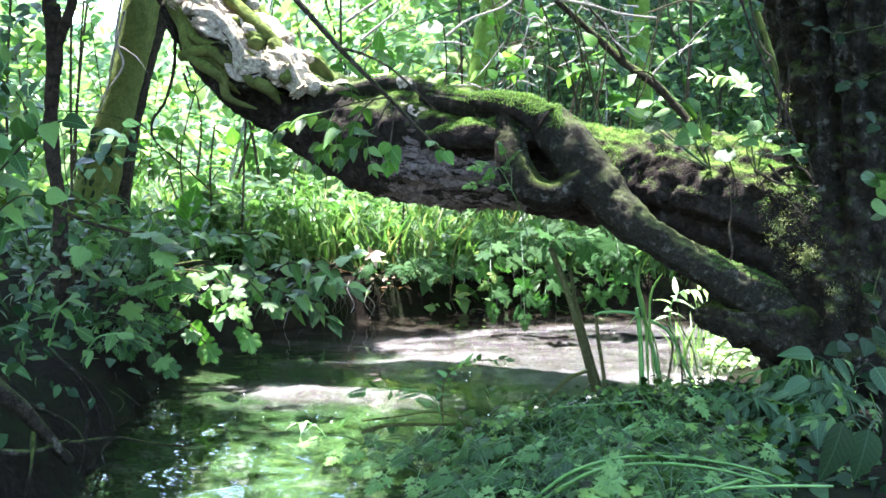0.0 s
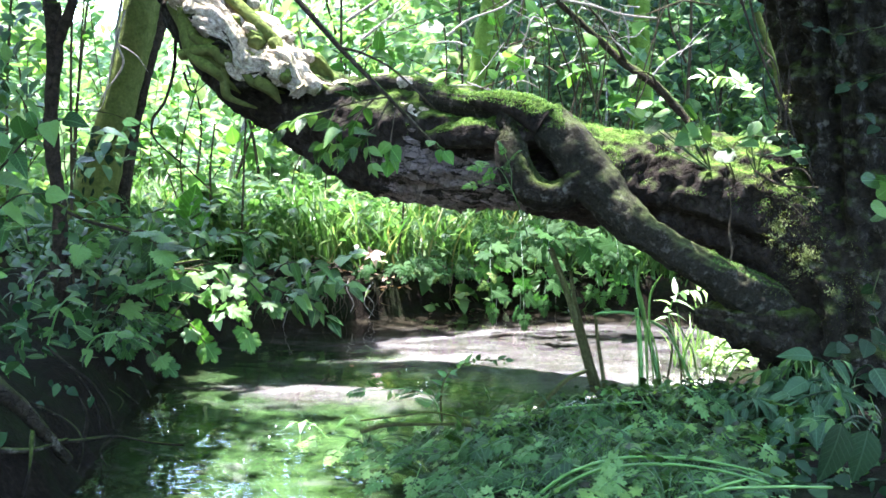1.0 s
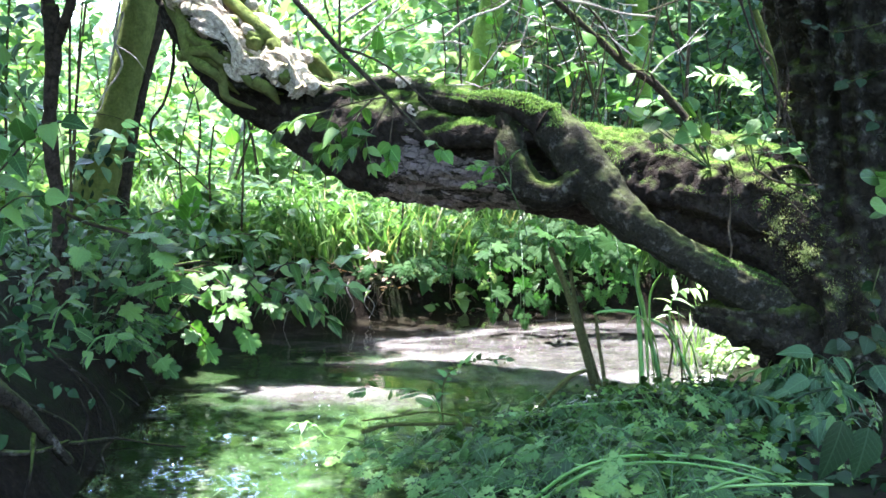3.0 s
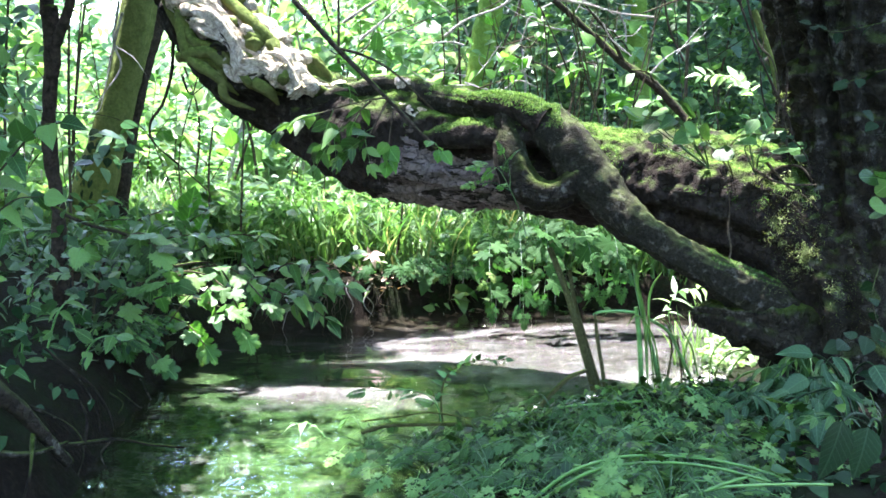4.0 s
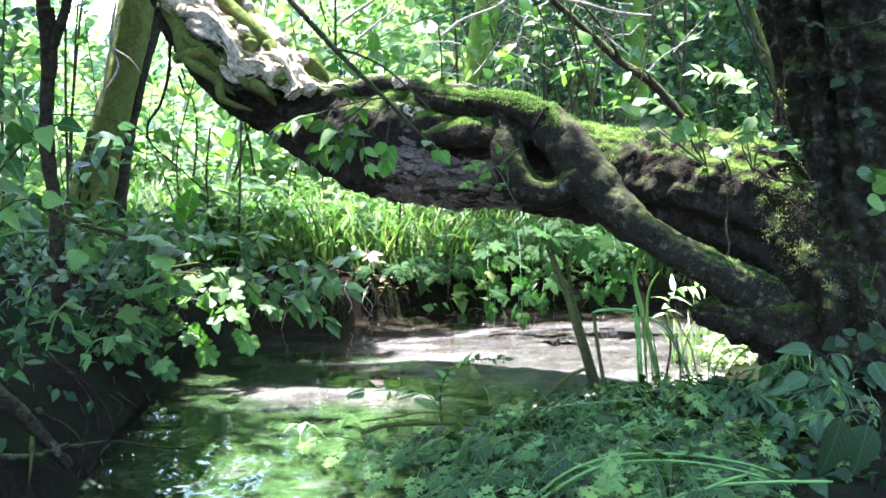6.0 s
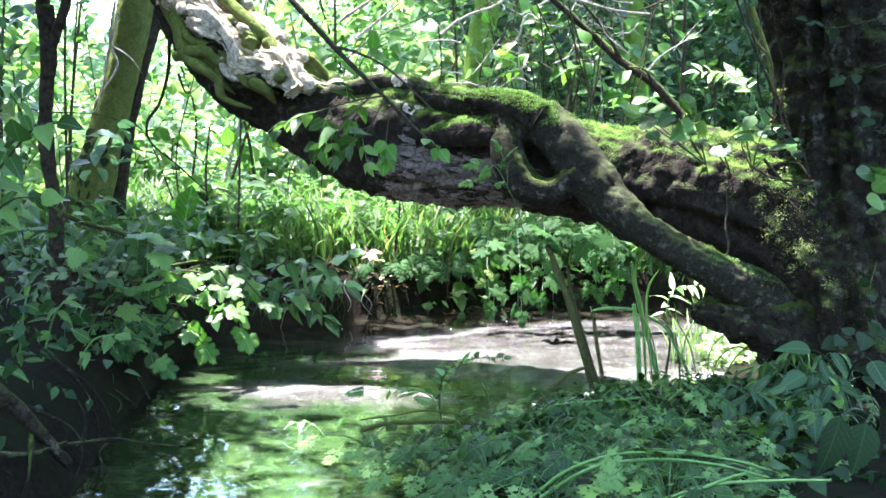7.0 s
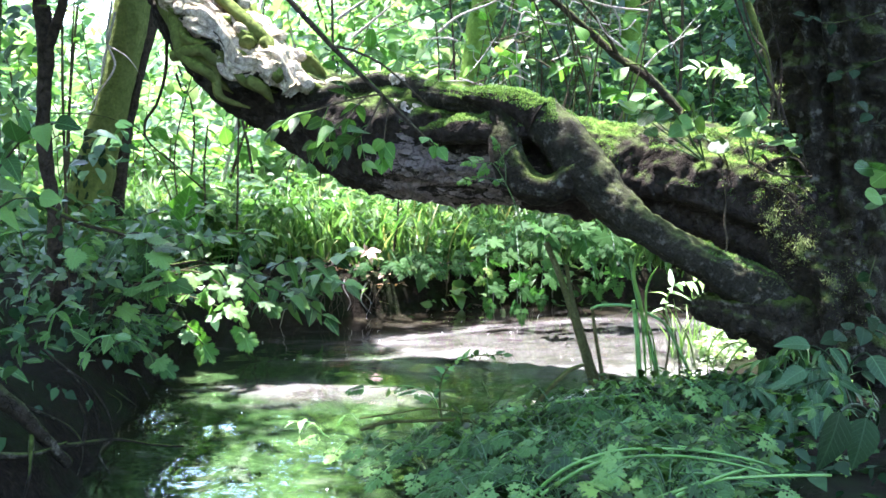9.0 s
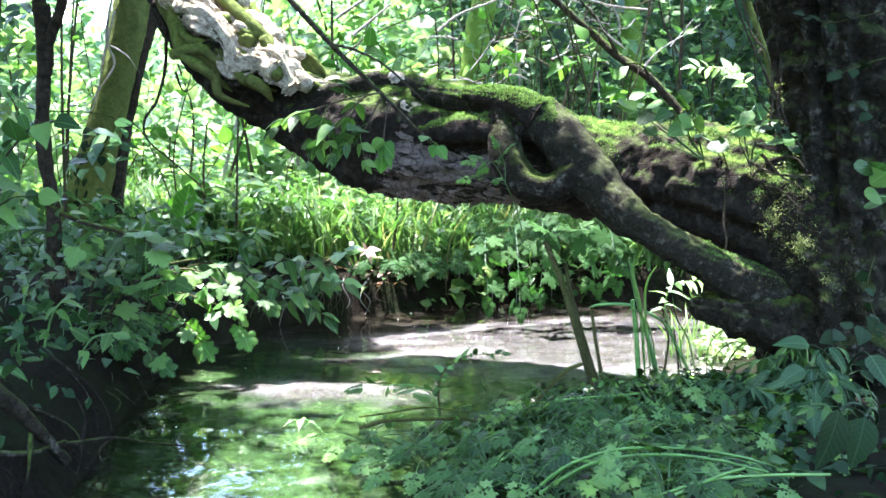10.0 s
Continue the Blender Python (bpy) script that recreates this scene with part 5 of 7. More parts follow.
# saplings rooted in the crook of the willow, their blue-green leaves before its bark
for base, leaves in (((1.081, 4.030, 0.977), (
    ([(1.081, 4.030, 0.977), (0.941, 4.005, 1.090), (0.949, 3.980, 1.170), (0.928, 3.960, 1.170)], L_ROUND, 0.085),
    ([(1.081, 4.030, 0.977), (0.997, 4.005, 1.113), (0.983, 3.980, 1.172), (0.977, 3.960, 1.188)], L_DISC, 0.075),
    ([(1.081, 4.030, 0.977), (1.030, 4.005, 1.146), (1.045, 3.980, 1.185), (1.057, 3.960, 1.192)], L_ROUND, 0.060),
    ([(1.081, 4.030, 0.977), (0.995, 3.995, 1.101), (1.041, 3.960, 1.142), (1.008, 3.940, 1.137)], L_ROUND, 0.100),
    ([(1.081, 4.030, 0.977), (1.008, 3.985, 1.078), (1.005, 3.940, 1.115), (0.977, 3.920, 1.109)], L_ROUND, 0.095),
    ([(1.081, 4.030, 0.977), (1.047, 3.975, 1.067), (1.059, 3.920, 1.062), (1.073, 3.900, 1.052)], L_DISC, 0.085),
    ([(1.081, 4.030, 0.977), (0.898, 4.015, 1.063), (0.826, 4.000, 1.121), (0.836, 3.980, 1.111)], L_DISC, 0.060),
    ([(1.081, 4.030, 0.977), (0.868, 4.040, 1.136), (0.812, 4.050, 1.193), (0.790, 4.030, 1.199)], L_DISC, 0.090),
    ([(1.081, 4.030, 0.977), (0.880, 4.040, 1.148), (0.840, 4.050, 1.198), (0.853, 4.030, 1.202)], L_DISC, 0.075))), ((1.216, 3.860, 0.952), (
    ([(1.216, 3.860, 0.952), (1.171, 3.850, 1.043), (1.167, 3.840, 1.061), (1.150, 3.820, 1.072)], L_ROUND, 0.060),
    ([(1.216, 3.860, 0.952), (1.199, 3.850, 1.033), (1.233, 3.840, 1.039), (1.212, 3.820, 1.058)], L_ROUND, 0.095),
    ([(1.216, 3.860, 0.952), (1.228, 3.840, 1.054), (1.246, 3.820, 1.116), (1.256, 3.800, 1.123)], L_ROUND, 0.065),
    ([(1.216, 3.860, 0.952), (1.215, 3.830, 1.022), (1.220, 3.800, 1.034), (1.245, 3.780, 1.042)], L_OV_BLUE, 0.130),
    ([(1.216, 3.860, 0.952), (1.269, 3.830, 1.032), (1.312, 3.800, 1.068), (1.324, 3.780, 1.071)], L_ROUND, 0.060),
    ([(1.216, 3.860, 0.952), (1.210, 3.830, 0.978), (1.213, 3.800, 0.987), (1.217, 3.780, 0.997)], L_ROUND, 0.060),
    ([(1.216, 3.860, 0.952), (1.190, 3.860, 1.087), (1.231, 3.860, 1.184), (1.210, 3.840, 1.167)], L_OV_BLUE, 0.090)))):
    plant("sapling", "small sapling with blue-green glossy leaves growing on the willow's bough", "plant", base, [
        dict(path=path, r0=0.0028, r1=0.0014, meshes=[me], n=0, size=size, droop=0.05, stem=STALK_DIM, face=(0.1, -0.75, 0.75)) for path, me, size in leaves], "saplings on the bough")
# the leafy twig that hangs before the bough
tw = (-0.537, 3.719, 1.600)
plant("hanging_branch", "thin bare branch with fans of green leaves hanging before the bough", "branch", tw, [
    dict(path=[(-0.660, 3.781, 1.754), (-0.537, 3.719, 1.600), (-0.383, 3.719, 1.426), (-0.218, 3.719, 1.260), (-0.102, 3.688, 1.141), (-0.008, 3.656, 1.037)], r0=0.014, r1=0.005, meshes=[L_OV], n=0, size=0.044, stem=DARK_BARK, tip=False),
    dict(path=[(-0.196, 3.706, 1.245), (-0.276, 3.656, 1.230), (-0.376, 3.625, 1.203), (-0.454, 3.594, 1.176)], r0=0.004, r1=0.002, meshes=[L_ELDER], n=4, size=0.165, stem=TWIG_BARK, droop=-0.05, start=0.2, face=(0, -0.25, 1)),
    dict(path=[(-0.257, 3.688, 1.232), (-0.315, 3.625, 1.173), (-0.373, 3.594, 1.111), (-0.404, 3.594, 1.071)], r0=0.004, r1=0.002, meshes=[L_ELDER, L_ROUND], n=4, size=0.12, stem=TWIG_BARK, droop=0.1, start=0.4, face=(0, -0.5, 1)),
    dict(path=[(-0.195, 3.688, 1.238), (-0.230, 3.644, 1.164), (-0.263, 3.606, 1.101), (-0.292, 3.594, 1.081)], r0=0.004, r1=0.002, meshes=[L_ELDER, L_ROUND], n=4, size=0.12, stem=TWIG_BARK, droop=0.1, start=0.4, face=(0, -0.5, 1)),
    dict(path=[(-0.174, 3.688, 1.207), (-0.186, 3.656, 1.123), (-0.193, 3.631, 1.057), (-0.197, 3.625, 1.010)], r0=0.003, r1=0.002, meshes=[L_ROUND_LIGHT], n=5, size=0.062, stem=TWIG_BARK, start=0.5),
    dict(path=[(-0.102, 3.688, 1.141), (-0.049, 3.644, 1.092), (0.002, 3.625, 1.045)], r0=0.003, r1=0.002, meshes=[L_ROUND_LIGHT], n=3, size=0.062, stem=TWIG_BARK, start=0.5),
    dict(path=[(-0.383, 3.719, 1.426), (-0.300, 3.719, 1.405), (-0.196, 3.719, 1.353), (-0.103, 3.750, 1.273), (-0.030, 3.781, 1.202)], r0=0.006, r1=0.003, meshes=[L_OV_LIGHT], n=0, size=0.044, stem=TWIG_BARK, tip=False),
])
plant("elder_sprig", "pale green cut leaves rising before the bough", "plant", (0.332, 4.000, 0.716), [
    dict(path=[(0.342, 4.000, 0.705), (0.314, 4.000, 0.808), (0.273, 3.980, 0.899), (0.226, 3.960, 0.978), (0.174, 3.940, 0.987)], r0=0.003, r1=0.0015, meshes=[L_PAR_LIGHT, L_PAR], n=4, size=0.085, start=0.45, droop=0.05, stem=STALK_DIM, face=(0, -0.7, 0.8)),
    dict(path=[(0.273, 3.980, 0.899), (0.271, 3.960, 0.966), (0.252, 3.950, 1.022)], r0=0.002, r1=0.0015, meshes=[L_PAR_LIGHT], n=2, size=0.075, start=0.4, droop=0.0, stem=STALK_DIM, face=(0, -0.7, 0.8)),
    dict(path=[(0.280, 3.980, 0.888), (0.215, 3.950, 0.922), (0.151, 3.930, 0.922)], r0=0.002, r1=0.0015, meshes=[L_PAR_LIGHT], n=2, size=0.08, start=0.5, droop=0.1, stem=STALK_DIM, face=(0, -0.7, 0.8))])
plant("bramble_sprig", "round blue-green leaves on a sprig along the mossy bough", "plant", (1.140, 3.980, 0.978), [
    dict(path=[(1.163, 3.980, 0.951), (1.067, 3.950, 1.062), (0.996, 3.940, 1.120), (0.904, 3.950, 1.151), (0.798, 3.980, 1.188)], r0=0.003, r1=0.002, meshes=[L_DISC], n=9, size=0.068, start=0.25, droop=0.05, stem=STEM_BROWN, face=(0, -0.9, 0.7)),
    dict(path=[(1.163, 3.980, 0.951), (1.124, 3.930, 1.033), (1.158, 3.900, 1.099), (1.225, 3.870, 1.109), (1.333, 3.860, 1.061)], r0=0.003, r1=0.002, meshes=[L_DISC, L_OV_BLUE], n=8, size=0.06, start=0.3, droop=0.05, stem=STEM_BROWN, face=(0, -0.8, 0.8)),
    dict(path=[(1.067, 3.950, 1.062), (1.027, 3.950, 1.144), (0.999, 3.960, 1.200)], r0=0.003, r1=0.002, meshes=[L_DISC], n=3, size=0.068, start=0.4, droop=0.05, stem=STEM_BROWN, face=(0, -1, 0.6))])
# fresh shoots in the sun behind the bough
for paths, size in (([[(0.869, 5.900, 1.149), (0.883, 5.900, 1.380), (0.845, 5.880, 1.543), (0.750, 5.860, 1.531)], [(0.913, 5.900, 1.149), (0.957, 5.900, 1.331), (1.045, 5.880, 1.445)], [(0.883, 5.900, 1.380), (0.920, 5.900, 1.561), (0.879, 5.900, 1.675)]], 0.115),
                    ([[(0.282, 5.700, 1.367), (0.320, 5.700, 1.526), (0.369, 5.680, 1.603)], [(0.321, 5.700, 1.415), (0.387, 5.700, 1.494), (0.441, 5.700, 1.548)]], 0.095),
                    ([[(0.587, 6.000, 1.387), (0.612, 6.000, 1.637), (0.577, 6.000, 1.836)], [(0.599, 6.000, 1.570), (0.641, 6.000, 1.769), (0.545, 5.950, 1.894)]], 0.10),
                    ([[(-0.502, 6.200, 1.400), (-0.466, 6.200, 1.624), (-0.292, 6.200, 1.744)], [(-0.642, 6.200, 1.417), (-0.605, 6.200, 1.624), (-0.726, 6.200, 1.727)]], 0.14),
                    ([[(1.285, 6.400, 1.216), (1.319, 6.400, 1.359), (1.368, 6.380, 1.394)], [(1.213, 6.400, 1.216), (1.229, 6.400, 1.359), (1.152, 6.380, 1.411)]], 0.12)):
    o = paths[0][0]
    plant("leafy_shoot", "upright shoot with fresh yellow-green leaves in the sun", "shrub", o, [
        dict(path=q, r0=0.006, r1=0.003, meshes=[L_ROUND_LIGHT, L_OV_LIGHT], n=6, size=size, start=0.3, droop=0.1, stem=STALK_DIM, face=(0, -0.7, 0.8)) for q in paths], "leafy shoots")
plant("sunlit_sprig", "sprig of leaves tinted pale for full sun beside the trunk", "plant", (1.734, 5.438, 1.275), [
    dict(path=[(1.787, 5.500, 1.185), (1.695, 5.469, 1.383), (1.576, 5.438, 1.456), (1.408, 5.438, 1.472)], r0=0.004, r1=0.002, meshes=[L_SUN_PALE], n=24, size=0.085, start=0.3, droop=0.0, face=(0, -0.5, 1))])
plant("sunlit_sprig", "leaves tinted pale for full sun beneath the leaning limb", "plant", (1.223, 5.000, 0.142), [
    dict(path=[(1.195, 5.000, 0.113), (1.142, 4.969, 0.234), (1.175, 4.938, 0.353), (1.308, 4.906, 0.379)], r0=0.004, r1=0.002, meshes=[L_SUN_PALE_LONG], n=13, size=0.10, start=0.3, droop=0.05, out=1.3, face=(0, -0.15, 1))])
plant("ivy_sprig", "two round leaves on a stalk before the dark trunk", "plant", (1.619, 3.500, 0.921), [
    dict(path=[(1.656, 3.500, 0.980), (1.584, 3.469, 0.941), (1.502, 3.438, 0.946)], r0=0.003, r1=0.002, meshes=[L_DISC], n=2, size=0.075, start=0.3, droop=0.1, face=(0, -1, 0.5)),
    dict(path=[(1.663, 3.500, 0.822), (1.598, 3.469, 0.839), (1.535, 3.438, 0.848)], r0=0.003, r1=0.002, meshes=[L_DISC], n=1, size=0.075, start=0.3, droop=0.1, face=(0, -1, 0.5))])

for pts, n, size in (([(1.689, 3.688, 1.351), (1.607, 3.688, 1.330), (1.532, 3.656, 1.307), (1.459, 3.625, 1.284)], 4, 0.06), ([(1.699, 3.688, 1.083), (1.636, 3.688, 1.104), (1.579, 3.656, 1.154)], 3, 0.06), ([(1.641, 3.688, 1.513), (1.559, 3.688, 1.493), (1.424, 3.656, 1.469), (1.341, 3.656, 1.499)], 5, 0.045),
                     ([(1.371, 3.688, 0.917), (1.336, 3.656, 1.021), (1.282, 3.656, 1.082), (1.230, 3.656, 1.093)], 6, 0.05), ([(1.578, 3.562, 0.635), (1.525, 3.500, 0.521), (1.532, 3.438, 0.410)], 4, 0.06), ([(1.438, 3.062, 0.385), (1.383, 3.062, 0.439), (1.312, 3.062, 0.457), (1.243, 3.062, 0.435)], 5, 0.06)):
    plant("ivy_sprig", "dim round leaves climbing before the dark trunk", "plant", pts[0], [
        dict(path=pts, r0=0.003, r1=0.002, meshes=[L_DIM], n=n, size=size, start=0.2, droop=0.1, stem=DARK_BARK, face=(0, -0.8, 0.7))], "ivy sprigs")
plant("sunlit_sprig", "leaves tinted pale for the sun's shine just above the stream", "plant", (-0.435, 3.594, 0.004), [
    dict(path=[(-0.415, 3.594, -0.027), (-0.456, 3.594, 0.026), (-0.497, 3.594, 0.051), (-0.539, 3.594, 0.047)], r0=0.003, r1=0.002, meshes=[L_SUN_PALE_LONG], n=7, size=0.05, start=0.2, droop=0.0, face=(0, -0.3, 1))])
plant("sunlit_sprig", "leaves tinted pale for the sun's shine among the currant leaves", "plant", (-1.231, 4.438, 0.316), [
    dict(path=[(-1.241, 4.469, 0.285), (-1.119, 4.406, 0.422), (-1.023, 4.375, 0.452), (-0.994, 4.344, 0.330)], r0=0.003, r1=0.002, meshes=[L_SUN_PALE, L_LOB_LIGHT, L_LOB_LIGHT], n=6, size=0.07, start=0.5, droop=0.1, stem=TWIG_BARK, face=(0, -0.3, 1))])

# the bank on the left: currant-like shrubs with lobed leaves
plant("currant_bush", "sunlit toothed lobed leaves hanging over the water's edge", "shrub", (-1.457, 4.750, 0.157), [
    dict(path=[(-1.525, 4.875, 0.078), (-1.350, 4.688, 0.439), (-1.131, 4.562, 0.507), (-0.963, 4.500, 0.410), (-0.882, 4.438, 0.238)], r0=0.007, r1=0.003, meshes=[L_LOB_LIGHT, L_LOB], n=11, size=0.100, start=0.35, droop=0.5, stem=TWIG_BARK, face=(0.1, -0.9, 0.7)),
    dict(path=[(-1.525, 4.875, 0.078), (-1.350, 4.625, 0.287), (-1.172, 4.500, 0.280), (-1.069, 4.438, 0.187)], r0=0.006, r1=0.003, meshes=[L_LOB_LIGHT, L_LOB], n=8, size=0.104, start=0.35, droop=0.6, stem=TWIG_BARK, face=(0, -1, 0.6)),
    dict(path=[(-1.525, 4.875, 0.078), (-1.388, 4.625, 0.340), (-1.195, 4.500, 0.410), (-0.976, 4.438, 0.354)], r0=0.006, r1=0.003, meshes=[L_LOB_LIGHT], n=9, size=0.096, start=0.3, droop=0.4, stem=TWIG_BARK),
    dict(path=[(-1.525, 4.875, 0.078), (-1.297, 4.688, 0.439), (-1.014, 4.625, 0.527), (-0.794, 4.562, 0.349)], r0=0.006, r1=0.003, meshes=[L_LOB, L_LOB_LIGHT], n=9, size=0.088, start=0.4, droop=0.4, stem=TWIG_BARK)])
plant("currant_bush", "blue-green lobed leaves in the shade of the bank", "shrub", (-1.590, 4.500, 0.097), [
    dict(path=[(-1.618, 4.500, 0.044), (-1.537, 4.375, 0.426), (-1.435, 4.312, 0.633), (-1.292, 4.250, 0.711), (-1.203, 4.188, 0.643)], r0=0.008, r1=0.003, meshes=[L_LOB_BLUE, L_LOB], n=12, size=0.120, start=0.3, droop=0.4, stem=TWIG_BARK),
    dict(path=[(-1.618, 4.500, 0.044), (-1.444, 4.312, 0.335), (-1.278, 4.188, 0.499), (-1.118, 4.125, 0.507)], r0=0.007, r1=0.003, meshes=[L_LOB_BLUE], n=11, size=0.112, start=0.25, droop=0.5, stem=TWIG_BARK),
    dict(path=[(-1.618, 4.500, 0.044), (-1.592, 4.312, 0.335), (-1.586, 4.250, 0.565), (-1.512, 4.188, 0.667)], r0=0.007, r1=0.003, meshes=[L_LOB_BLUE, L_LOB], n=11, size=0.104, start=0.2, droop=0.4, stem=TWIG_BARK),
    dict(path=[(-1.618, 4.500, 0.044), (-1.381, 4.188, 0.233), (-1.289, 4.125, 0.268), (-1.155, 4.062, 0.185)], r0=0.006, r1=0.003, meshes=[L_LOB_BLUE, L_LOB], n=9, size=0.096, start=0.2, droop=0.5, stem=TWIG_BARK)])
plant("nettle", "dark green pointed leaves on upright stems at the water's edge", "plant", (-1.524, 3.750, 0.116), [
    dict(path=[(-1.547, 3.750, 0.072), (-1.494, 3.688, 0.260), (-1.421, 3.625, 0.441), (-1.354, 3.562, 0.512)], r0=0.005, r1=0.003, meshes=[L_OV, L_LONG], n=7, size=0.080, start=0.3, droop=0.45),
    dict(path=[(-1.612, 3.750, 0.072), (-1.577, 3.688, 0.303), (-1.524, 3.625, 0.483), (-1.500, 3.625, 0.566)], r0=0.005, r1=0.003, meshes=[L_OV, L_OV_BLUE], n=7, size=0.080, start=0.15, droop=0.45),
    dict(path=[(-1.509, 3.875, 0.041), (-1.414, 3.812, 0.213), (-1.323, 3.750, 0.335), (-1.215, 3.688, 0.367)], r0=0.005, r1=0.003, meshes=[L_OV_BLUE, L_OV], n=6, size=0.080, start=0.15, droop=0.45)])
plant("nettle", "leaves catching blue skylight at the edge of the bank", "plant", (-1.401, 2.875, 0.322), [
    dict(path=[(-1.435, 2.875, 0.288), (-1.395, 2.875, 0.456), (-1.335, 2.875, 0.507), (-1.277, 2.875, 0.523)], r0=0.004, r1=0.002, meshes=[L_OV_BLUE], n=7, size=0.064, start=0.3, droop=0.05),
    dict(path=[(-1.435, 2.875, 0.288), (-1.382, 2.875, 0.373), (-1.330, 2.875, 0.423), (-1.265, 2.875, 0.406)], r0=0.004, r1=0.002, meshes=[L_OV_BLUE], n=6, size=0.064, start=0.3, droop=0.05)])
plant("broad_leaf_plant", "large soft leaves in the shade beside a slender tree", "plant", (-1.781, 3.875, 0.537), [
    dict(path=[(-1.882, 3.875, 0.222), (-1.822, 3.875, 0.626), (-1.716, 3.812, 0.914), (-1.608, 3.750, 1.063)], r0=0.006, r1=0.003, meshes=[L_ROUND, L_OV], n=9, size=0.136, start=0.35, droop=0.3, face=(0.1, -0.6, 1)),
    dict(path=[(-1.882, 3.875, 0.222), (-1.805, 3.875, 0.492), (-1.702, 3.812, 0.719), (-1.544, 3.750, 0.766)], r0=0.006, r1=0.003, meshes=[L_OV, L_OV_BLUE], n=9, size=0.088, start=0.3, droop=0.3),
    dict(path=[(-1.956, 4.125, 0.172), (-1.934, 4.250, 0.976), (-1.899, 4.312, 1.362), (-1.849, 4.375, 1.489)], r0=0.006, r1=0.003, meshes=[L_OV, L_OV_BLUE], n=10, size=0.080, start=0.5, droop=0.2)])
plant("hazel_branch", "broad soft shaded leaves on a low branch over the bank", "branch", (-1.778, 3.700, 0.727), [
    dict(path=[(-1.778, 3.700, 0.727), (-1.686, 3.700, 0.916), (-1.590, 3.680, 1.021), (-1.474, 3.660, 1.134), (-1.383, 3.640, 1.153)], r0=0.006, r1=0.003, meshes=[L_ROUND], n=7, size=0.095, start=0.25, droop=0.35, stem=DARK_BARK, face=(0, -0.9, 0.5)),
    dict(path=[(-1.778, 3.700, 0.727), (-1.670, 3.700, 0.811), (-1.575, 3.680, 0.875), (-1.462, 3.660, 0.886)], r0=0.005, r1=0.002, meshes=[L_ROUND, L_OV_BLUE], n=8, size=0.085, start=0.2, droop=0.35, stem=DARK_BARK, face=(0, -0.9, 0.5)),
    dict(path=[(-1.757, 3.800, 1.361), (-1.665, 3.780, 1.317), (-1.594, 3.760, 1.263), (-1.547, 3.740, 1.189)], r0=0.004, r1=0.002, meshes=[L_OV_BLUE, L_ROUND], n=8, size=0.08, start=0.1, droop=0.3, stem=DARK_BARK, face=(0, -0.9, 0.5))])
for px, py, dd in (((-1.792, 5.375, 0.450), (-1.674, 5.312, 0.669), (-1.473, 5.250, 0.762)), ((-1.554, 5.625, 0.424), (-1.437, 5.562, 0.653), (-1.293, 5.500, 0.751)), ((-2.079, 5.500, 0.594), (-1.958, 5.438, 0.754), (-1.812, 5.375, 0.818)), ((-2.123, 5.125, 0.328), (-2.116, 5.062, 0.627), (-2.142, 5.000, 0.745))):
    o = (px[0], px[1], float(height(px[0], px[1])))
    plant("dogwood_shrub", "leafy green shrub with mixed light and dark leaves", "shrub", o, [
        dict(path=[o, px, py, dd], r0=0.007, r1=0.003, meshes=[L_OV_LIGHT, L_OV, L_OV_BLUE], n=17, size=0.088, start=0.3, droop=0.3, stem=TWIG_BARK),
        dict(path=[o, np.array(px) + (0.1, -0.05, 0.05), np.array(py) + (0.25, 0, -0.05), np.array(dd) + (0.3, 0, -0.15)], r0=0.007, r1=0.003, meshes=[L_OV, L_OV_LIGHT], n=15, size=0.088, start=0.3, droop=0.3, stem=TWIG_BARK)], "shrubs of the bank")
# dark shrub on the far bank's corner
for a, b, c in (((-1.000, 5.562, 0.239), (-0.881, 5.438, 0.443), (-0.679, 5.312, 0.456)), ((-0.860, 5.688, 0.189), (-0.672, 5.500, 0.374), (-0.504, 5.375, 0.326)), ((-1.139, 5.625, 0.262), (-1.110, 5.500, 0.500), (-1.003, 5.438, 0.599)), ((-0.738, 5.750, 0.180), (-0.623, 5.625, 0.424), (-0.520, 5.562, 0.494))):
    gy = a[1]
    while float(shore(a[0], gy)) < 0.08:
        gy += 0.04
    o = (a[0], gy, float(height(a[0], gy)))
    plant("hazel_shrub", "broad blue-green leaves shading the corner of the far bank", "shrub", o, [
        dict(path=[o, a, b, c], r0=0.006, r1=0.003, meshes=[L_OV_BLUE, L_ROUND], n=15, size=0.12, start=0.25, droop=0.35, stem=TWIG_BARK),
        dict(path=[o, np.array(a) + (0.05, 0.1, 0.1), np.array(b) + (-0.15, -0.1, -0.06), np.array(c) + (-0.1, -0.15, -0.15)], r0=0.006, r1=0.003, meshes=[L_OV_BLUE], n=12, size=0.12, start=0.25, droop=0.4, stem=TWIG_BARK)], "shrubs of the far bank")

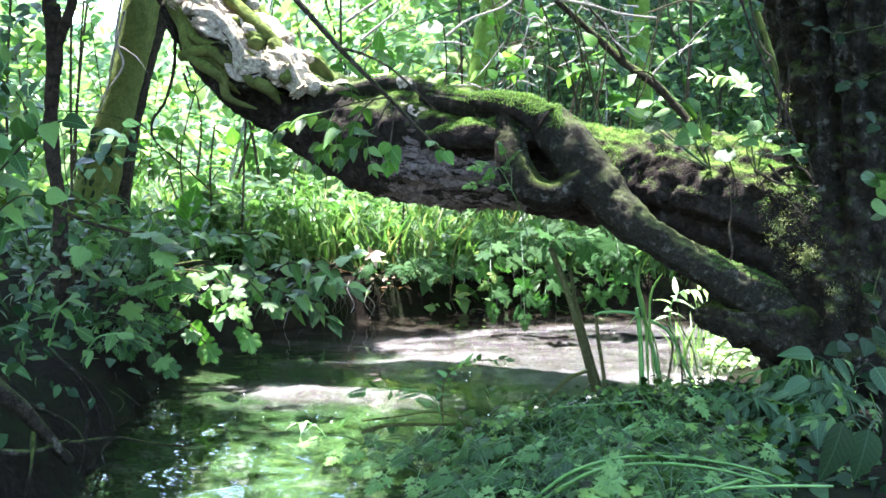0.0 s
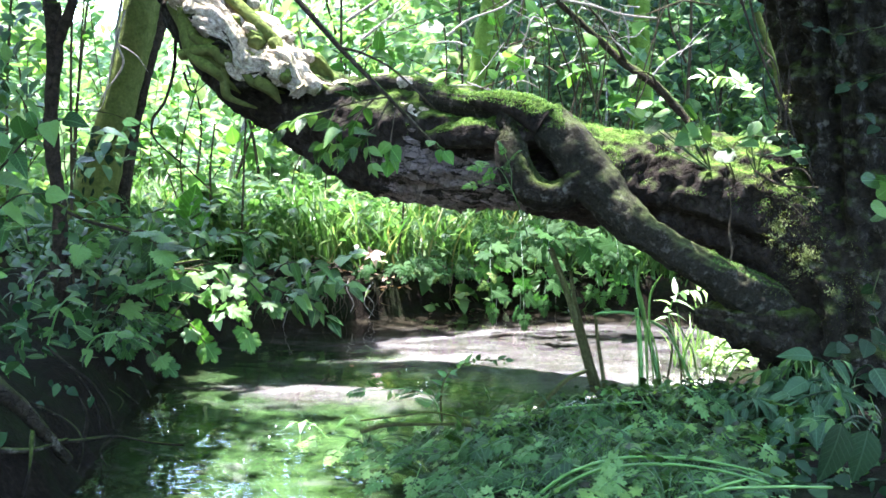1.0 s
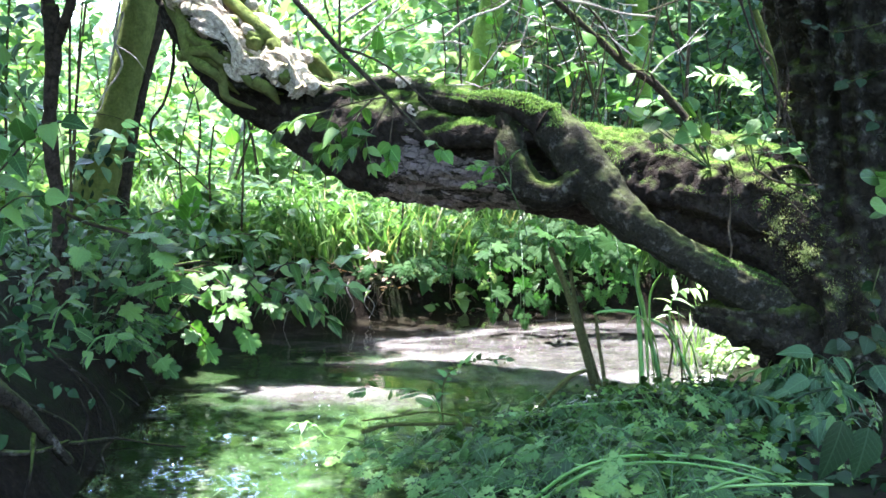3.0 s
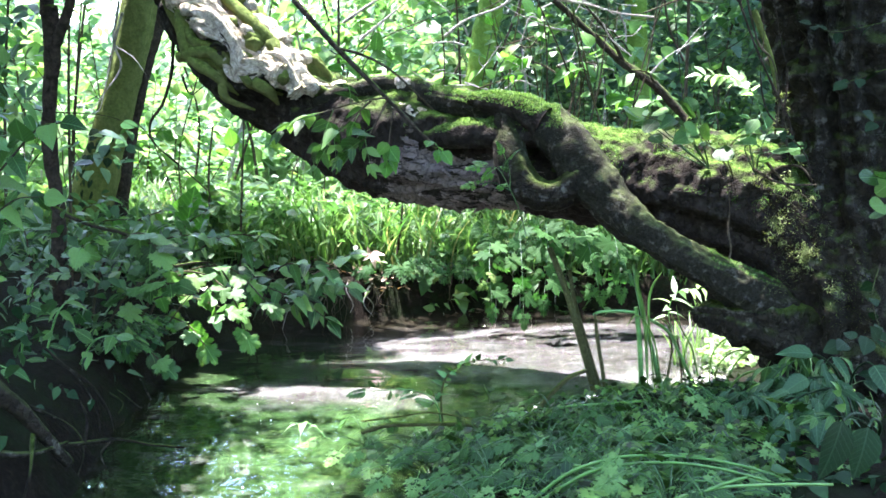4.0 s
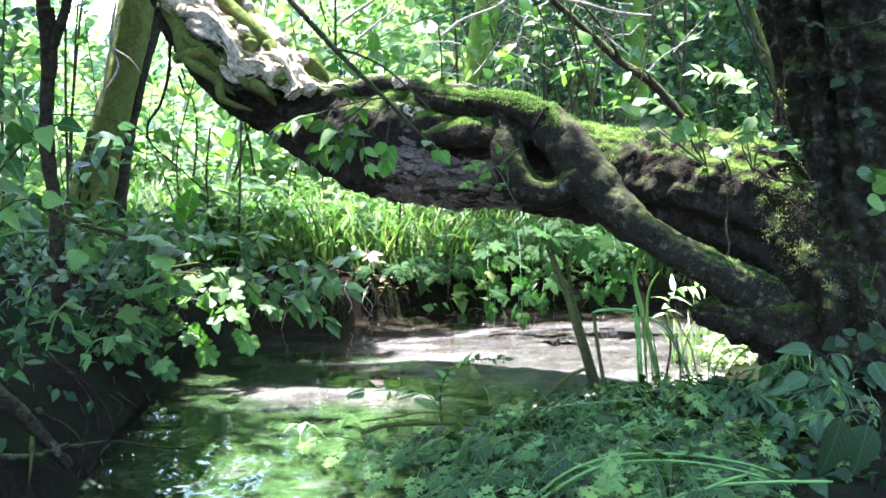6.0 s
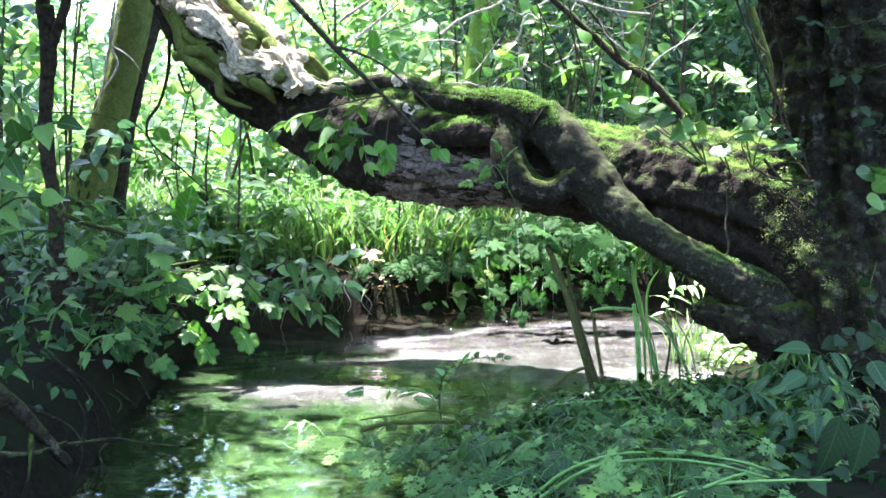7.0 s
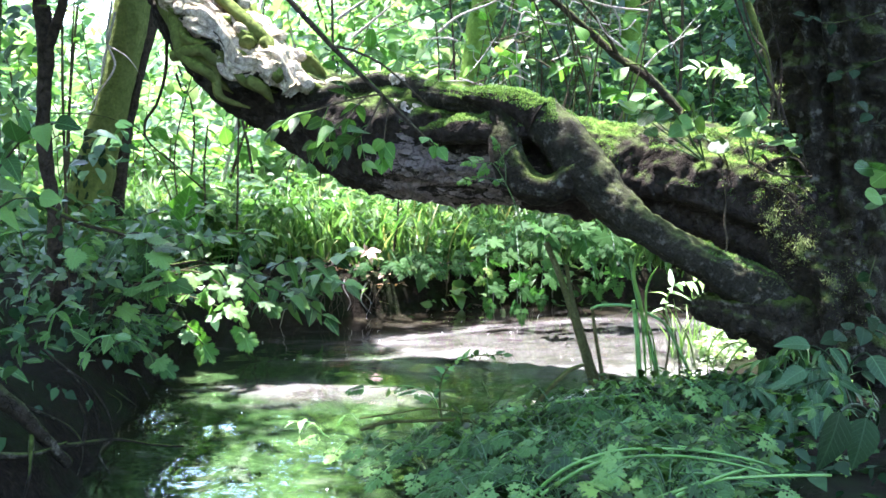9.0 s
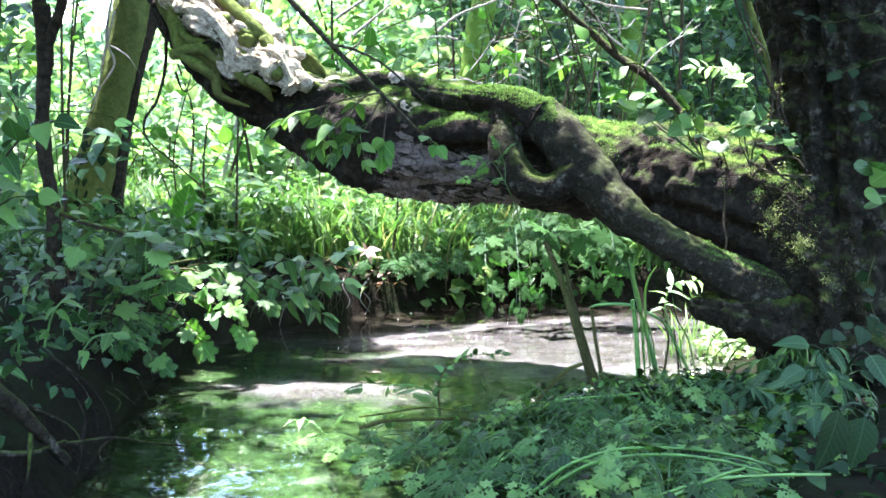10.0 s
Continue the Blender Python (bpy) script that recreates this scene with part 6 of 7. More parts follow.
plant("arum", "broad upright bright green leaves on the far bank", "plant", (-1.659, 6.300, 0.463), [
    dict(path=[(-1.659, 6.300, 0.463), (-1.643, 6.300, 0.517), (-1.622, 6.280, 0.580)], r0=0.006, r1=0.004, meshes=[L_ROUND_LIGHT], n=0, size=0.30, droop=0.0, face=(0.3, -1, 0.2)),
    dict(path=[(-1.659, 6.300, 0.463), (-1.736, 6.300, 0.535), (-1.810, 6.250, 0.593)], r0=0.006, r1=0.004, meshes=[L_ROUND_LIGHT], n=0, size=0.2, droop=0.2, face=(0, -0.6, 0.8)),
    dict(path=[(-1.659, 6.300, 0.463), (-1.557, 6.300, 0.517), (-1.480, 6.250, 0.539)], r0=0.006, r1=0.004, meshes=[L_OV_LIGHT], n=0, size=0.2, droop=0.2, face=(0, -0.6, 0.8))])
# cut-leaved plants hanging over the far bank
for i, (px, py, r) in enumerate((((-0.309, 6.438, 0.230), 0.16, 0.2), ((-0.015, 6.375, 0.347), 0.13, 0.2), ((0.268, 6.188, 0.438), 0.24, 0.30), ((0.504, 6.062, 0.484), 0.34, 0.34), ((0.754, 6.125, 0.478), 0.32, 0.32), ((1.009, 6.188, 0.438), 0.28, 0.26))):
    x, y = px[0], max(px[1], 6.45)
    while float(shore(x, y)) < 0.06:
        y += 0.05
    herb("hemlock_plant", "bright cut-leaved plant drooping over the far bank", "plant", x, y, 10, r, py, [L_HEM, L_HEM_BROAD], 0.15, "cut-leaved plants", 2, 0.5, (0, -0.7))

# leafy stems that hang over the water from the far bank
for a, b, c, d in (((0.362, 6.625, 0.511), (0.306, 6.250, 0.503), (0.285, 5.938, 0.392), (0.290, 5.750, 0.196)), ((0.513, 6.625, 0.549), (0.479, 6.188, 0.579), (0.468, 5.812, 0.438), (0.464, 5.625, 0.181)), ((0.664, 6.625, 0.549), (0.631, 6.125, 0.618), (0.616, 5.750, 0.510), (0.583, 5.625, 0.262)),
                   ((0.853, 6.625, 0.511), (0.858, 6.125, 0.583), (0.865, 5.812, 0.505), (0.898, 5.688, 0.303)), ((1.079, 6.625, 0.474), (1.050, 6.125, 0.548), (1.031, 5.812, 0.472), (1.039, 5.750, 0.312))):
    gy = a[1]
    while float(shore(a[0], gy)) < 0.08:
        gy += 0.04
    o = (a[0], gy, float(height(a[0], gy)))
    plant("hemlock_plant", "bright cut-leaved plant drooping over the far bank", "plant", o, [
        dict(path=[o, b, c, d], r0=0.003, r1=0.0015, meshes=[L_HEM, L_HEM_BROAD], n=11, size=0.135, start=0.3, stem=STALK_DIM, droop=0.35, face=(0, -0.9, 0.7))], "cut-leaved plants")
L_DRY = leaf_mesh(leaf_ovate(0.5, 0.5, 0.3, 4), leaf_mat("dry_leaf", (0.30, 0.20, 0.15), (0.42, 0.30, 0.24), (0.52, 0.40, 0.33), single=True, veins=0.3, yellow=(0.4, 0.3, 0.2), through_leaf=0.2))
x, y = (-0.479, 6.500, 0.335)[:2]
while float(shore(x, y)) < 0.06:
    y += 0.04
o = np.array((x, y, float(height(x, y))))
plant("withered_plant", "withered pinkish-brown leaves on the far bank", "plant", o, [
    dict(path=[o, o + (0.0, -0.05, 0.1), o + (0.02, -0.10, 0.16), o + (0.03, -0.16, 0.17)], r0=0.004, r1=0.002, meshes=[L_DRY], n=7, size=0.075, start=0.55, droop=0.2, stem=STEM_BROWN)])
# young shrubs in the sun beyond the stream
for i in range(44):
    x, y = rng.uniform(-3.4, 3.0), rng.uniform(6.9, 9.4)
    g, h = float(height(x, y)), rng.uniform(0.35, 2.1)
    l = rng.normal(0, 0.15, 4)
    o = (x, y, g)
    # right of x 0.3 darker leaves stand for the wood's shade
    plant("young_shrub", "slender young shrub with fresh green leaves in the sun", "shrub", o, [
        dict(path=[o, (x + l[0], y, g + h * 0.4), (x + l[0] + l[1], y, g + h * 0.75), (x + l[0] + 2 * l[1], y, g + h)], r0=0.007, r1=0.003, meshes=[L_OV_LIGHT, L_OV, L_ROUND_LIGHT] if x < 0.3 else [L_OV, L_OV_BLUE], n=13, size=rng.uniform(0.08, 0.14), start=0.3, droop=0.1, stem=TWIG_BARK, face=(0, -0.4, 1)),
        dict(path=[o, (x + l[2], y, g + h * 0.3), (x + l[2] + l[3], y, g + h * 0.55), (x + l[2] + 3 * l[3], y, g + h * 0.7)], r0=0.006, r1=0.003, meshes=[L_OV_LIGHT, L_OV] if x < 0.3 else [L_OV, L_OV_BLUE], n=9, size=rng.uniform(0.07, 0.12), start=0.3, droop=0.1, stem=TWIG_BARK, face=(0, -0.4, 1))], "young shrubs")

# ---- the near bank ----
k = 0
while k < 62:
    x, y = rng.uniform(-0.05, 2.4), rng.uniform(2.2, 4.15)
    if float(shore(x, y)) < -0.05 or y > (3.5 if x < 1.05 else 3.65) or x > rng.uniform(0.25, 0.345) * y:
        continue
    herb("wild_parsley", "low cut-leaved green plant on the near bank", "plant", x, y, 7, rng.uniform(0.10, 0.17), rng.uniform(0.05, 0.15), [L_PAR_BLUE, L_PAR, L_PAR_BLUE, L_PAR_LIGHT][:rng.integers(2, 5)], rng.uniform(0.08, 0.15), "plants of the near bank", 1, 0.3)
    k += 1
for x, y, z in ((-0.271, 3.500, 0.082), (-0.106, 3.375, 0.075), (-0.044, 3.125, 0.079), (0.080, 3.000, 0.062), (-0.049, 3.500, 0.072), (0.129, 3.375, 0.065)):
    herb("wild_parsley", "cut-leaved plant trailing over the water", "plant", x, y, 8, 0.16, max(z, 0.06), [L_PAR_BLUE, L_PAR], 0.13, "plants of the near bank", 1, 0.35, z=-0.02)
for x, y, z in ((1.245, 3.500, 0.175), (1.482, 3.688, 0.130), (1.125, 3.562, 0.076)):
    herb("ground_elder", "broad-leaved shaded plant at the foot of the willow", "plant", x, y, 8, 0.12, 0.10, [L_DOCK, L_PAR, L_OV], 0.07, "broad-leaved plants", 2, 0.35)
herb("comfrey", "plant with long arching leaves before the willow's root", "plant", *(1.466, 3.875, 0.132)[:2], 8, 0.12, 0.16, [L_LONG, L_OV_BLUE], 0.13, "", 1, 0.4)
# long-leaved plants that rise from the bank to the willow's root
for x, y, n, tall in ((1.02, 3.46, 7, 0.10), (1.11, 3.52, 9, 0.12), (1.20, 3.50, 10, 0.14), (1.29, 3.56, 10, 0.15), (1.37, 3.62, 10, 0.16), (1.16, 3.36, 8, 0.12), (1.27, 3.38, 9, 0.12), (1.43, 3.72, 8, 0.16), (1.33, 3.48, 9, 0.13)):
    herb("comfrey", "tufted plant with long arching dark green leaves", "plant", x, y, n, 0.13, tall, [L_LONG_DIM, L_PAR_DIM, L_LONG_DIM, L_PAR_BLUE], rng.uniform(0.08, 0.12), "long-leaved plants", 2, 0.45, (-0.25, -0.2))
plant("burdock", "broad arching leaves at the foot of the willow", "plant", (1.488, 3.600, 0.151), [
    dict(path=[(1.488, 3.600, 0.151), (1.431, 3.580, 0.250), (1.371, 3.550, 0.298), (1.336, 3.540, 0.310)], r0=0.005, r1=0.003, meshes=[L_BROAD], n=0, size=0.13, droop=0.05, stem=LEAF_DEEP_SHADE, face=(-0.2, -0.7, 0.8)),
    dict(path=[(1.488, 3.600, 0.151), (1.428, 3.560, 0.219), (1.361, 3.520, 0.232), (1.296, 3.480, 0.236)], r0=0.005, r1=0.003, meshes=[L_BROAD], n=0, size=0.13, droop=0.5, stem=LEAF_DEEP_SHADE, face=(-0.2, -0.7, 0.8)),
    dict(path=[(1.488, 3.600, 0.151), (1.474, 3.500, 0.257), (1.470, 3.400, 0.308), (1.474, 3.350, 0.308)], r0=0.005, r1=0.003, meshes=[L_BROAD], n=0, size=0.14, droop=0.9, stem=LEAF_DEEP_SHADE, face=(0.1, -0.8, 0.7)),
    dict(path=[(1.488, 3.600, 0.151), (1.385, 3.500, 0.195), (1.275, 3.420, 0.194), (1.203, 3.380, 0.173)], r0=0.005, r1=0.003, meshes=[L_LONG], n=3, size=0.08, start=0.4, droop=0.6, stem=LEAF_DEEP_SHADE, face=(-0.2, -0.7, 0.8)),
    dict(path=[(1.488, 3.600, 0.151), (1.328, 3.400, 0.158), (1.183, 3.320, 0.149), (1.113, 3.280, 0.111)], r0=0.004, r1=0.003, meshes=[L_LONG], n=3, size=0.08, start=0.4, droop=0.6, stem=LEAF_DEEP_SHADE, face=(-0.2, -0.7, 0.8))])
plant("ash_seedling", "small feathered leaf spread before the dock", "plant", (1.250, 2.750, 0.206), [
    dict(path=[(1.238, 2.750, 0.189), (1.199, 2.720, 0.255), (1.141, 2.680, 0.297), (1.086, 2.660, 0.310)], r0=0.003, r1=0.002, meshes=[L_ELDER], n=2, size=0.10, start=0.5, droop=0.1, stem=LEAF_DEEP_SHADE, face=(0, -0.5, 1))])
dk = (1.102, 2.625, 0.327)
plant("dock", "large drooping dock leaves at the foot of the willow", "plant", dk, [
    dict(path=[(1.186, 2.688, 0.208), (1.148, 2.625, 0.304), (1.083, 2.562, 0.343), (1.024, 2.500, 0.340)], r0=0.005, r1=0.004, meshes=[L_DOCK], n=0, size=0.165, droop=3.5, face=(0, -1, -0.1), stem=LEAF_DEEP_SHADE),
    dict(path=[(1.186, 2.688, 0.208), (1.179, 2.625, 0.288), (1.133, 2.562, 0.328), (1.105, 2.531, 0.314)], r0=0.005, r1=0.004, meshes=[L_DOCK], n=0, size=0.14, droop=3.0, face=(0.2, -1, -0.1), stem=LEAF_DEEP_SHADE),
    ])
# fallen green stalks
for pts in ([(0.229, 2.688, 0.080), (0.337, 2.688, 0.163), (0.477, 2.688, 0.205), (0.649, 2.688, 0.203), (0.805, 2.688, 0.176), (0.947, 2.688, 0.128)],
            [(0.254, 2.625, 0.109), (0.390, 2.625, 0.187), (0.542, 2.625, 0.208), (0.695, 2.625, 0.195), (0.849, 2.625, 0.156)],
            [(0.504, 2.500, 0.129), (0.649, 2.500, 0.177), (0.794, 2.500, 0.189), (0.961, 2.500, 0.189)],
            [(0.356, 3.500, 0.129), (0.457, 3.500, 0.142), (0.578, 3.500, 0.150), (0.689, 3.500, 0.158)],
            [(0.562, 2.438, 0.165), (0.675, 2.438, 0.212), (0.731, 2.438, 0.229)],
            [(0.364, 2.900, 0.124), (0.498, 2.900, 0.145), (0.632, 2.900, 0.152), (0.767, 2.900, 0.135), (0.914, 2.880, 0.100)],
            [(0.345, 2.750, 0.165), (0.462, 2.688, 0.160), (0.619, 2.688, 0.141), (0.791, 2.688, 0.134)]):
    pts = [np.array(q) + (0, -0.11, 0.020) for q in pts]
    o = np.array(pts[0])
    t = thing("fallen_stalk", o, "smooth pale green stalk bent flat over the herbs", "stalk", "fallen stalks")
    part("stalk", moved(tube(pts, np.linspace(0.0050, 0.0036, len(pts)), 30, 9), o), STALK_BRIGHT, t)
# sprig and stems at the water's edge
plant("watercress_sprig", "upright sprig with rows of small dark leaves at the water's edge", "plant", (0.012, 3.500, 0.051), [
    dict(path=[(0.002, 3.500, 0.051), (-0.004, 3.469, 0.182), (0.022, 3.438, 0.266), (0.101, 3.438, 0.310), (0.220, 3.438, 0.316)], r0=0.004, r1=0.002, meshes=[L_OV_BLUE, L_OV], n=26, size=0.034, start=0.2, droop=0.0, face=(0, -0.9, 0.7), stem=STEM_BROWN),
    dict(path=[(0.002, 3.500, 0.051), (-0.028, 3.469, 0.162), (-0.107, 3.438, 0.210), (-0.246, 3.438, 0.206)], r0=0.003, r1=0.0015, meshes=[L_PIN_BLUE], n=7, size=0.09, start=0.2, droop=0.0)])
for pts, r in (([(-0.276, 3.312, 0.094), (-0.180, 3.312, 0.118), (-0.046, 3.312, 0.121), (0.088, 3.312, 0.118), (0.184, 3.312, 0.078)], 0.009), ([(-0.281, 3.375, 0.115), (-0.164, 3.375, 0.129), (-0.047, 3.375, 0.145), (0.090, 3.375, 0.125)], 0.004), ([(0.371, 3.750, 0.067), (0.435, 3.750, 0.138), (0.488, 3.750, 0.186), (0.553, 3.750, 0.212)], 0.010)):
    o = np.array(pts[0])
    t = thing("bare_stem", o, "bare brownish stem lying over the water's edge", "stem")
    part("stem", moved(tube(pts, np.linspace(r, r * 0.7, len(pts)), 26, 9, 0.001), o), STEM_BROWN, t)
# broken reeds
for pts, r, lab in (
        ([(0.469, 4.310, 0.633), (0.525, 4.250, 0.479), (0.567, 4.190, 0.330), (0.617, 4.190, 0.159), (0.655, 4.190, 0.017)], 0.0212, "thick brown-green broken reed standing in the shallows"),
        ([(0.560, 4.340, 0.531), (0.577, 4.310, 0.410), (0.620, 4.280, 0.241), (0.687, 4.250, 0.010)], 0.0141, "thick brown-green broken reed standing in the shallows"),
        ([(0.638, 4.120, 0.374), (0.654, 4.120, 0.245), (0.674, 4.120, 0.125), (0.687, 4.120, 0.033)], 0.0118, "thin dark reed standing in the shallows"),
        ([(0.631, 4.120, 0.369), (0.666, 4.120, 0.381), (0.734, 4.120, 0.384), (0.815, 4.120, 0.377)], 0.0085, "bent green reed standing in the shallows"),
        ([(0.810, 4.120, 0.400), (0.826, 4.120, 0.269), (0.839, 4.120, 0.038)], 0.0153, "pale green reed standing in the shallows"),
        ([(0.803, 4.140, 0.576), (0.820, 4.130, 0.458), (0.846, 4.120, 0.341), (0.886, 4.120, 0.197), (0.923, 4.120, 0.038)], 0.0130, "pale green reed standing in the shallows"),
        ([(0.877, 4.200, 0.340), (0.962, 4.200, 0.284), (1.020, 4.200, 0.177), (1.086, 4.200, 0.034)], 0.0094, "thin green reed standing in the shallows"),
        ([(0.976, 4.300, 0.337), (0.992, 4.250, 0.221), (0.972, 4.200, 0.133), (0.953, 4.190, 0.032)], 0.0075, "thin dark reed standing in the shallows"),
        ([(1.004, 4.200, 0.255), (1.021, 4.200, 0.133), (1.028, 4.200, 0.022)], 0.0061, "thin dark reed standing in the shallows"),
        ):
    o = np.array(pts[-1])
    t = thing("reed", o, lab, "reed", "broken reeds")
    part("stem", moved(tube(pts, np.linspace(r * 0.62, r * 0.8, len(pts)), 30, 9, 0.0012), o), STEM_BROWN if "brown" in lab or "dark" in lab else STEM_GREEN, t)


def ribbon(path, width, n=14):
    """A long grass blade along a curve: folded down the middle, widest below half, with a thin edge."""
    c = spline(path, n)
    t = np.linspace(0, 1, n)
    w = width * 0.5 * np.minimum(1, 4 * (1 - t)) * np.minimum(1, 0.5 + 3 * t)
    tan = np.gradient(c, axis=0)
    side = np.cross(tan, (0.25, 1.0, 0.2))
    side /= np.linalg.norm(side, axis=1)[:, None] + 1e-9
    fold = np.cross(side, tan)
    fold /= np.linalg.norm(fold, axis=1)[:, None] + 1e-9
    v = np.vstack([c - side * w[:, None], c + fold * (w * 0.5 + 0.0006)[:, None], c + side * w[:, None], c + fold * (w * 0.5 - 0.0012)[:, None]])
    tris = []
    for i in range(n - 1):
        for a, b in ((0, n), (n, 2 * n), (2 * n, 3 * n), (3 * n, 0)):
            tris += [(a + i, b + i, b + i + 1), (a + i, b + i + 1, a + i + 1)]
    return v, np.array(tris)


for lab, blades in (("tall pale green grass blades standing by the reeds", (([(0.861, 4.100, 0.057), (0.841, 4.100, 0.368), (0.809, 4.100, 0.510), (0.824, 4.080, 0.634)], 0.0130), ([(0.889, 4.100, 0.057), (0.861, 4.100, 0.344), (0.868, 4.100, 0.474), (0.927, 4.100, 0.571)], 0.0091), ([(0.918, 4.100, 0.057), (0.881, 4.100, 0.273), (0.809, 4.080, 0.371), (0.755, 4.060, 0.322)], 0.0065))),
                    ("tuft of sunlit grass blades arching over the shallows", (([(1.052, 4.200, 0.022), (1.009, 4.200, 0.206), (0.954, 4.200, 0.323), (0.882, 4.200, 0.338)], 0.0065), ([(1.131, 4.300, 0.011), (1.093, 4.300, 0.187), (1.041, 4.300, 0.287), (1.020, 4.300, 0.387)], 0.0065), ([(1.171, 4.300, 0.011), (1.182, 4.300, 0.162), (1.250, 4.300, 0.237), (1.336, 4.300, 0.237)], 0.0065), ([(1.186, 4.300, 0.011), (1.215, 4.300, 0.124), (1.301, 4.300, 0.182), (1.401, 4.300, 0.137)], 0.0065))),
                    ("long grass blades leaning at the foot of the willow", (([(1.145, 4.000, 0.057), (1.189, 4.000, 0.174), (1.267, 4.000, 0.244), (1.324, 3.980, 0.201)], 0.0078), ([(1.106, 3.900, 0.035), (1.182, 3.900, 0.149), (1.288, 3.880, 0.176), (1.369, 3.850, 0.092)], 0.0091), ([(1.078, 3.900, 0.012), (1.093, 3.900, 0.126), (1.057, 3.900, 0.217)], 0.0065), ([(1.112, 3.800, 0.015), (1.197, 3.800, 0.126), (1.314, 3.760, 0.157), (1.418, 3.740, 0.074)], 0.0104)))):
    o = np.array(blades[0][0][0])
    t = thing("grass_tuft", o, lab, "grass", "grass tufts")
    for path, w in blades:
        part("blade", moved(ribbon(path, w), o), GRASS, t)
for x, y, z in [(1.269, 4.938, -0.049), (1.475, 5.062, -0.046), (1.611, 5.125, -0.059), (1.375, 5.125, -0.029), (1.224, 4.875, -0.007), (1.485, 5.312, -0.035), (1.570, 5.188, -0.041), (1.708, 5.062, -0.046), (1.690, 5.188, -0.041)]:
    n = 4 if x < 1.1 else 13
    p = np.stack([rng.normal(x, 0.05, n), rng.normal(y, 0.05, n), np.full(n, max(z, 0.0))], -1)
    o = np.array((x, y, max(z, 0)))
    t = thing("grass_tuft", o, "tuft of bright green grass blades in the sun", "grass", "grass tufts")
    for q in p:
        ob = part("blade", moved(swarm(blade(1.0, 0.03, 0.5, 6), [q], [rng.uniform(0.2, 0.5) * (1.0 if x < 1.2 else 0.7)], turns(1, (-0.3, 0.3), 0.15)), o), GRASS, t)
leafy("sunny_herbs", "small herbs tinted near-white for full sun at the foot of the willow", "undergrowth", clumps(1.2, 2.4, 4.8, 5.9, 0.0, 0.2, 110, 4200, 0.1), PARSLEY, 0.04, 0.10, LEAF_SUN)

# ---- branches, vines, twigs ----
def stick(name, label, category, pts, r0, r1, material, side=(), group="", rough=0.002):
    o = np.array(pts[0])
    t = thing(name, o, label, category, group)
    part("stem", moved(tube(pts, np.linspace(r0, r1, len(pts)), 12 * len(pts), 10, rough, 0, 2, rough * 2), o), material, t)
    for sp, a, b in side:
        part("twig", moved(tube(sp, np.linspace(a, b, len(sp)), 16, 6, rough * 0.5), o), material, t)
    return t


stick("water_branch", "dark fallen branch running down into the stream", "branch", [(-1.275, 2.625, 0.473), (-1.202, 2.656, 0.386), (-1.162, 2.719, 0.311), (-1.126, 2.781, 0.221), (-1.108, 2.875, 0.127)], 0.030, 0.018, OLD_BARK,
      [([(-1.131, 2.812, 0.196), (-1.102, 3.000, 0.148), (-1.060, 3.188, 0.108), (-0.950, 3.188, 0.089), (-0.843, 3.188, 0.079)], 0.009, 0.003), ([(-1.102, 3.000, 0.148), (-1.091, 3.000, 0.222), (-1.110, 3.000, 0.284)], 0.006, 0.002),
       ([(-1.153, 2.750, 0.254), (-1.112, 2.625, 0.179), (-1.138, 2.625, 0.086)], 0.008, 0.004), ([(-1.079, 3.188, 0.102), (-1.095, 3.125, 0.079), (-1.078, 3.125, 0.023)], 0.005, 0.002), ([(-1.194, 2.625, 0.226), (-1.129, 2.688, 0.208), (-1.106, 2.875, 0.187)], 0.01, 0.005)], rough=0.005)
stick("leaning_branch", "dark dead branch leaning across the undergrowth", "branch", [(0.673, 6.000, 1.967), (0.893, 6.000, 1.769), (1.086, 5.938, 1.581), (1.258, 5.875, 1.444), (1.429, 5.812, 1.245)], 0.018, 0.026, DARK_BARK,
      [([(1.258, 5.875, 1.444), (1.194, 5.812, 1.520), (1.096, 5.812, 1.536)], 0.007, 0.003), ([(0.893, 6.000, 1.769), (1.001, 5.938, 1.729), (1.052, 5.938, 1.647)], 0.006, 0.003), ([(1.086, 5.938, 1.581), (0.973, 5.875, 1.753), (0.831, 5.812, 1.905)], 0.012, 0.006)], rough=0.006)
for pts, r in (([(0.611, 5.312, 1.857), (0.759, 5.312, 1.833), (0.938, 5.312, 1.784), (1.122, 5.312, 1.763)], 0.008), ([(0.938, 5.312, 1.784), (0.969, 5.312, 1.711), (0.976, 5.312, 1.637)], 0.005), ([(0.019, 5.625, 1.706), (0.145, 5.625, 1.799), (0.333, 5.625, 1.870), (0.458, 5.625, 1.969)], 0.009),
               ([(-0.453, 5.625, 1.690), (-0.295, 5.625, 1.814), (-0.138, 5.625, 1.938)], 0.009), ([(-0.565, 5.812, 1.809), (-0.370, 5.812, 1.937), (-0.272, 5.812, 2.001)], 0.010), ([(0.859, 5.375, 1.748), (0.906, 5.375, 1.660), (1.000, 5.375, 1.582)], 0.004)):
    stick("dead_twig", "bleached bare twig catching the sun", "twig", pts, r, r * 0.5, DEAD_BARK, group="bleached twigs")
twigs = np.random.default_rng(31)
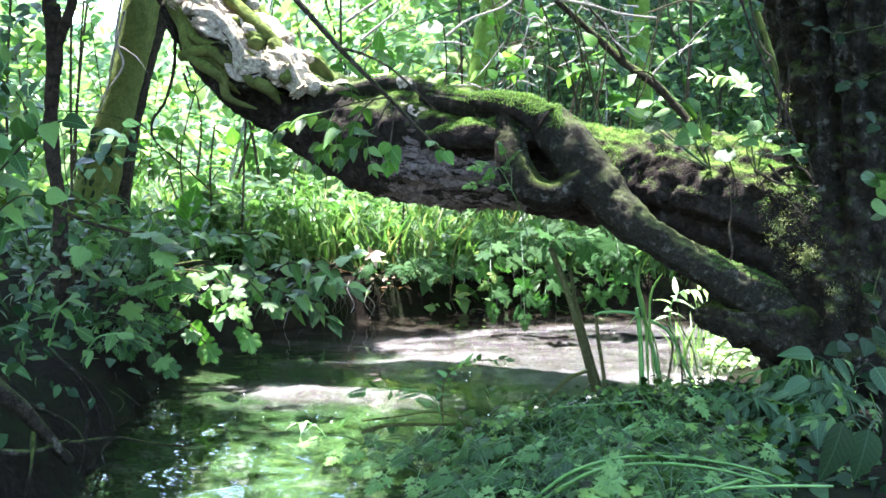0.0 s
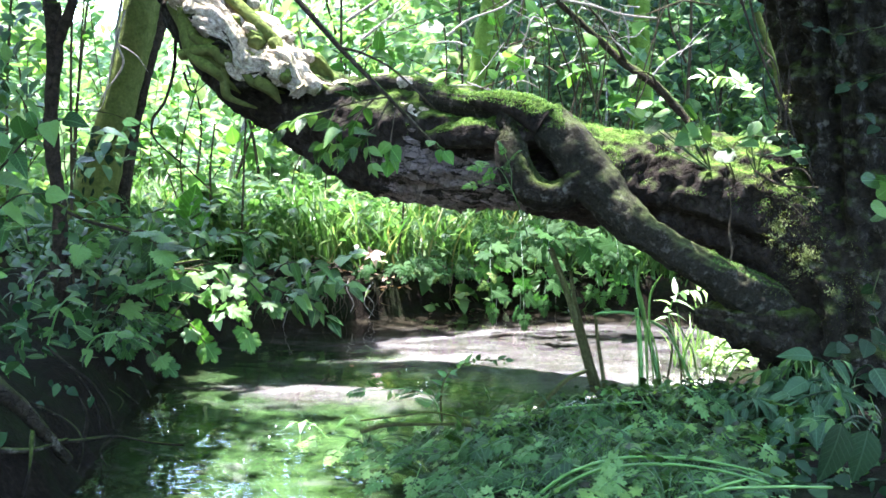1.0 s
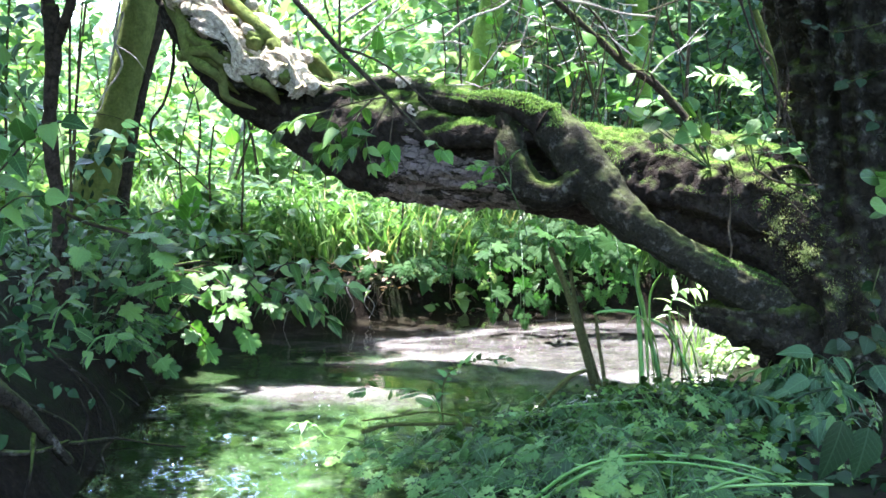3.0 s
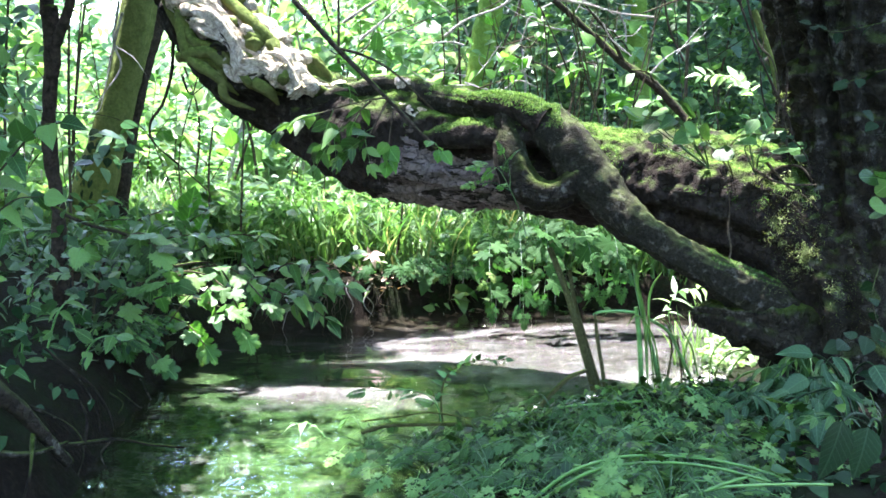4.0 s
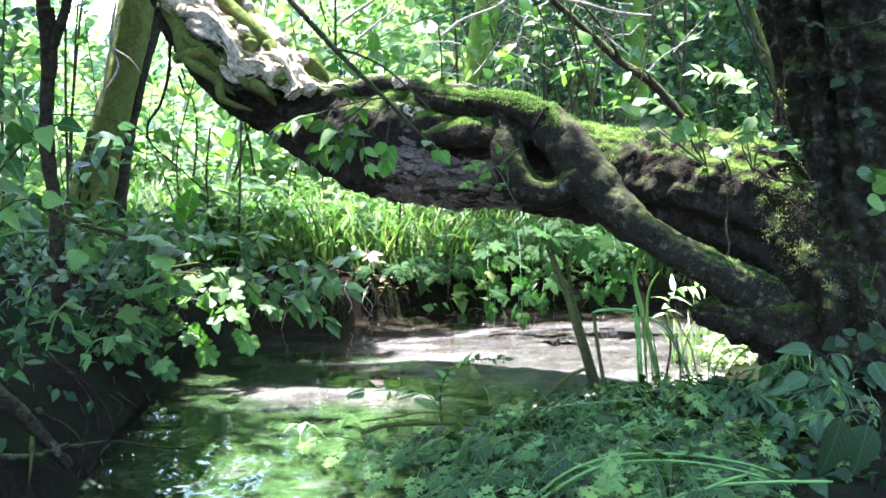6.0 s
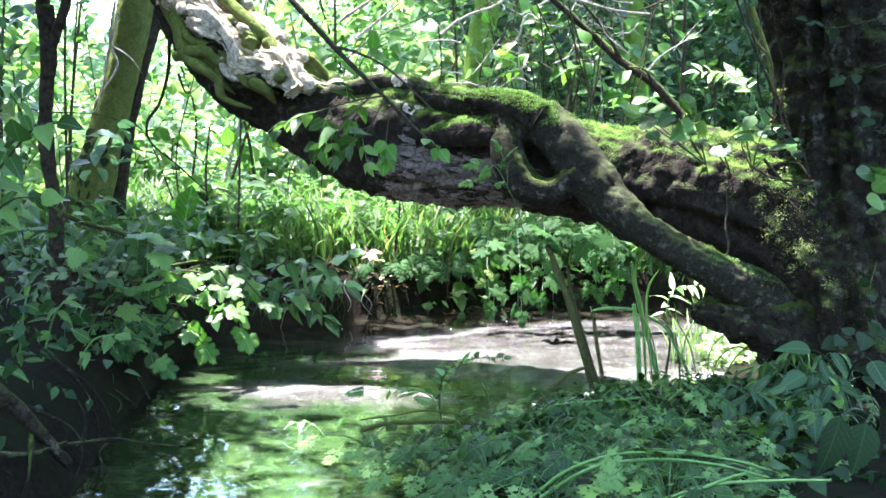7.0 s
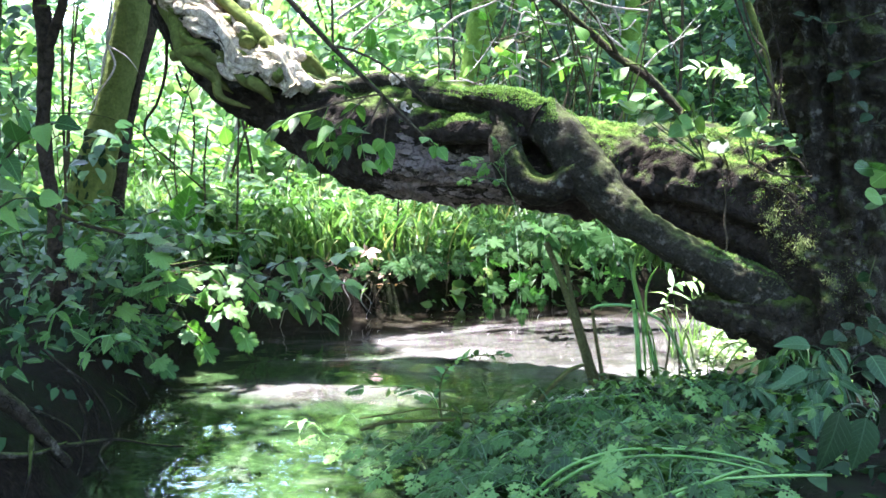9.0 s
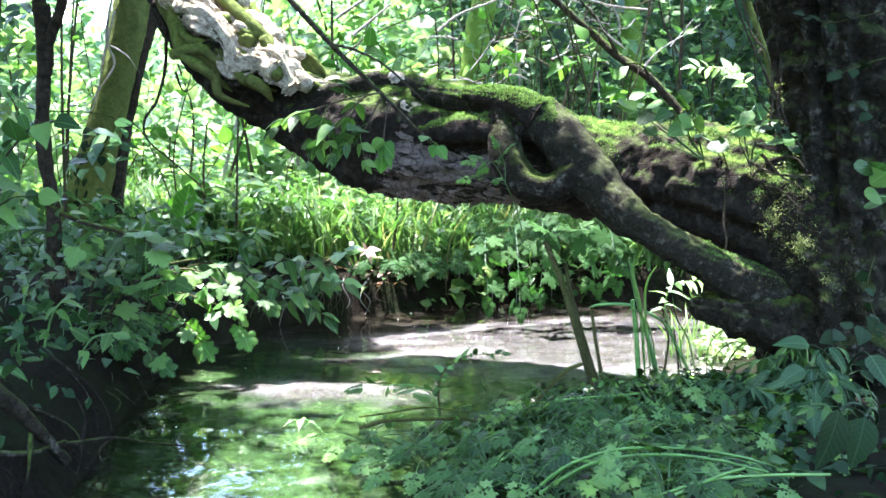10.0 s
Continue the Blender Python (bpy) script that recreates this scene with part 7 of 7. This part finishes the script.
for i in range(30):
    x, y, z = twigs.uniform(-0.15, 1.25), twigs.uniform(5.5, 6.3), twigs.uniform(1.45, 2.0)
    a, length = twigs.uniform(-0.9, 1.3), twigs.uniform(0.18, 0.55)
    d = np.array((math.cos(a), 0.2, math.sin(a))) * length * twigs.choice((-1, 1))
    j = twigs.normal(0, 0.10, (2, 3)) * length
    o = np.array((x, y, z))
    stick("dead_twig", "bleached bare twig catching the sun", "twig", [o, o + d * 0.35 + j[0], o + d * 0.7 + j[1], o + d], twigs.uniform(0.003, 0.0065), 0.0018, DEAD_BARK if i % 3 else TWIG_BARK,
          [([o + d * 0.45, o + d * 0.62 + j[1] * 1.5 + (0, 0, 0.05), o + d * 0.75 + j[1] * 3 + (0.02, 0, 0.10)], 0.003, 0.0015)], "bleached twigs")
for i in range(16):
    x, y = twigs.uniform(0.3, 1.1), twigs.uniform(5.7, 6.6)
    j = twigs.normal(0, 0.07, 3)
    stick("dry_stem", "thin dry brown stem standing behind the bough", "stem", [(x, y, 0.7), (x + j[0], y, 1.1), (x + j[0] + j[1], y, 1.5), (x + j[0] + j[1] * 2 + j[2], y, 2.0)], 0.005, 0.003, TWIG_BARK if i % 2 else STEM_BROWN, (), "dry stems", 0.001)
for pts, r in (([(-2.004, 6.312, 2.018), (-2.046, 6.312, 1.775), (-2.005, 6.312, 1.618), (-2.108, 6.312, 1.460), (-2.201, 6.312, 1.337)], 0.007), ([(-1.988, 6.312, 1.948), (-2.067, 6.312, 1.670), (-2.107, 6.312, 1.495), (-2.147, 6.312, 1.354), (-2.201, 6.312, 1.319)], 0.006), ([(-2.037, 6.312, 1.740), (-1.925, 6.312, 1.670), (-1.850, 6.312, 1.565)], 0.004)):
    stick("pale_vine", "pale dry vine trailing on the leaning trunk", "vine", pts, r, r * 0.7, DEAD_BARK, group="vines")
for pts, r in (([(-1.424, 5.375, 1.748), (-1.436, 5.375, 1.511), (-1.488, 5.375, 1.332), (-1.558, 5.375, 1.226), (-1.545, 5.375, 1.121), (-1.411, 5.375, 1.000), (-1.262, 5.375, 0.863)], 0.008), ([(-1.353, 5.250, 1.470), (-1.311, 5.250, 1.368), (-1.236, 5.250, 1.412)], 0.005),
               ([(-1.951, 4.750, 0.852), (-1.690, 4.688, 0.734), (-1.498, 4.625, 0.691), (-1.336, 4.562, 0.637), (-1.234, 4.562, 0.559)], 0.014), ([(-2.150, 5.000, 1.308), (-1.954, 5.000, 1.267), (-1.687, 5.125, 1.245), (-1.465, 5.250, 1.118)], 0.004),
               ([(-1.278, 4.625, 0.527), (-1.066, 4.625, 0.540), (-0.963, 4.625, 0.394)], 0.006)):
    stick("dark_vine", "thin dark vine hanging among the leaves", "vine", pts, r, r * 0.6, DARK_BARK, group="vines")
stick("thin_root", "thin pale aerial root hanging down the bough", "root", [(1.110, 3.920, 0.978), (1.121, 3.900, 0.901), (1.127, 3.890, 0.824), (1.120, 3.880, 0.736), (1.132, 3.880, 0.669), (1.127, 3.880, 0.621)], 0.0028, 0.0018, TWIG_BARK)
for pts, r in (([(1.496, 6.125, 2.055), (1.501, 6.125, 1.785), (1.490, 6.125, 1.344), (1.493, 6.125, 0.862)], 0.013), ([(1.345, 6.125, 2.055), (1.384, 6.125, 1.819), (1.477, 6.125, 1.616)], 0.008), ([(-0.694, 6.875, 2.184), (-0.698, 6.875, 1.692), (-0.715, 6.875, 1.116)], 0.012),
               ([(0.095, 6.562, 2.130), (0.118, 6.562, 1.769), (0.133, 6.562, 1.221)], 0.009), ([(0.600, 5.938, 1.892), (0.626, 5.938, 1.597), (0.611, 5.938, 1.100)], 0.006), ([(0.003, 5.938, 1.827), (0.020, 5.938, 1.564), (-0.013, 5.938, 1.167)], 0.006),
               ([(-2.331, 6.375, 2.098), (-2.360, 6.375, 1.535), (-2.381, 6.375, 0.530)], 0.010), ([(-2.386, 6.750, 2.162), (-2.452, 6.750, 1.492), (-2.514, 6.750, 0.502)], 0.008), ([(-2.875, 6.750, 2.162), (-2.930, 6.750, 1.492), (-2.959, 6.750, 0.502)], 0.012),
               ([(-0.259, 6.625, 0.775), (-0.271, 6.625, 0.587), (-0.302, 6.625, 0.398)], 0.008), ([(-1.290, 6.562, 1.332), (-1.308, 6.562, 0.963), (-1.330, 6.562, 0.516)], 0.008), ([(-1.538, 6.750, 1.265), (-1.575, 6.750, 0.924), (-1.568, 6.750, 0.502)], 0.009)):
    plant("sapling", "thin upright sapling stem with a few fresh leaves", "sapling", pts[-1], [
        dict(path=pts[::-1], r0=r, r1=r * 0.7, meshes=[L_OV_LIGHT, L_OV], n=5, size=0.08, start=0.2, droop=0.1, stem=TWIG_BARK, tip=False)], "saplings")
for i in range(40):
    x, y = rng.uniform(-5.0, 4.2), rng.uniform(7.6, 11.5)
    h, g, l = rng.uniform(1.5, 4.0), float(height(x, y)), rng.normal(0, 0.26, 2)
    # darker leaves on the right again stand in for shade
    plant("sapling", "thin upright sapling stem with a few fresh leaves", "sapling", (x, y, g), [
        dict(path=[(x, y, g - 0.05), (x + l[0], y, g + h * 0.35), (x + l[0] * 1.2 + l[1], y + l[1], g + h * 0.7), (x + l[0] * 3, y + l[1], g + h)], r0=rng.uniform(0.008, 0.02), r1=0.004,
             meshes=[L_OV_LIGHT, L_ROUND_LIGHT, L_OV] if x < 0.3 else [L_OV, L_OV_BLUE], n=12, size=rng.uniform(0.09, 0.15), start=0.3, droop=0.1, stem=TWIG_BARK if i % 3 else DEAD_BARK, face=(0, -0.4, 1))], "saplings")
bank_o = np.array((-0.125, 6.438, 0.156))
br = thing("bank_roots", bank_o, "thin roots hanging down the dark undercut bank", "roots")
for i in range(34):
    x = rng.uniform(-1.1, 0.9)
    y = 6.0
    while float(shore(x, y)) < 0.015:
        y += 0.02
    z = rng.uniform(0.16, 0.3)
    j = rng.normal(0, 0.03, 4)
    part("root", moved(tube([(x, y + 0.04, z), (x + j[0], y - 0.03, z * 0.8), (x + j[1], y - 0.05 + j[3] * 0.3, z * 0.45), (x + j[2], y - 0.04, z * rng.uniform(-0.1, 0.3))], [0.006, 0.004, 0.003, 0.0015], 14, 6), bank_o), TWIG_BARK if i % 4 else DEAD_BARK, br)
side_o = np.array((-1.2, 3.9, 0.2))
sr = thing("bank_roots", side_o, "dark roots on the steep shaded bank", "roots")
for i in range(14):
    y = rng.uniform(2.9, 5.2)
    x = -0.9
    while float(shore(x, y)) < 0.02:
        x -= 0.02
    j = rng.normal(0, 0.05, 4)
    z = rng.uniform(0.1, 0.34)
    part("root", moved(tube([(x - 0.12, y + j[3], z + 0.05), (x - 0.02 + j[0] * 0.4, y + j[1] * 0.5, z * 0.8), (x + 0.04, y + j[1], z * 0.4), (x + 0.05 + j[2] * 0.5, y + j[1] + j[2], z * rng.uniform(-0.2, 0.2))], [0.005, 0.004, 0.003, 0.001], 16, 7, 0.002), side_o), OLD_BARK, sr)
for i in range(7):
    y = rng.uniform(4.0, 5.1)
    x = -0.9
    while float(shore(x, y)) < 0.12:
        x -= 0.02
    herb("hart_fern", "dark low fern on the shaded steep bank", "plant", x, y, 7, 0.13, 0.07, [L_PIN_BLUE, L_LONG], 0.07, "bank ferns", 1, 0.5, (0.5, -0.2))


# ---- what moves ----
def motions():
    """The stream slides steadily down its bed, towards the near left."""
    walk(water, [(0.0, pose(0.8, 1.1, 0.0)), (5.0, pose(-0.2, 0.0, 0.0)), (10.0, pose(-1.2, -1.1, 0.0))])


motions()
